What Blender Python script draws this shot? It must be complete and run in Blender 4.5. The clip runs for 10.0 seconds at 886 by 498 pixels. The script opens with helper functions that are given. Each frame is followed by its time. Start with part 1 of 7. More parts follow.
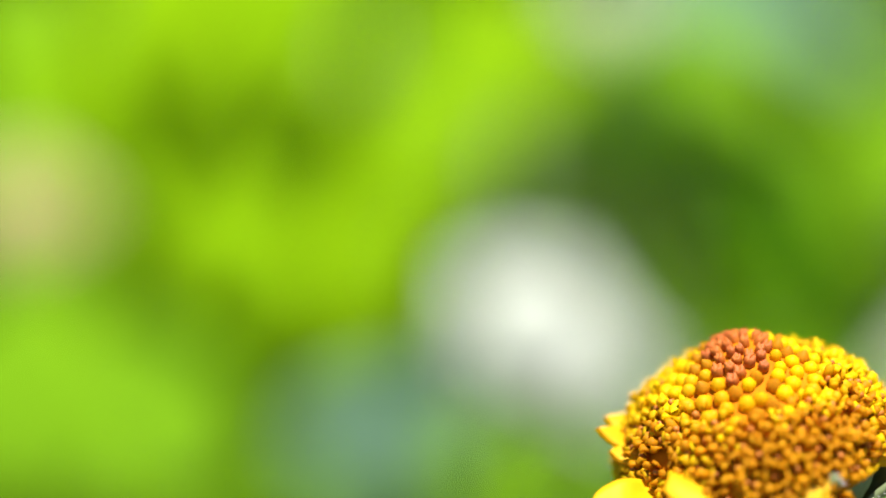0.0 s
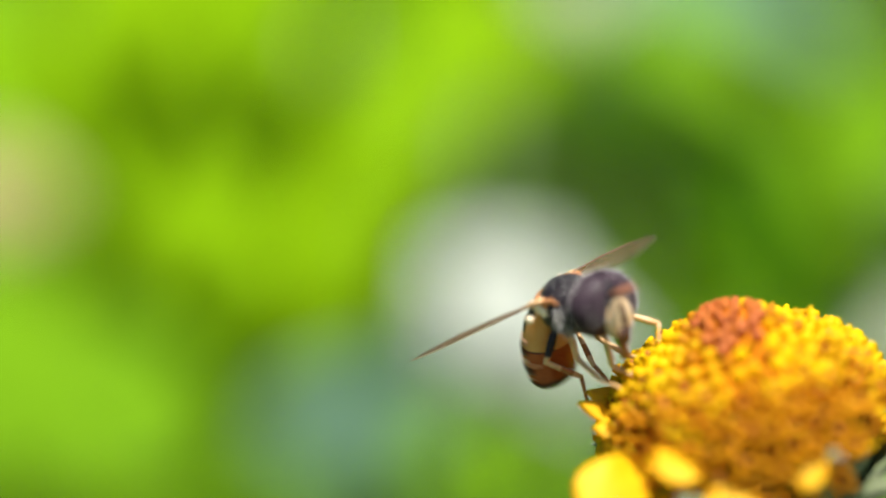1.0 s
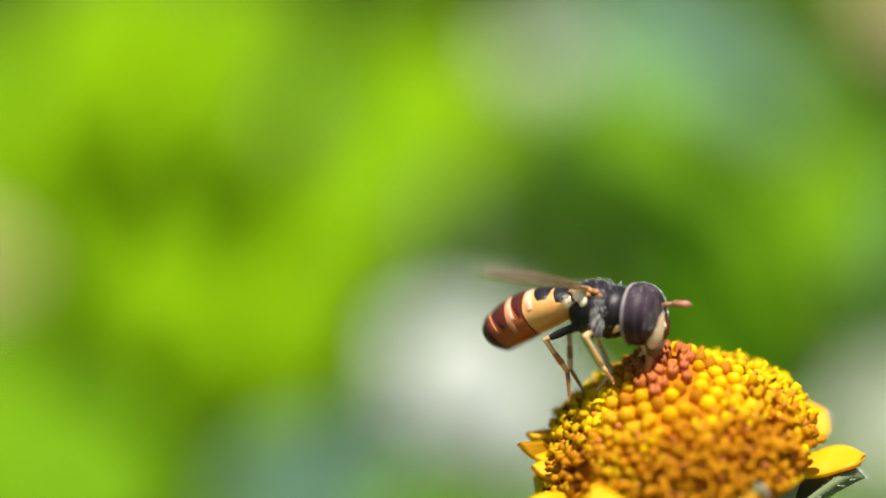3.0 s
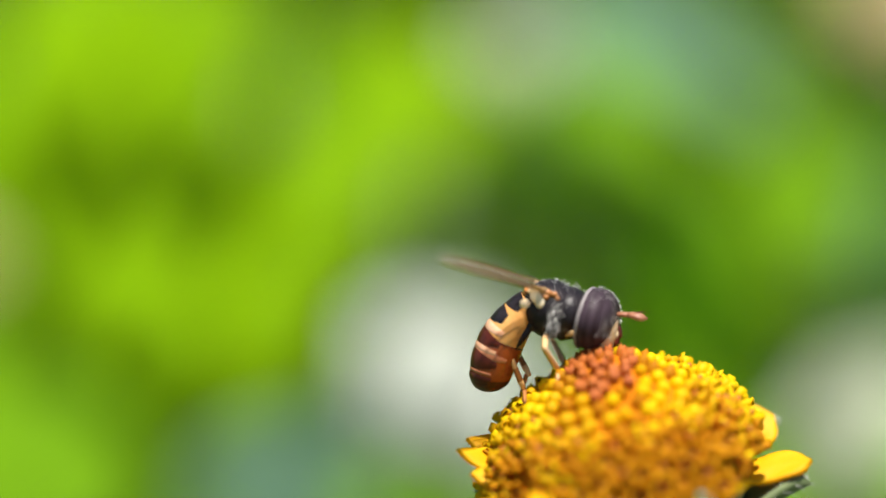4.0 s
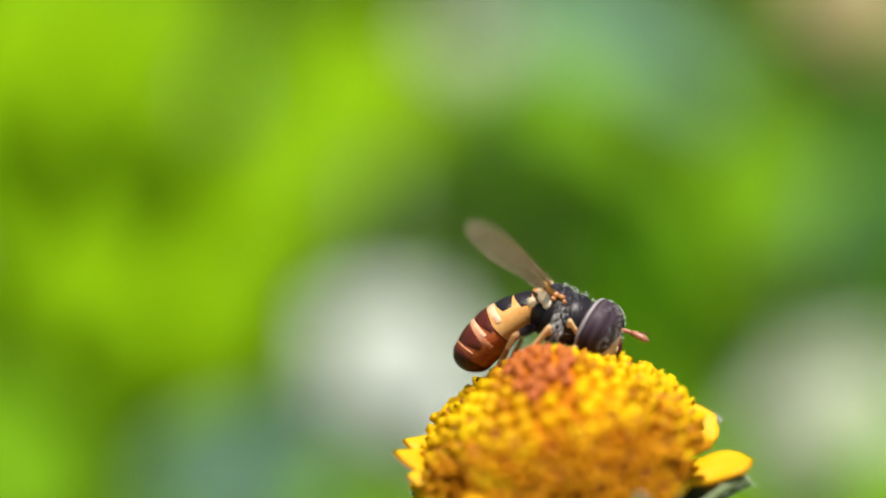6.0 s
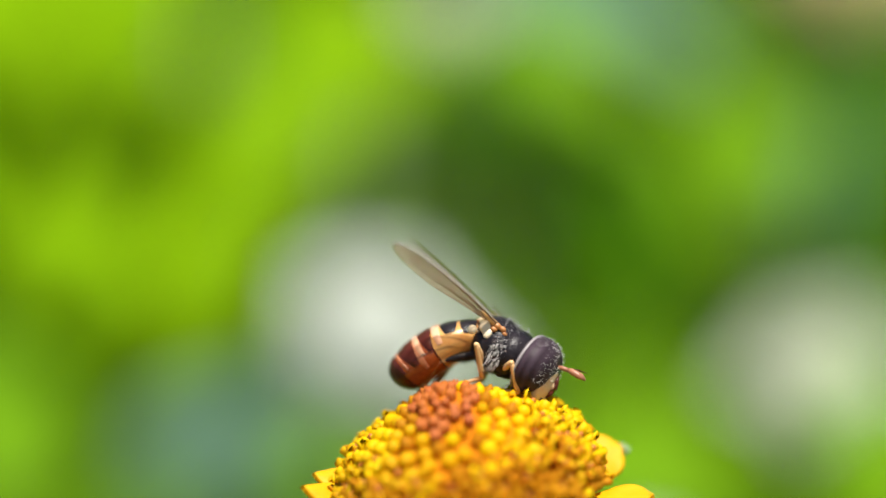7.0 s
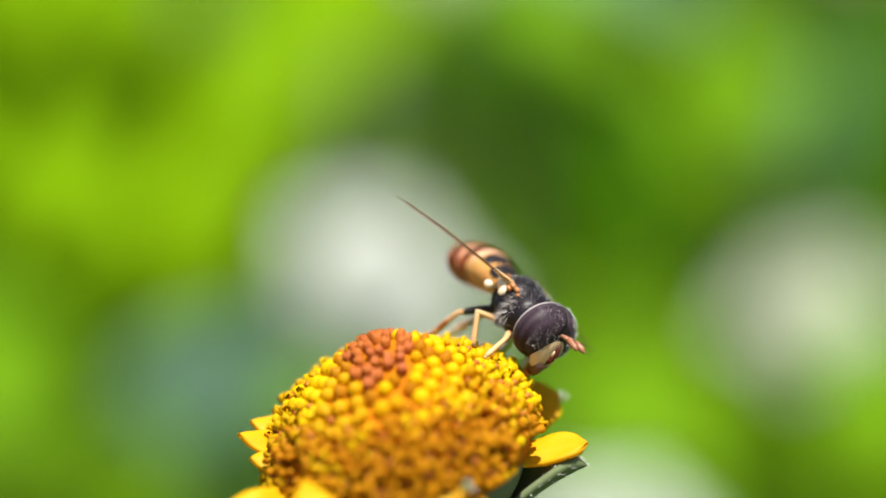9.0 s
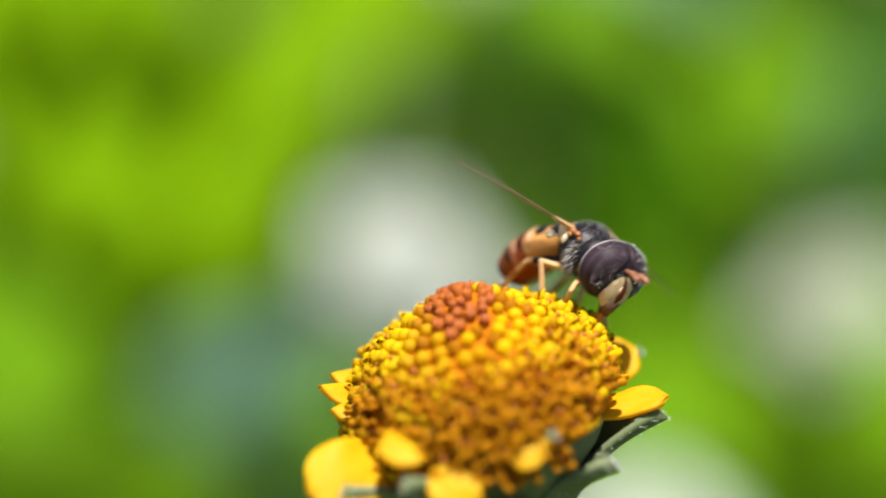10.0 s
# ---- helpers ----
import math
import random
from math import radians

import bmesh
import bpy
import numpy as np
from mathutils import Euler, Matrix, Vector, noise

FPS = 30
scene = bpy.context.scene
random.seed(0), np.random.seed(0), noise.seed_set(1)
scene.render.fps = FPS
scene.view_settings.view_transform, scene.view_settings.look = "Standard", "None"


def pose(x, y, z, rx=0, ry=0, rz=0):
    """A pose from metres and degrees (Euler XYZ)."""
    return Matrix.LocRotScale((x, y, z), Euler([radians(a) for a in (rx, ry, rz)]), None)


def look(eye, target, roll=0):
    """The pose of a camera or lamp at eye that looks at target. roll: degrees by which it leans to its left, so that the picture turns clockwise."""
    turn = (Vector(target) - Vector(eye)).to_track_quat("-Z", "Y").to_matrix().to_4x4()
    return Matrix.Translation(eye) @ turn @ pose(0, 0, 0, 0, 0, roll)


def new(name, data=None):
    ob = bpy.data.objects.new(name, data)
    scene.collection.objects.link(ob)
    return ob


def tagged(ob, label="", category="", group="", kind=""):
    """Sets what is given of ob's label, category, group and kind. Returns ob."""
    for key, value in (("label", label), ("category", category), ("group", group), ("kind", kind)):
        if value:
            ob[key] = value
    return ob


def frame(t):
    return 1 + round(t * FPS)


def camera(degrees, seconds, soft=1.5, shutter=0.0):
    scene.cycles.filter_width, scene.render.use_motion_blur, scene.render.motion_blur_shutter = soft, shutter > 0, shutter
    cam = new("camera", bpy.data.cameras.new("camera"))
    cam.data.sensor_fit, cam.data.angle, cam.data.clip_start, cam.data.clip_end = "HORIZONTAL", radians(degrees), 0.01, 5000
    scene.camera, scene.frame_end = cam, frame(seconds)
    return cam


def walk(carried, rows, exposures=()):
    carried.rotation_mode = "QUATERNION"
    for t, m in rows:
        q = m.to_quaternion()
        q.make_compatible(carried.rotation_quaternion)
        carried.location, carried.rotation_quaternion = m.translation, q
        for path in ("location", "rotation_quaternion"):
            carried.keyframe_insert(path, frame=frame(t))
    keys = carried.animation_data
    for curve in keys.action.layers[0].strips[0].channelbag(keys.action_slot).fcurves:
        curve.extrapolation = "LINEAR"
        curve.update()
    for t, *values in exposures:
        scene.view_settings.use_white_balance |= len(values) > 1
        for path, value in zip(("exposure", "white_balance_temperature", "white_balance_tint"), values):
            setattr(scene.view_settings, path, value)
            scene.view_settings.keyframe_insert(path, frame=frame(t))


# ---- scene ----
# The camera: a macro lens with a shallow depth of field, carried by hand.
cam = camera(28.21, 10.0, shutter=0.3)
cam.data.dof.use_dof = True
cam.data.dof.focus_distance = 0.0789
cam.data.dof.aperture_fstop = 9.6
walk(cam, [
    (0.0, pose(-0.01453, -0.07900, 0.47409, 80.000, 0.00, 0.000)),
    (0.2, pose(-0.01468, -0.07900, 0.47410, 79.945, 0.00, -0.019)),
    (0.5, pose(-0.01666, -0.07860, 0.47435, 80.966, 0.00, 0.463)),
    (0.6, pose(-0.01655, -0.07780, 0.47439, 80.949, 0.00, 0.424)),
    (0.8, pose(-0.01487, -0.07520, 0.47221, 80.234, 0.00, -0.396)),
    (1.0, pose(-0.01456, -0.07440, 0.47211, 79.697, 0.00, -0.931)),
    (1.5, pose(-0.01310, -0.07580, 0.47133, 80.583, 0.00, -1.097)),
    (2.0, pose(-0.01248, -0.07760, 0.47131, 81.315, 0.00, -0.816)),
    (2.5, pose(-0.01303, -0.07820, 0.47064, 82.050, 0.00, -0.283)),
    (3.0, pose(-0.01375, -0.07820, 0.47150, 82.139, 0.00, -2.104)),
    (3.2, pose(-0.01244, -0.07800, 0.47153, 81.941, 0.00, -2.306)),
    (4.3, pose(-0.01142, -0.07580, 0.47196, 81.722, 0.00, -3.080)),
    (4.5, pose(-0.01098, -0.07580, 0.47268, 81.540, 0.00, -3.347)),
    (5.0, pose(-0.01068, -0.07580, 0.47208, 80.962, 0.00, -4.238)),
    (5.2, pose(-0.01043, -0.07580, 0.47243, 81.012, 0.00, -4.300)),
    (6.3, pose(-0.01065, -0.07450, 0.47167, 81.618, 0.00, -3.941)),
    (6.5, pose(-0.00990, -0.07450, 0.47197, 81.344, 0.00, -3.886)),
    (7.0, pose(-0.00672, -0.07560, 0.47603, 79.784, 0.00, -4.198)),
    (7.5, pose(-0.00632, -0.07840, 0.47855, 78.910, 0.00, -3.390)),
    (8.0, pose(-0.00541, -0.07800, 0.47818, 78.496, 0.00, -1.627)),
    (8.5, pose(-0.00324, -0.07580, 0.47941, 79.301, 0.00, -0.649)),
    (8.7, pose(-0.00481, -0.07580, 0.47869, 78.829, 0.00, -2.118)),
    (8.8, pose(-0.00388, -0.07580, 0.47703, 78.093, 0.00, -3.137)),
    (9.0, pose(-0.00361, -0.07600, 0.47646, 77.839, 0.00, -4.008)),
    (9.5, pose(-0.00362, -0.07620, 0.47511, 78.239, 0.00, -3.566)),
    (10.0, pose(-0.00642, -0.07630, 0.47425, 77.951, 0.00, -3.397)),
], [(0.0, 1.15), (0.7, 1.06), (1.5, 0.99), (2.5, 0.93), (7.0, 0.82), (8.5, 0.89), (10.0, 0.74)])

# Daylight: a high sun over the camera's shoulder, under a clear sky.
SUN_AZ, SUN_EL = 165.0, 72.0
world = bpy.data.worlds.new("world")
scene.world = world
world.use_nodes = True
wn = world.node_tree
sky = wn.nodes.new("ShaderNodeTexSky")
sky.sky_type = "NISHITA"
sky.sun_disc = False
sky.sun_elevation = radians(SUN_EL)
sky.sun_rotation = radians(SUN_AZ)
wn.links.new(sky.outputs[0], wn.nodes["Background"].inputs[0])
wn.nodes["Background"].inputs[1].default_value = 0.06
sun_way = Vector((math.sin(radians(SUN_AZ)) * math.cos(radians(SUN_EL)), math.cos(radians(SUN_AZ)) * math.cos(radians(SUN_EL)), math.sin(radians(SUN_EL))))
sun = new("sun", bpy.data.lights.new("sun", "SUN"))
sun.data.energy, sun.data.angle, sun.data.color = 5.0, radians(0.53), (1.0, 0.95, 0.86)
sun.matrix_world = look(sun_way * 3, (0, 0, 0))


# ---- materials ----
def material(name, base, rough=0.5, other=None, scale=800.0, amount=0.5, fine=None, through_light=0.0, bump=0.0, per_object=0.0, spec=0.5, tube_shade_tint=None):
    """Two-scale mottled surface; through_light is the share that shines through a thin leaf or petal."""
    m = bpy.data.materials.new(name)
    m.use_nodes = True
    nt = m.node_tree
    b = nt.nodes["Principled BSDF"]
    out = nt.nodes["Material Output"]
    b.inputs["Roughness"].default_value = rough
    b.inputs["Specular IOR Level"].default_value = spec
    tc = nt.nodes.new("ShaderNodeTexCoord")
    n1 = nt.nodes.new("ShaderNodeTexNoise")
    n1.inputs["Scale"].default_value = scale
    n1.inputs["Detail"].default_value = 4
    n2 = nt.nodes.new("ShaderNodeTexNoise")
    n2.inputs["Scale"].default_value = fine or scale * 7
    nt.links.new(tc.outputs["Object"], n1.inputs["Vector"])
    nt.links.new(tc.outputs["Object"], n2.inputs["Vector"])
    add = nt.nodes.new("ShaderNodeMath")
    add.operation = "MULTIPLY_ADD"
    add.inputs[1].default_value = 0.4
    nt.links.new(n2.outputs[0], add.inputs[0])
    nt.links.new(n1.outputs[0], add.inputs[2])
    if per_object:
        info = nt.nodes.new("ShaderNodeObjectInfo")
        more = nt.nodes.new("ShaderNodeMath")
        more.operation = "MULTIPLY_ADD"
        more.inputs[1].default_value = per_object
        nt.links.new(info.outputs["Random"], more.inputs[0])
        nt.links.new(add.outputs[0], more.inputs[2])
        add = more
    ramp = nt.nodes.new("ShaderNodeMapRange")
    ramp.inputs[1].default_value, ramp.inputs[2].default_value = 0.5, 0.95 + per_object
    ramp.inputs[4].default_value = amount
    nt.links.new(add.outputs[0], ramp.inputs[0])
    mix = nt.nodes.new("ShaderNodeMix")
    mix.data_type = "RGBA"
    mix.inputs[6].default_value = (*base, 1)
    mix.inputs[7].default_value = (*(other or [c * 0.5 for c in base]), 1)
    nt.links.new(ramp.outputs[0], mix.inputs[0])
    paint = mix.outputs[2]
    if tube_shade_tint:
        # a floret's tube is deeper coloured than its tip, shade between florets painted in
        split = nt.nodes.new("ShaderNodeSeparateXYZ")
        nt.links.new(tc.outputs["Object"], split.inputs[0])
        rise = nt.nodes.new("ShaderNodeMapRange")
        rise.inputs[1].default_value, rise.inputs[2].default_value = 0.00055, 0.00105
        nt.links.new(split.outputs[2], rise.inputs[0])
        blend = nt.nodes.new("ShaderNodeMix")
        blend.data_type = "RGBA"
        blend.inputs[6].default_value = (*tube_shade_tint, 1)
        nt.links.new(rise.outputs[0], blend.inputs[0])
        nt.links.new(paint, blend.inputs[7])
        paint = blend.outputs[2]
    nt.links.new(paint, b.inputs["Base Color"])
    if bump:
        bm_node = nt.nodes.new("ShaderNodeBump")
        bm_node.inputs["Strength"].default_value = bump
        bm_node.inputs["Distance"].default_value = 0.3 / (fine or scale * 7)
        nt.links.new(n2.outputs[0], bm_node.inputs["Height"])
        nt.links.new(bm_node.outputs[0], b.inputs["Normal"])
    if through_light:
        tr = nt.nodes.new("ShaderNodeBsdfTranslucent")
        nt.links.new(paint, tr.inputs["Color"])
        ms = nt.nodes.new("ShaderNodeMixShader")
        ms.inputs[0].default_value = through_light
        nt.links.new(b.outputs[0], ms.inputs[1])
        nt.links.new(tr.outputs[0], ms.inputs[2])
        nt.links.new(ms.outputs[0], out.inputs["Surface"])
    return m


M_BUD = material("floret_yellow", (0.90, 0.69, 0.003), 0.5, (0.88, 0.56, 0.003), 500, 0.8, through_light=0.52, bump=0.15, per_object=0.2, spec=0.15, tube_shade_tint=(0.74, 0.32, 0.003))
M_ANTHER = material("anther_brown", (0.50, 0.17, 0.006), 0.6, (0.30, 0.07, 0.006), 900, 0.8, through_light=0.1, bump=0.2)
M_BUD_RED = material("floret_red", (0.40, 0.085, 0.028), 0.55, (0.60, 0.21, 0.014), 900, 0.8, through_light=0.25, bump=0.15, per_object=0.25, spec=0.25, tube_shade_tint=(0.60, 0.22, 0.006))
M_BUD_GOLD = material("floret_gold", (0.84, 0.56, 0.004), 0.5, (0.72, 0.38, 0.005), 600, 0.8, through_light=0.52, bump=0.15, per_object=0.3, spec=0.15, tube_shade_tint=(0.62, 0.23, 0.003))
M_BUD_AMBER = material("floret_amber", (0.68, 0.34, 0.007), 0.55, (0.52, 0.19, 0.008), 700, 0.8, through_light=0.52, bump=0.15, per_object=0.3, spec=0.15, tube_shade_tint=(0.60, 0.22, 0.003))
M_OPEN = material("floret_orange", (0.78, 0.40, 0.004), 0.55, (0.52, 0.17, 0.005), 700, 0.8, through_light=0.52, bump=0.15, per_object=0.3, spec=0.15, tube_shade_tint=(0.60, 0.22, 0.003))
M_CORE = material("receptacle_orange", (0.50, 0.17, 0.004), 0.8, (0.36, 0.10, 0.004), 600, 0.8, bump=0.3, spec=0.05)
M_RAY = material("ray_petal_yellow", (0.84, 0.52, 0.004), 0.55, (0.80, 0.40, 0.004), 350, 0.7, through_light=0.4, bump=0.25, spec=0.25)
M_BRACT = material("bract_green", (0.110, 0.150, 0.050), 0.7, (0.22, 0.25, 0.14), 500, 0.8, through_light=0.12, bump=0.4)
M_HAIR = material("pale_hair", (0.78, 0.76, 0.73), 0.4, (0.46, 0.44, 0.42), 2000, 0.5)

M_PALE = material("pale_cuticle", (0.84, 0.72, 0.52), 0.5, (0.70, 0.50, 0.28), 1500, 0.6, bump=0.2)
M_BLACK = material("black_cuticle", (0.008, 0.006, 0.008), 0.36, (0.026, 0.021, 0.024), 1300, 0.85, fine=9000, bump=0.8, spec=0.2)
M_EYE = material("dark_eye", (0.015, 0.008, 0.012), 0.42, (0.045, 0.030, 0.038), 700, 0.8, fine=14000, bump=0.9, spec=0.11)
nt = M_EYE.node_tree
wave = nt.nodes.new("ShaderNodeTexWave")
wave.bands_direction = "X"
wave.inputs["Scale"].default_value = 800
wave.inputs["Distortion"].default_value = 1.2
wave.inputs["Detail"].default_value = 2
nt.links.new(nt.nodes["Texture Coordinate"].outputs["Object"], wave.inputs["Vector"])
band = nt.nodes.new("ShaderNodeMix")
band.data_type = "RGBA"
band.blend_type = "ADD"
band.inputs[0].default_value = 0.30
dim = nt.nodes.new("ShaderNodeMix")
dim.data_type = "RGBA"
dim.inputs[6].default_value, dim.inputs[7].default_value = (0, 0, 0, 1), (0.060, 0.042, 0.056, 1)
nt.links.new(wave.outputs["Fac"], dim.inputs[0])
nt.links.new(nt.nodes["Mix"].outputs[2], band.inputs[6])
nt.links.new(dim.outputs[2], band.inputs[7])
nt.links.new(band.outputs[2], nt.nodes["Principled BSDF"].inputs["Base Color"])
M_CREAM = material("cream_cuticle", (0.72, 0.56, 0.34), 0.4, (0.62, 0.36, 0.14), 1300, 0.6, through_light=0.15, bump=0.15)
M_ORANGE = material("orange_cuticle", (0.46, 0.105, 0.026), 0.25, (0.26, 0.045, 0.014), 900, 0.8, through_light=0.2, bump=0.15)
M_ANT = material("antenna_cuticle", (0.34, 0.14, 0.075), 0.45, (0.20, 0.075, 0.04), 1500, 0.7)
M_SNOUT = material("snout_cuticle", (0.11, 0.050, 0.026), 0.4, (0.05, 0.022, 0.014), 1500, 0.7, bump=0.15)
M_HONEY = material("honey_flank", (0.82, 0.46, 0.15), 0.28, (0.72, 0.29, 0.06), 900, 0.8, through_light=0.3, bump=0.12)
M_RIM = material("grey_rim", (0.30, 0.27, 0.27), 0.5, (0.20, 0.17, 0.17), 1500, 0.6, bump=0.2)
M_BLUSH = material("blush_cuticle", (0.82, 0.50, 0.31), 0.4, (0.58, 0.24, 0.13), 1300, 0.8, through_light=0.15, bump=0.15, spec=0.3)
M_FLUSH = material("flushed_cuticle", (0.62, 0.25, 0.12), 0.3, (0.46, 0.13, 0.06), 900, 0.8, through_light=0.2, bump=0.15)
M_RUST = material("rust_cuticle", (0.11, 0.020, 0.010), 0.32, (0.032, 0.008, 0.006), 900, 0.8, through_light=0.1, bump=0.15, spec=0.25)
M_AMBER = material("amber_cuticle", (0.42, 0.17, 0.045), 0.4, (0.22, 0.07, 0.02), 1500, 0.7, bump=0.2)
M_LEG = material("honey_cuticle", (0.78, 0.52, 0.25), 0.4, (0.58, 0.28, 0.09), 1500, 0.7, through_light=0.15)
M_VEIN = material("wing_vein", (0.20, 0.12, 0.06), 0.4, (0.10, 0.055, 0.025), 1500, 0.6)


def wing_membrane():
    m = bpy.data.materials.new("wing_membrane")
    m.use_nodes = True
    nt = m.node_tree
    b = nt.nodes["Principled BSDF"]
    b.inputs["Base Color"].default_value = (0.42, 0.35, 0.26, 1)
    b.inputs["Roughness"].default_value = 0.25
    b.inputs["Coat Weight"].default_value = 0.3
    tc = nt.nodes.new("ShaderNodeTexCoord")
    no = nt.nodes.new("ShaderNodeTexNoise")
    no.inputs["Scale"].default_value = 900
    nt.links.new(tc.outputs["Object"], no.inputs["Vector"])
    mr = nt.nodes.new("ShaderNodeMapRange")
    mr.inputs[3].default_value, mr.inputs[4].default_value = 0.08, 0.22
    nt.links.new(no.outputs[0], mr.inputs[0])
    tr = nt.nodes.new("ShaderNodeBsdfTransparent")
    tr.inputs[0].default_value = (0.84, 0.78, 0.70, 1)
    ms = nt.nodes.new("ShaderNodeMixShader")
    nt.links.new(mr.outputs[0], ms.inputs[0])
    nt.links.new(tr.outputs[0], ms.inputs[1])
    glow = nt.nodes.new("ShaderNodeBsdfTranslucent")
    glow.inputs[0].default_value = (0.58, 0.50, 0.40, 1)
    film = nt.nodes.new("ShaderNodeMixShader")
    film.inputs[0].default_value = 0.55
    nt.links.new(b.outputs[0], film.inputs[1])
    nt.links.new(glow.outputs[0], film.inputs[2])
    nt.links.new(film.outputs[0], ms.inputs[2])
    nt.links.new(ms.outputs[0], nt.nodes["Material Output"].inputs["Surface"])
    return m


M_WING = wing_membrane()
M_LIME = material("lime_leaf", (0.27, 0.48, 0.005), 0.5, (0.18, 0.37, 0.005), 30, 0.7, through_light=0.5, bump=0.2, per_object=0.15, spec=0.0)
M_MID = material("green_leaf", (0.195, 0.40, 0.012), 0.5, (0.14, 0.31, 0.010), 30, 0.7, through_light=0.4, bump=0.2, per_object=0.15, spec=0.0)
# leaf green made dark in itself, standing for deep shade among the plants
M_SHADE_LEAF = material("shade_dark_leaf", (0.044, 0.128, 0.003), 0.6, (0.032, 0.098, 0.003), 30, 0.7, through_light=0.2, bump=0.2, spec=0.0)
M_BLUE = material("glaucous_leaf", (0.115, 0.205, 0.135), 0.55, (0.08, 0.16, 0.10), 25, 0.7, through_light=0.2, bump=0.2, spec=0.0)
M_TEAL = material("teal_leaf", (0.095, 0.215, 0.095), 0.55, (0.07, 0.17, 0.07), 25, 0.7, through_light=0.2, bump=0.2, spec=0.1)
M_STEM = material("green_stem", (0.10, 0.20, 0.03), 0.5, (0.07, 0.13, 0.03), 60, 0.7, bump=0.2)
M_WHITE = material("white_petal", (0.70, 0.73, 0.67), 0.6, (0.60, 0.65, 0.57), 60, 0.7, through_light=0.38, bump=0.1)
M_FADED = material("faded_petal", (0.62, 0.66, 0.52), 0.6, (0.54, 0.59, 0.43), 60, 0.7, through_light=0.38, bump=0.1)
M_PINK = material("dusty_pink_petal", (0.56, 0.44, 0.23), 0.6, (0.46, 0.38, 0.17), 60, 0.7, through_light=0.3, bump=0.1)
M_SOIL = material("soil", (0.055, 0.07, 0.025), 0.95, (0.05, 0.10, 0.02), 6, 0.8, fine=60, bump=0.5)
M_HEDGE = material("hedge_leaf", (0.215, 0.39, 0.010), 0.5, (0.135, 0.285, 0.007), 12, 0.8, through_light=0.4, spec=0.0)


# ---- mesh helpers (sizes in millimetres for the flower and the fly) ----
def mesh_object(name, bm, mat, parent=None, label="", smooth=True):
    me = bpy.data.meshes.new(name)
    bmesh.ops.recalc_face_normals(bm, faces=bm.faces)
    bm.to_mesh(me)
    bm.free()
    me.materials.append(mat)
    for p in me.polygons:
        p.use_smooth = smooth
    ob = new(name, me)
    if parent:
        ob.parent = parent
    return tagged(ob, label)


def part(name, bm, mat, parent, label=""):
    return mesh_object(name, bm, mat, parent, label)


def loft(bm, rings, caps=True):
    """Rings of vertices, all of one length, joined into a skin."""
    vs = [[bm.verts.new(p) for p in r] for r in rings]
    n = len(vs[0])
    for a, b in zip(vs, vs[1:]):
        for i in range(n):
            bm.faces.new((a[i], a[(i + 1) % n], b[(i + 1) % n], b[i]))
    if caps:
        bm.faces.new(vs[0][::-1])
        bm.faces.new(vs[-1])


def tube(bm, pts, radii, seg=8, k=0.001, flat=1.0):
    """A round limb through pts; flat squeezes it across its second axis."""
    pts = [Vector(p) for p in pts]
    rings = []
    for i, p in enumerate(pts):
        d = (pts[min(i + 1, len(pts) - 1)] - pts[max(i - 1, 0)]).normalized()
        side = d.cross(Vector((0.13, 0.21, 1)) if abs(d.z) < 0.95 else Vector((1, 0, 0))).normalized()
        up = side.cross(d)
        rings.append([(p + (side * math.cos(2 * math.pi * j / seg) + up * flat * math.sin(2 * math.pi * j / seg)) * radii[i]) * k for j in range(seg)])
    loft(bm, rings)


def blob(bm, c, r, k=0.001, u=16, v=10, m=None):
    """An ellipsoid with centre c and radii r, turned by m."""
    mat = Matrix.Translation(Vector(c) * k) @ (m or Matrix.Identity(4)) @ Matrix.Diagonal((r[0] * k, r[1] * k, r[2] * k, 1))
    bmesh.ops.create_uvsphere(bm, u_segments=u, v_segments=v, radius=1, matrix=mat)


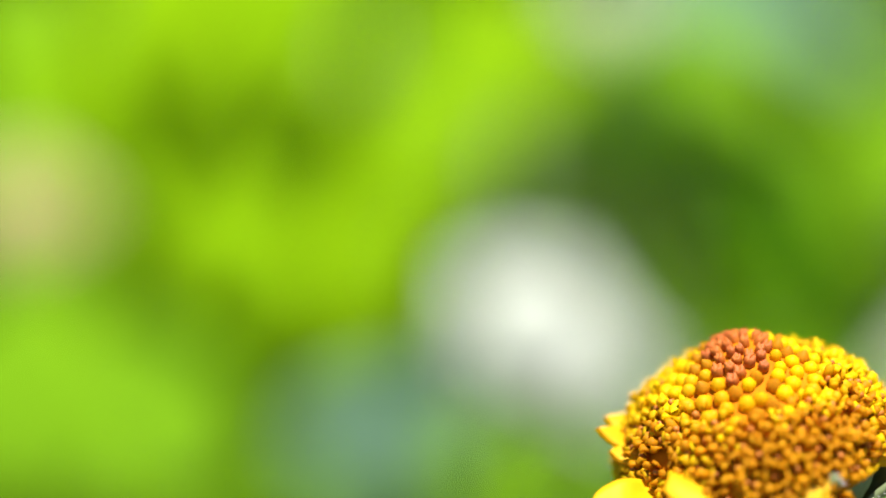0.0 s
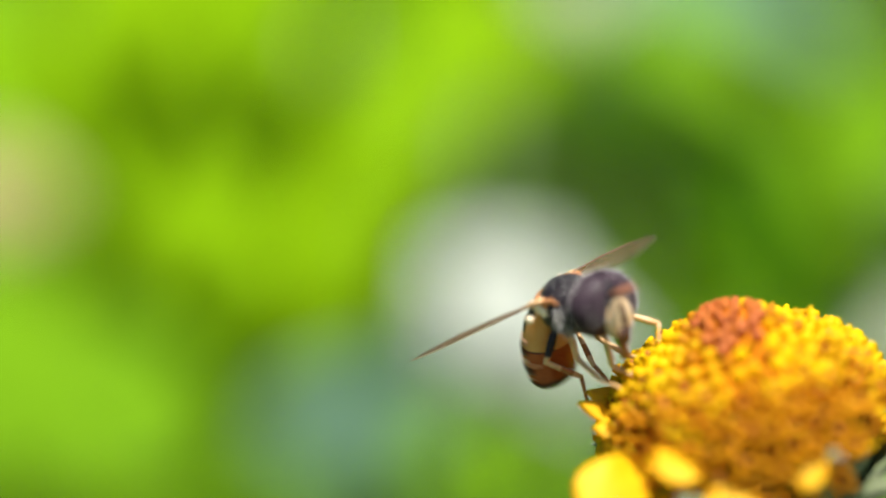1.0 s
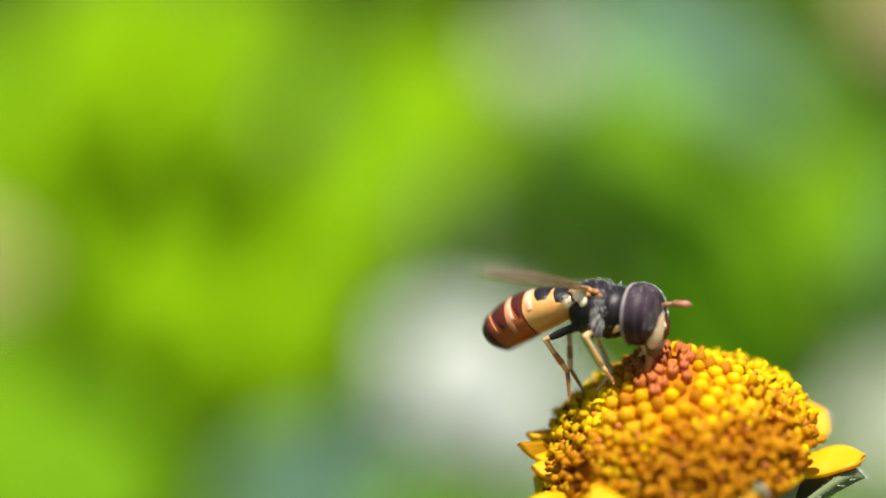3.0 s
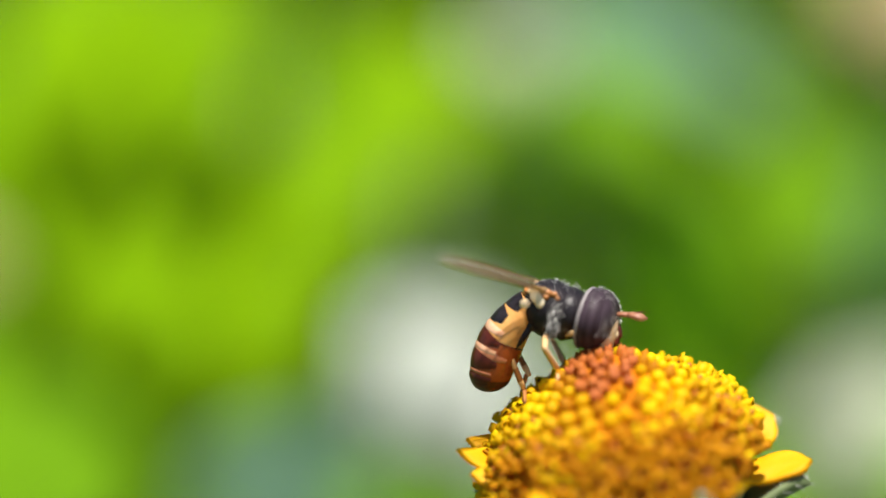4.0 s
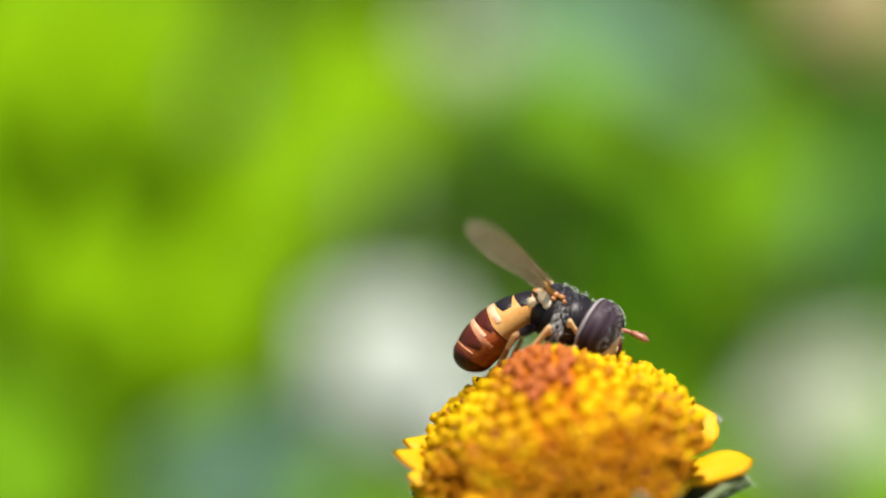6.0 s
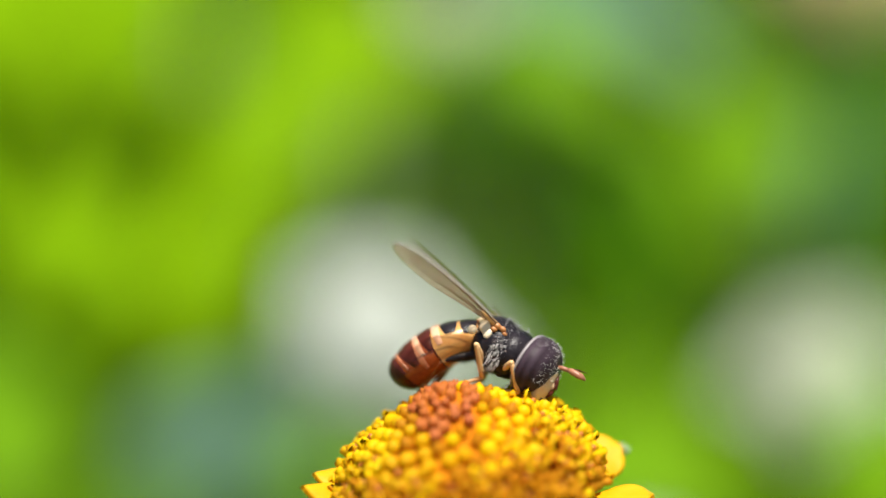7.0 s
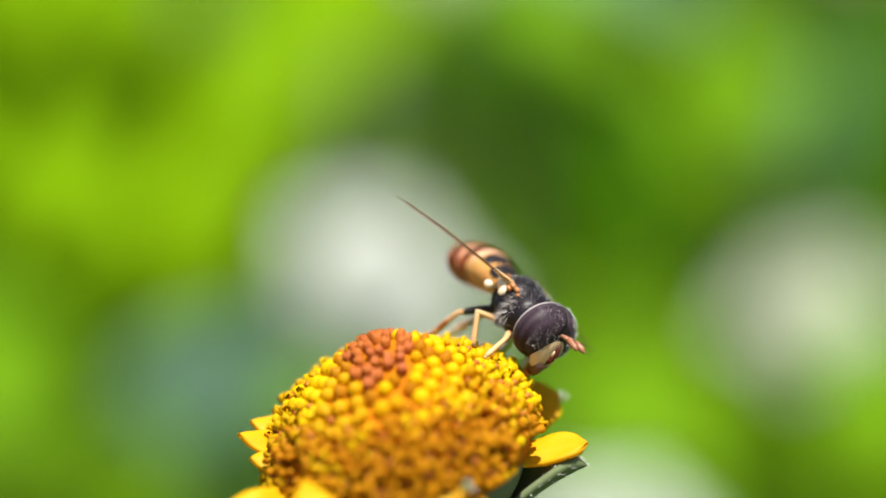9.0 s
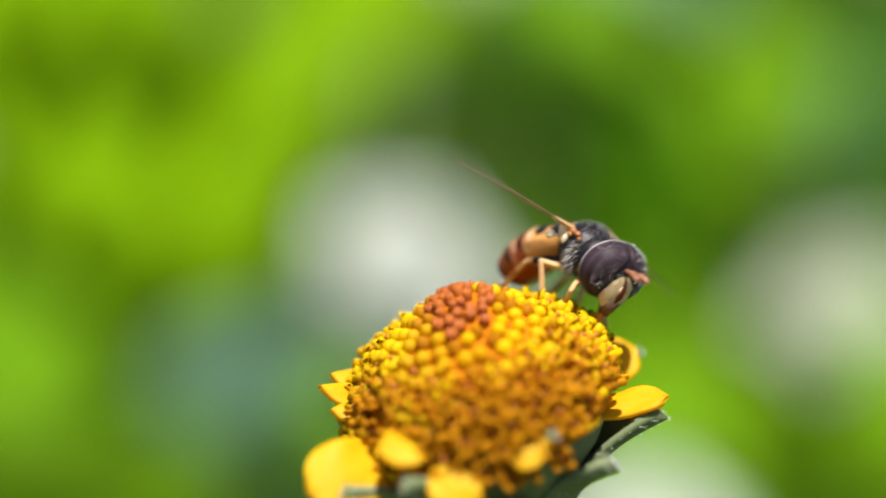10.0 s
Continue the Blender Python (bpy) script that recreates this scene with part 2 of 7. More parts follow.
def blade(bm, base, tip, width, bow, face, k=1.0, rows=10, cols=6, thick=0.0, cup=0.15, blunt=0.6, wave=0.0, seed=0, round_tip=False, teeth=0.0):
    """A leaf or petal from base to tip, bowed along its face normal, with a real thickness and a creased midrib."""
    base, tip, face = Vector(base), Vector(tip), Vector(face)
    d = tip - base
    length = d.length
    d.normalize()
    n = (face - d * face.dot(d)).normalized()
    s = d.cross(n)
    grid = []
    for i in range(rows + 1):
        t = i / rows
        w = width / 2 * (math.sin(math.pi * min(1, t ** blunt * 0.97 + 0.03)) ** 0.75 * 0.98 + 0.02)
        if round_tip:
            w = width / 2 * (0.78 + 0.22 * min(1.0, t / 0.5)) * math.sqrt(max(0.002, 1 - max(0.0, (t - 0.55) / 0.45) ** 2.4))
        line = []
        for j in range(cols + 1):
            q = 2 * j / cols - 1
            h = bow * length * math.sin(math.pi * t) + cup * width * (abs(q) ** 1.3 - 0.4) * (1 - 0.4 * t)
            h += wave * width * math.sin(9 * t + 3 * q + seed) * abs(q)
            notch = teeth * t ** 5 * (0.5 - 0.5 * math.cos(3 * math.pi * q))
            line.append((base + d * length * (t - notch) + s * w * q + n * h))
        grid.append(line)
    top = [[bm.verts.new((p + n * thick / 2) * k) for p in line] for line in grid]
    low = [[bm.verts.new((p - n * thick / 2) * k) for p in line] for line in grid]
    for i in range(rows):
        for j in range(cols):
            bm.faces.new((top[i][j], top[i][j + 1], top[i + 1][j + 1], top[i + 1][j]))
            bm.faces.new((low[i][j], low[i + 1][j], low[i + 1][j + 1], low[i][j + 1]))
        bm.faces.new((top[i][0], top[i + 1][0], low[i + 1][0], low[i][0]))
        bm.faces.new((top[i][cols], low[i][cols], low[i + 1][cols], top[i + 1][cols]))
    for j in range(cols):
        bm.faces.new((top[0][j], low[0][j], low[0][j + 1], top[0][j + 1]))
        bm.faces.new((top[rows][j], top[rows][j + 1], low[rows][j + 1], low[rows][j]))


# ---- ground ----
bm = bmesh.new()
bmesh.ops.create_grid(bm, x_segments=60, y_segments=60, size=1.0)
for v in bm.verts:
    v.co.x, v.co.y = v.co.x * 3 + 400 * v.co.x ** 9, v.co.y * 3 + 400 * v.co.y ** 9
    v.co.z = 0.03 * noise.noise(v.co * 1.5) if v.co.length < 6 else 0.0
tagged(mesh_object("ground", bm, M_SOIL), "dark garden soil with moss under the plants", "ground", kind="structure")


# ---- background plants ----
def hedge():
    """A dense shrub of small leaves that closes the view behind the garden plants."""
    rng = random.Random(4)
    thing = tagged(new("shrub"), "dense sunlit green shrub behind the garden flowers", "shrub", kind="stuff")
    verts, faces = [], []
    for i in range(46000):
        x = rng.uniform(-0.95, 0.95)
        z = rng.uniform(0.0, 0.85) ** 0.9
        y = 0.80 + 0.30 * rng.random() + 0.06 * math.sin(7 * x + 3) * math.sin(6 * z)
        size = rng.uniform(0.016, 0.036)
        d = Vector((rng.gauss(0, 1), rng.gauss(-0.6, 0.6), rng.gauss(-0.1, 0.7))).normalized()
        n = Vector((rng.gauss(0.1, 0.5), rng.gauss(-0.5, 0.5), 1)).normalized()
        s = d.cross(n).normalized() * size * 0.33
        p = Vector((x, y, z))
        k = len(verts)
        verts += [p, p + d * size * 0.5 + s, p + d * size, p + d * size * 0.5 - s, p + d * size * 0.5 - n * size * 0.1]
        faces += [(k, k + 1, k + 4), (k + 1, k + 2, k + 4), (k + 2, k + 3, k + 4), (k + 3, k, k + 4)]
    me = bpy.data.meshes.new("foliage")
    me.from_pydata(verts, [], faces)
    me.materials.append(M_HEDGE)
    crown = new("foliage", me)
    crown.parent = thing
    for i in range(9):
        bm = bmesh.new()
        x = -0.85 + 0.21 * i
        tube(bm, [(x, 1.0, -0.02), (x + 0.03, 0.98, 0.3), (x - 0.02, 1.0, 0.8)], [0.012, 0.009, 0.003], 7, 1.0)
        part("branch", bm, M_STEM, thing)


hedge()


def leafy_plant(label, leaves, mat, face=(0.05, -0.55, 0.83), foot=None):
    """A plant with large single leaves; each entry is base, tip and width in metres."""
    foot = foot or (sum(l[0][0] for l in leaves) / len(leaves), max(l[0][1] for l in leaves) + 0.05)
    thing = tagged(new("broadleaf_plant"), label, "plant", group="garden plants behind the flower")
    thing.location = (foot[0], foot[1], 0)
    off = Vector((foot[0], foot[1], 0))
    high = max(l[0][2] for l in leaves)
    bm = bmesh.new()
    tube(bm, [(0, 0, -0.02), (0.004, 0.004, high * 0.5), (0, 0, high * 0.97)], [0.006, 0.005, 0.002], 8, 1.0)
    part("stem", bm, M_STEM, thing)
    for i, (base, tip, width) in enumerate(leaves):
        b, t = Vector(base) - off, Vector(tip) - off
        bm = bmesh.new()
        blade(bm, b, t, width, 0.05, face, rows=14, cols=8, thick=0.0006, cup=0.12, wave=0.03, seed=i)
        leaf = part("leaf", bm, mat, thing)
        bm = bmesh.new()
        root = Vector((0, 0, max(0.05, b.z * 0.86 - 0.02)))
        tube(bm, [root, (root + b) / 2 + Vector((0, 0, 0.01)), b, b + (t - b) * 0.5 + Vector((0, 0, -0.003)), t], [0.002, 0.0018, 0.0015, 0.001, 0.0004], 6, 1.0)
        part("leaf_stalk", bm, M_STEM, leaf)
    return thing


leafy_plant("tall plant with broad lime-green sunlit leaves", [
    ((-0.0727, 0.4275, 0.4875), (-0.0843, 0.3788, 0.3843), 0.060),
    ((-0.0134, 0.4180, 0.4338), (-0.0696, 0.3652, 0.3645), 0.050),
    ((0.0234, 0.4421, 0.4552), (-0.0417, 0.4004, 0.3913), 0.042),
    ((-0.0504, 0.3932, 0.4082), (-0.0713, 0.3519, 0.3470), 0.046),
    ((-0.1216, 0.4424, 0.4568), (-0.1092, 0.4017, 0.3991), 0.040),
    ((-0.1013, 0.4598, 0.3828), (-0.1016, 0.4192, 0.3255), 0.050),
    ((-0.0202, 0.4696, 0.3812), (-0.0472, 0.4312, 0.3360), 0.050),
    ((0.0025, 0.5251, 0.4654), (-0.0203, 0.4852, 0.4119), 0.034),
    ((0.1341, 0.3938, 0.2965), (0.1367, 0.4221, 0.3419), 0.060),
    ((-0.0524, 0.4050, 0.4816), (-0.0616, 0.3650, 0.4228), 0.046),
    ((-0.0827, 0.4000, 0.4844), (-0.0854, 0.3600, 0.4291), 0.040),
    ((-0.0614, 0.3750, 0.4173), (-0.0693, 0.3400, 0.3797), 0.032),
    ((-0.0776, 0.4000, 0.4329), (-0.0870, 0.3700, 0.3890), 0.034),
    ((-0.1049, 0.4000, 0.3882), (-0.0945, 0.3700, 0.3562), 0.030),
    ((-0.0611, 0.4100, 0.3943), (-0.0619, 0.3800, 0.3581), 0.028),
    ((-0.0854, 0.3850, 0.4352), (-0.0899, 0.3600, 0.3950), 0.036),
], M_LIME)
leafy_plant("low plant with mid-green pointed leaves", [
    ((-0.0865, 0.3185, 0.3423), (-0.0912, 0.3459, 0.3827), 0.052),
    ((0.0123, 0.3955, 0.3060), (-0.0030, 0.4306, 0.3327), 0.050),
    ((0.1226, 0.4687, 0.4332), (0.1051, 0.4296, 0.3846), 0.036),
    ((0.0946, 0.4812, 0.4466), (0.1461, 0.4523, 0.3982), 0.034),
    ((0.0956, 0.3943, 0.2997), (0.1040, 0.4336, 0.3494), 0.080),
    ((0.0484, 0.4412, 0.4502), (0.0860, 0.4152, 0.4180), 0.026),
    ((-0.1658, 0.5371, 0.4181), (-0.1455, 0.5031, 0.3404), 0.060),
    ((-0.0549, 0.3567, 0.3166), (-0.0519, 0.3836, 0.3536), 0.034),
    ((-0.1436, 0.4745, 0.4662), (-0.1433, 0.4348, 0.4141), 0.036),
    ((0.1305, 0.4150, 0.4492), (0.1090, 0.3850, 0.3977), 0.027),
    ((0.1449, 0.3600, 0.3192), (0.1386, 0.3850, 0.3563), 0.034),
    ((0.0881, 0.3700, 0.3139), (0.1038, 0.3900, 0.3492), 0.022),
    ((-0.1161, 0.3185, 0.3423), (-0.1152, 0.3479, 0.3938), 0.050),
], M_MID)
# these leaves fill the deep-shade gap with dark colour
leafy_plant("plant with deep green leaves, their colour standing for a gap in deep shade", [
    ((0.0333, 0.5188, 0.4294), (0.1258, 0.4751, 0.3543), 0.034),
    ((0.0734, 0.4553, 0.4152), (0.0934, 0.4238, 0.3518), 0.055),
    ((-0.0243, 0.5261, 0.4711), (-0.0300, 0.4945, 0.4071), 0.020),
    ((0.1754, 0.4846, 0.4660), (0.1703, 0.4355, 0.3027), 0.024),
], M_SHADE_LEAF)
leafy_plant("plant with dull blue-green waxy leaves", [
    ((-0.0775, 0.3969, 0.3139), (-0.0028, 0.4409, 0.3334), 0.046),
    ((-0.0390, 0.3955, 0.3060), (-0.0305, 0.4409, 0.3334), 0.040),
    ((0.1405, 0.4909, 0.4443), (0.1426, 0.4481, 0.3743), 0.045),
], M_TEAL)
leafy_plant("plant with pale blue-green waxy leaves", [
    ((0.0486, 0.4757, 0.4731), (0.1159, 0.4480, 0.4314), 0.046),
    ((-0.0227, 0.3817, 0.3430), (0.0196, 0.3752, 0.3636), 0.026),
    ((-0.0467, 0.3350, 0.3446), (-0.0192, 0.3450, 0.3676), 0.028),
], M_BLUE)


def double_flower(name, label, centre, radius, mat, facing, petals=34):
    """A full, many-petalled flower head on its own stem."""
    thing = tagged(new(name), label, "flower", group="pale flowers in the background")
    c = Vector(centre)
    thing.location = (c.x, c.y + 0.02, 0)
    bm = bmesh.new()
    tube(bm, [(0, 0.01, -0.02), (0.004, 0.012, c.z * 0.5), (0, 0.012, c.z * 0.9), (0, -0.012, c.z - 0.004)], [0.003, 0.0025, 0.002, 0.002], 8, 1.0)
    part("stem", bm, M_STEM, thing)
    q = Vector(facing).normalized().to_track_quat("Z", "Y")
    rng = random.Random(int(c.x * 1e5) + 7)
    for i in range(petals):
        ring = i / petals
        a = i * 2.39996
        r = radius * (1.0 - 0.65 * ring) * rng.uniform(0.92, 1.05)
        lift = 0.10 + 0.55 * ring
        d = Vector((math.cos(a), math.sin(a), lift)).normalized()
        o = Vector((0, -0.02, c.z))
        bm = bmesh.new()
        blade(bm, o + q @ (d * radius * 0.05), o + q @ (d * r + Vector((0, 0, radius * 0.12 * ring))), radius * 0.55, 0.08, q @ Vector((-d.x * lift, -d.y * lift, 1)), rows=6, cols=4, thick=0.0005, cup=0.2, blunt=0.8)
        part("petal", bm, mat, thing)
    bm = bmesh.new()
    blob(bm, Vector((0, -0.02, c.z)) + q @ Vector((0, 0, radius * 0.05)), (radius * 0.2,) * 3, 1.0, 12, 8)
    part("flower_centre", bm, mat, thing)
    return thing


double_flower("white_flower", "full white many-petalled flower out in the sun", (0.0070, 0.3483, 0.3800), 0.023, M_WHITE, (0.1, -0.7, 0.7))
double_flower("white_flower", "full white many-petalled flower out in the sun", (0.0205, 0.3557, 0.3660), 0.020, M_WHITE, (0.2, -0.7, 0.7))
double_flower("white_flower", "small greyish flower high among the leaves", (0.0294, 0.3915, 0.4563), 0.014, M_FADED, (0.0, -0.7, 0.7))
double_flower("white_flower", "faded greyish-white flower beside dark leaves", (0.1350, 0.4034, 0.3495), 0.030, M_FADED, (0.0, -0.7, 0.7))
double_flower("white_flower", "large white many-petalled flower low over the soil", (0.0530, 0.2499, 0.3380), 0.025, M_WHITE, (0.2, -0.6, 0.75))
double_flower("white_flower", "small faded flower under the white ones", (0.0035, 0.3641, 0.3573), 0.015, M_FADED, (0.0, -0.7, 0.7))
double_flower("pink_flower", "faded dusty-pink flower among green leaves", (-0.1282, 0.4000, 0.3998), 0.020, M_PINK, (0.0, -0.7, 0.7))
double_flower("pink_flower", "pale dusty-pink flower at the edge of the shrub", (0.1373, 0.4036, 0.4673), 0.026, M_PINK, (0.0, -0.7, 0.7))
double_flower("pink_flower", "faded dusty-pink flower beside a greyish one", (0.1580, 0.4506, 0.3342), 0.020, M_PINK, (0.0, -0.7, 0.7))


# ---- the flower ----
flower = tagged(new("flower"), "yellow domed flower head with rust-red crown and short petals", "flower")
flower.matrix_world = pose(0, 0, 0.45, 8, -8, 0) @ Matrix.Scale(1.025, 4)

# half outline of the dome under its florets: radius and height, from the crown down
OUTLINE = [(0.0, 5.86), (0.8, 5.66), (1.6, 5.24), (2.6, 4.62), (3.5, 4.02), (4.4, 3.36), (5.05, 2.70), (5.5, 1.85), (5.75, 0.95), (5.8, 0.1), (5.7, -0.7)]
STEPS = [0.0]
for a, b in zip(OUTLINE, OUTLINE[1:]):
    STEPS.append(STEPS[-1] + math.hypot(b[0] - a[0], b[1] - a[1]))
REACH = STEPS[-1]


def dome(s, phi):
    """A point of the dome, s mm down from its crown, at phi round its axis; and the outward normal."""
    r, z = float(np.interp(s, STEPS, [o[0] for o in OUTLINE])), float(np.interp(s, STEPS, [o[1] for o in OUTLINE]))
    r0, r1 = (float(np.interp(q, STEPS, [o[0] for o in OUTLINE])) for q in (s - 0.5, s + 0.5))
    z0, z1 = (float(np.interp(q, STEPS, [o[1] for o in OUTLINE])) for q in (s - 0.5, s + 0.5))
    side, up = (z0 - z1), (r1 - r0)
    # the shoulder on the sunny side swells a little
    swell = 1 + 0.045 * math.cos(phi) * math.sin(math.pi * min(1.0, s / REACH))
    # and draws in again towards its rim
    swell -= 0.11 * max(0.0, math.cos(phi)) * max(0.0, s - 5.4) / (REACH - 5.4)
    lean = -0.18 * max(0.0, 1 - s / 3)
    n = Vector((side * math.cos(phi), side * math.sin(phi), up)).normalized()
    return Vector((r * swell * math.cos(phi) + lean, r * swell * math.sin(phi), z)), n


bm = bmesh.new()
rings = [[(p + n * 0.16) * 0.001 for p, n in (dome(0.15 + (REACH - 1.45) * i / 18, 2 * math.pi * j / 40) for j in range(40))] for i in range(19)]
loft(bm, rings)
part("receptacle", bm, M_CORE, flower)


def floret_data(name, bm, mats, pick):
    me = bpy.data.meshes.new(name)
    bmesh.ops.recalc_face_normals(bm, faces=bm.faces)
    bm.to_mesh(me)
    bm.free()
    for m in mats:
        me.materials.append(m)
    for p in me.polygons:
        p.use_smooth = True
        p.material_index = pick(p)
    return me


def bud_mesh(name, mat, pointed, fold=0.07):
    """A closed floret: a tube that swells into a bud of five folded lobes."""
    bm = bmesh.new()
    prof = [(0.0, 0.17), (0.42, 0.22), (0.70, 0.37), (0.92, 0.43), (1.10, 0.40 - 0.05 * pointed), (1.24, 0.26 - 0.06 * pointed), (1.32 + 0.18 * pointed, 0.05)]
    rings = []
    for z, r in prof:
        f = fold * min(1.0, max(0.0, z - 0.5) * 2)
        rings.append([Vector((r * (1 + f * math.cos(math.pi * j)) * math.cos(2 * math.pi * j / 10), r * (1 + f * math.cos(math.pi * j)) * math.sin(2 * math.pi * j / 10), z)) * 0.001 for j in range(10)])
    loft(bm, rings)
    return floret_data(name, bm, [mat], lambda p: 0)


def crown_mesh(name, mat, seed):
    """An unripe floret of the crown: a stub that ends in a few uneven teeth."""
    rng = random.Random(seed)
    bm = bmesh.new()
    ring = lambda r, z, tooth: [Vector((r * math.cos(2 * math.pi * j / 8), r * math.sin(2 * math.pi * j / 8), z + (tooth * rng.uniform(0.6, 1.3) if j % 2 else 0))) * 0.001 for j in range(8)]
    loft(bm, [ring(0.2, 0.0, 0), ring(0.30, 0.5, 0), ring(0.40, 0.85, 0), ring(0.36, 1.12, 0.16), ring(0.20, 1.20, 0.22), ring(0.05, 1.12, 0)])
    return floret_data(name, bm, [mat], lambda p: 0)


def open_mesh(name, mat, seed, wide=1.15):
    """An opened tubular floret: five thick curled lobes round a brown anther column."""
    rng = random.Random(seed)
    bm = bmesh.new()
    five = lambda r, z: [Vector((r * math.cos(2 * math.pi * j / 5), r * math.sin(2 * math.pi * j / 5), z)) * 0.001 for j in range(5)]
    loft(bm, [five(0.18, 0.0), five(0.23, 0.6), five(0.34, 0.95)], caps=False)
    for j in range(5):
        a = 2 * math.pi * (j + 0.5) / 5
        out, up = rng.uniform(0.48, 0.72) * wide, rng.uniform(1.12, 1.50)
        drop = rng.uniform(-0.06, 0.22)
        at = lambda r, t, z: Vector((r * math.cos(a) - t * math.sin(a), r * math.sin(a) + t * math.cos(a), z)) * 0.001
        rows = [[at(0.30, -0.20, 0.92), at(0.30, 0.20, 0.92), at(0.24, 0.18, 0.95), at(0.24, -0.18, 0.95)],
                [at(0.50 * wide, -0.22, up), at(0.50 * wide, 0.22, up), at(0.40 * wide, 0.17, up + 0.13), at(0.40 * wide, -0.17, up + 0.13)],
                [at(out, -0.13, up - drop), at(out, 0.13, up - drop), at(out - 0.05, 0.09, up - drop + 0.13), at(out - 0.05, -0.09, up - drop + 0.13)]]
        loft(bm, rows)
    whole = len(bm.faces)
    loft(bm, [five(0.13, 0.6), five(0.18, 1.0), five(0.17, 1.22), five(0.05, 1.32)])
    return floret_data(name, bm, [mat, M_ANTHER], lambda p: int(p.index >= whole))


bud_yellow, bud_gold, bud_amber = bud_mesh("bud_yellow", M_BUD, 0.0), bud_mesh("bud_gold", M_BUD_GOLD, 0.15), bud_mesh("bud_amber", M_BUD_AMBER, 0.5)
crowns = [crown_mesh("bud_red", M_BUD_RED, s) for s in range(3)]
opened = [open_mesh("opened", M_OPEN, s) for s in range(4)]
opened_bright = [open_mesh("opened_bright", M_BUD, s + 9, 1.05) for s in range(3)]
opened_gold = [open_mesh("opened_gold", M_BUD_GOLD, s + 19) for s in range(3)]
rng = random.Random(11)
s, i = 0.05, 0
while s < REACH - 0.15:
    # one golden angle on, and down by what gives each floret the same patch of the dome
    gap = 0.50 + 0.32 * min(1.0, max(0.0, s - 0.6) / 3.0)
    s += gap ** 2 * 0.87 / (2 * math.pi * max(0.22, dome(s, 0.5 * math.pi)[0].y))
    i += 1
    phi = (i * 2.399963 + 0.3 + rng.gauss(0, 0.012) + math.pi) % (2 * math.pi) - math.pi
    at_s = s + rng.gauss(0, 0.05)
    if at_s > REACH - 0.15 - 1.8 * math.exp(-((phi + 0.35) / 0.9) ** 2):
        continue
    p, n = dome(at_s, phi)
    # the red of the crown runs down the front in a tongue
    tongue = math.exp(-((phi + 1.95) / 0.50) ** 2)
    tone = at_s - 0.8 * tongue + 0.25 * (phi > -0.9) * (phi < 1.6) + rng.gauss(0, 0.24)
    # golder buds at the front left carry that side's shade in their colour
    front_shade = math.exp(-((phi + 2.1) / 0.85) ** 2)
    sunny = math.exp(-(phi / 0.75) ** 2)
    opening = at_s + rng.gauss(0, 0.30) > 4.55 - 0.9 * sunny - 0.5 * (abs(phi) > 2.6)
    if tone < 1.78:
        me, wild = rng.choice(crowns), 0.10
    elif opening:
        # orange low in front, yellow on the sunny side also paint the dome's shading
        low = min(1.0, max(0.0, at_s - 4.6) / 1.1) * math.exp(-((phi + 1.5) / 1.25) ** 2)
        me, wild = rng.choice(opened if rng.random() < low * 0.9 else opened_bright if rng.random() < 0.5 + 0.4 * sunny else opened_gold), 0.20
    elif tone < 3.5 and rng.random() < 1.25 - 0.32 * (tone - 0.6 * tongue):
        me, wild = bud_amber, 0.05
    elif rng.random() < 0.15 + 0.7 * front_shade:
        me, wild = bud_gold, 0.05
    else:
        me, wild = bud_yellow, 0.05
    size = gap / 0.80 * rng.uniform(0.82, 1.0) * (1.05 if opening else 0.96)
    axis = (n + Vector((rng.gauss(0, wild), rng.gauss(0, wild), rng.gauss(0.30 if opening else 0.12, wild)))).normalized()
    tall = (0.56 + 0.42 * size) * rng.uniform(0.94, 1.08) * ((rng.uniform(0.85, 1.15) + 0.22 * sunny) if opening else 1.0)
    ob = new("floret", me)
    ob.parent = flower
    ob.matrix_local = Matrix.Translation((p - n * (1.28 * tall - 0.58 - (0.16 * sunny if opening else 0))) * 0.001) @ (axis.to_track_quat("Z", "Y") @ Euler((0, 0, rng.uniform(0, 6.28))).to_quaternion()).to_matrix().to_4x4() @ Matrix.Diagonal((size, size, tall, 1))


def ray_petal(base, tip, width, bow, face, rounded=True, cup=-0.05):
    bm = bmesh.new()
    blade(bm, base, tip, width, bow, face, 0.001, 14, 12, 0.2, cup, 0.55, 0.04, base[0], rounded, 0.03)
    return part("ray_petal", bm, M_RAY, flower)


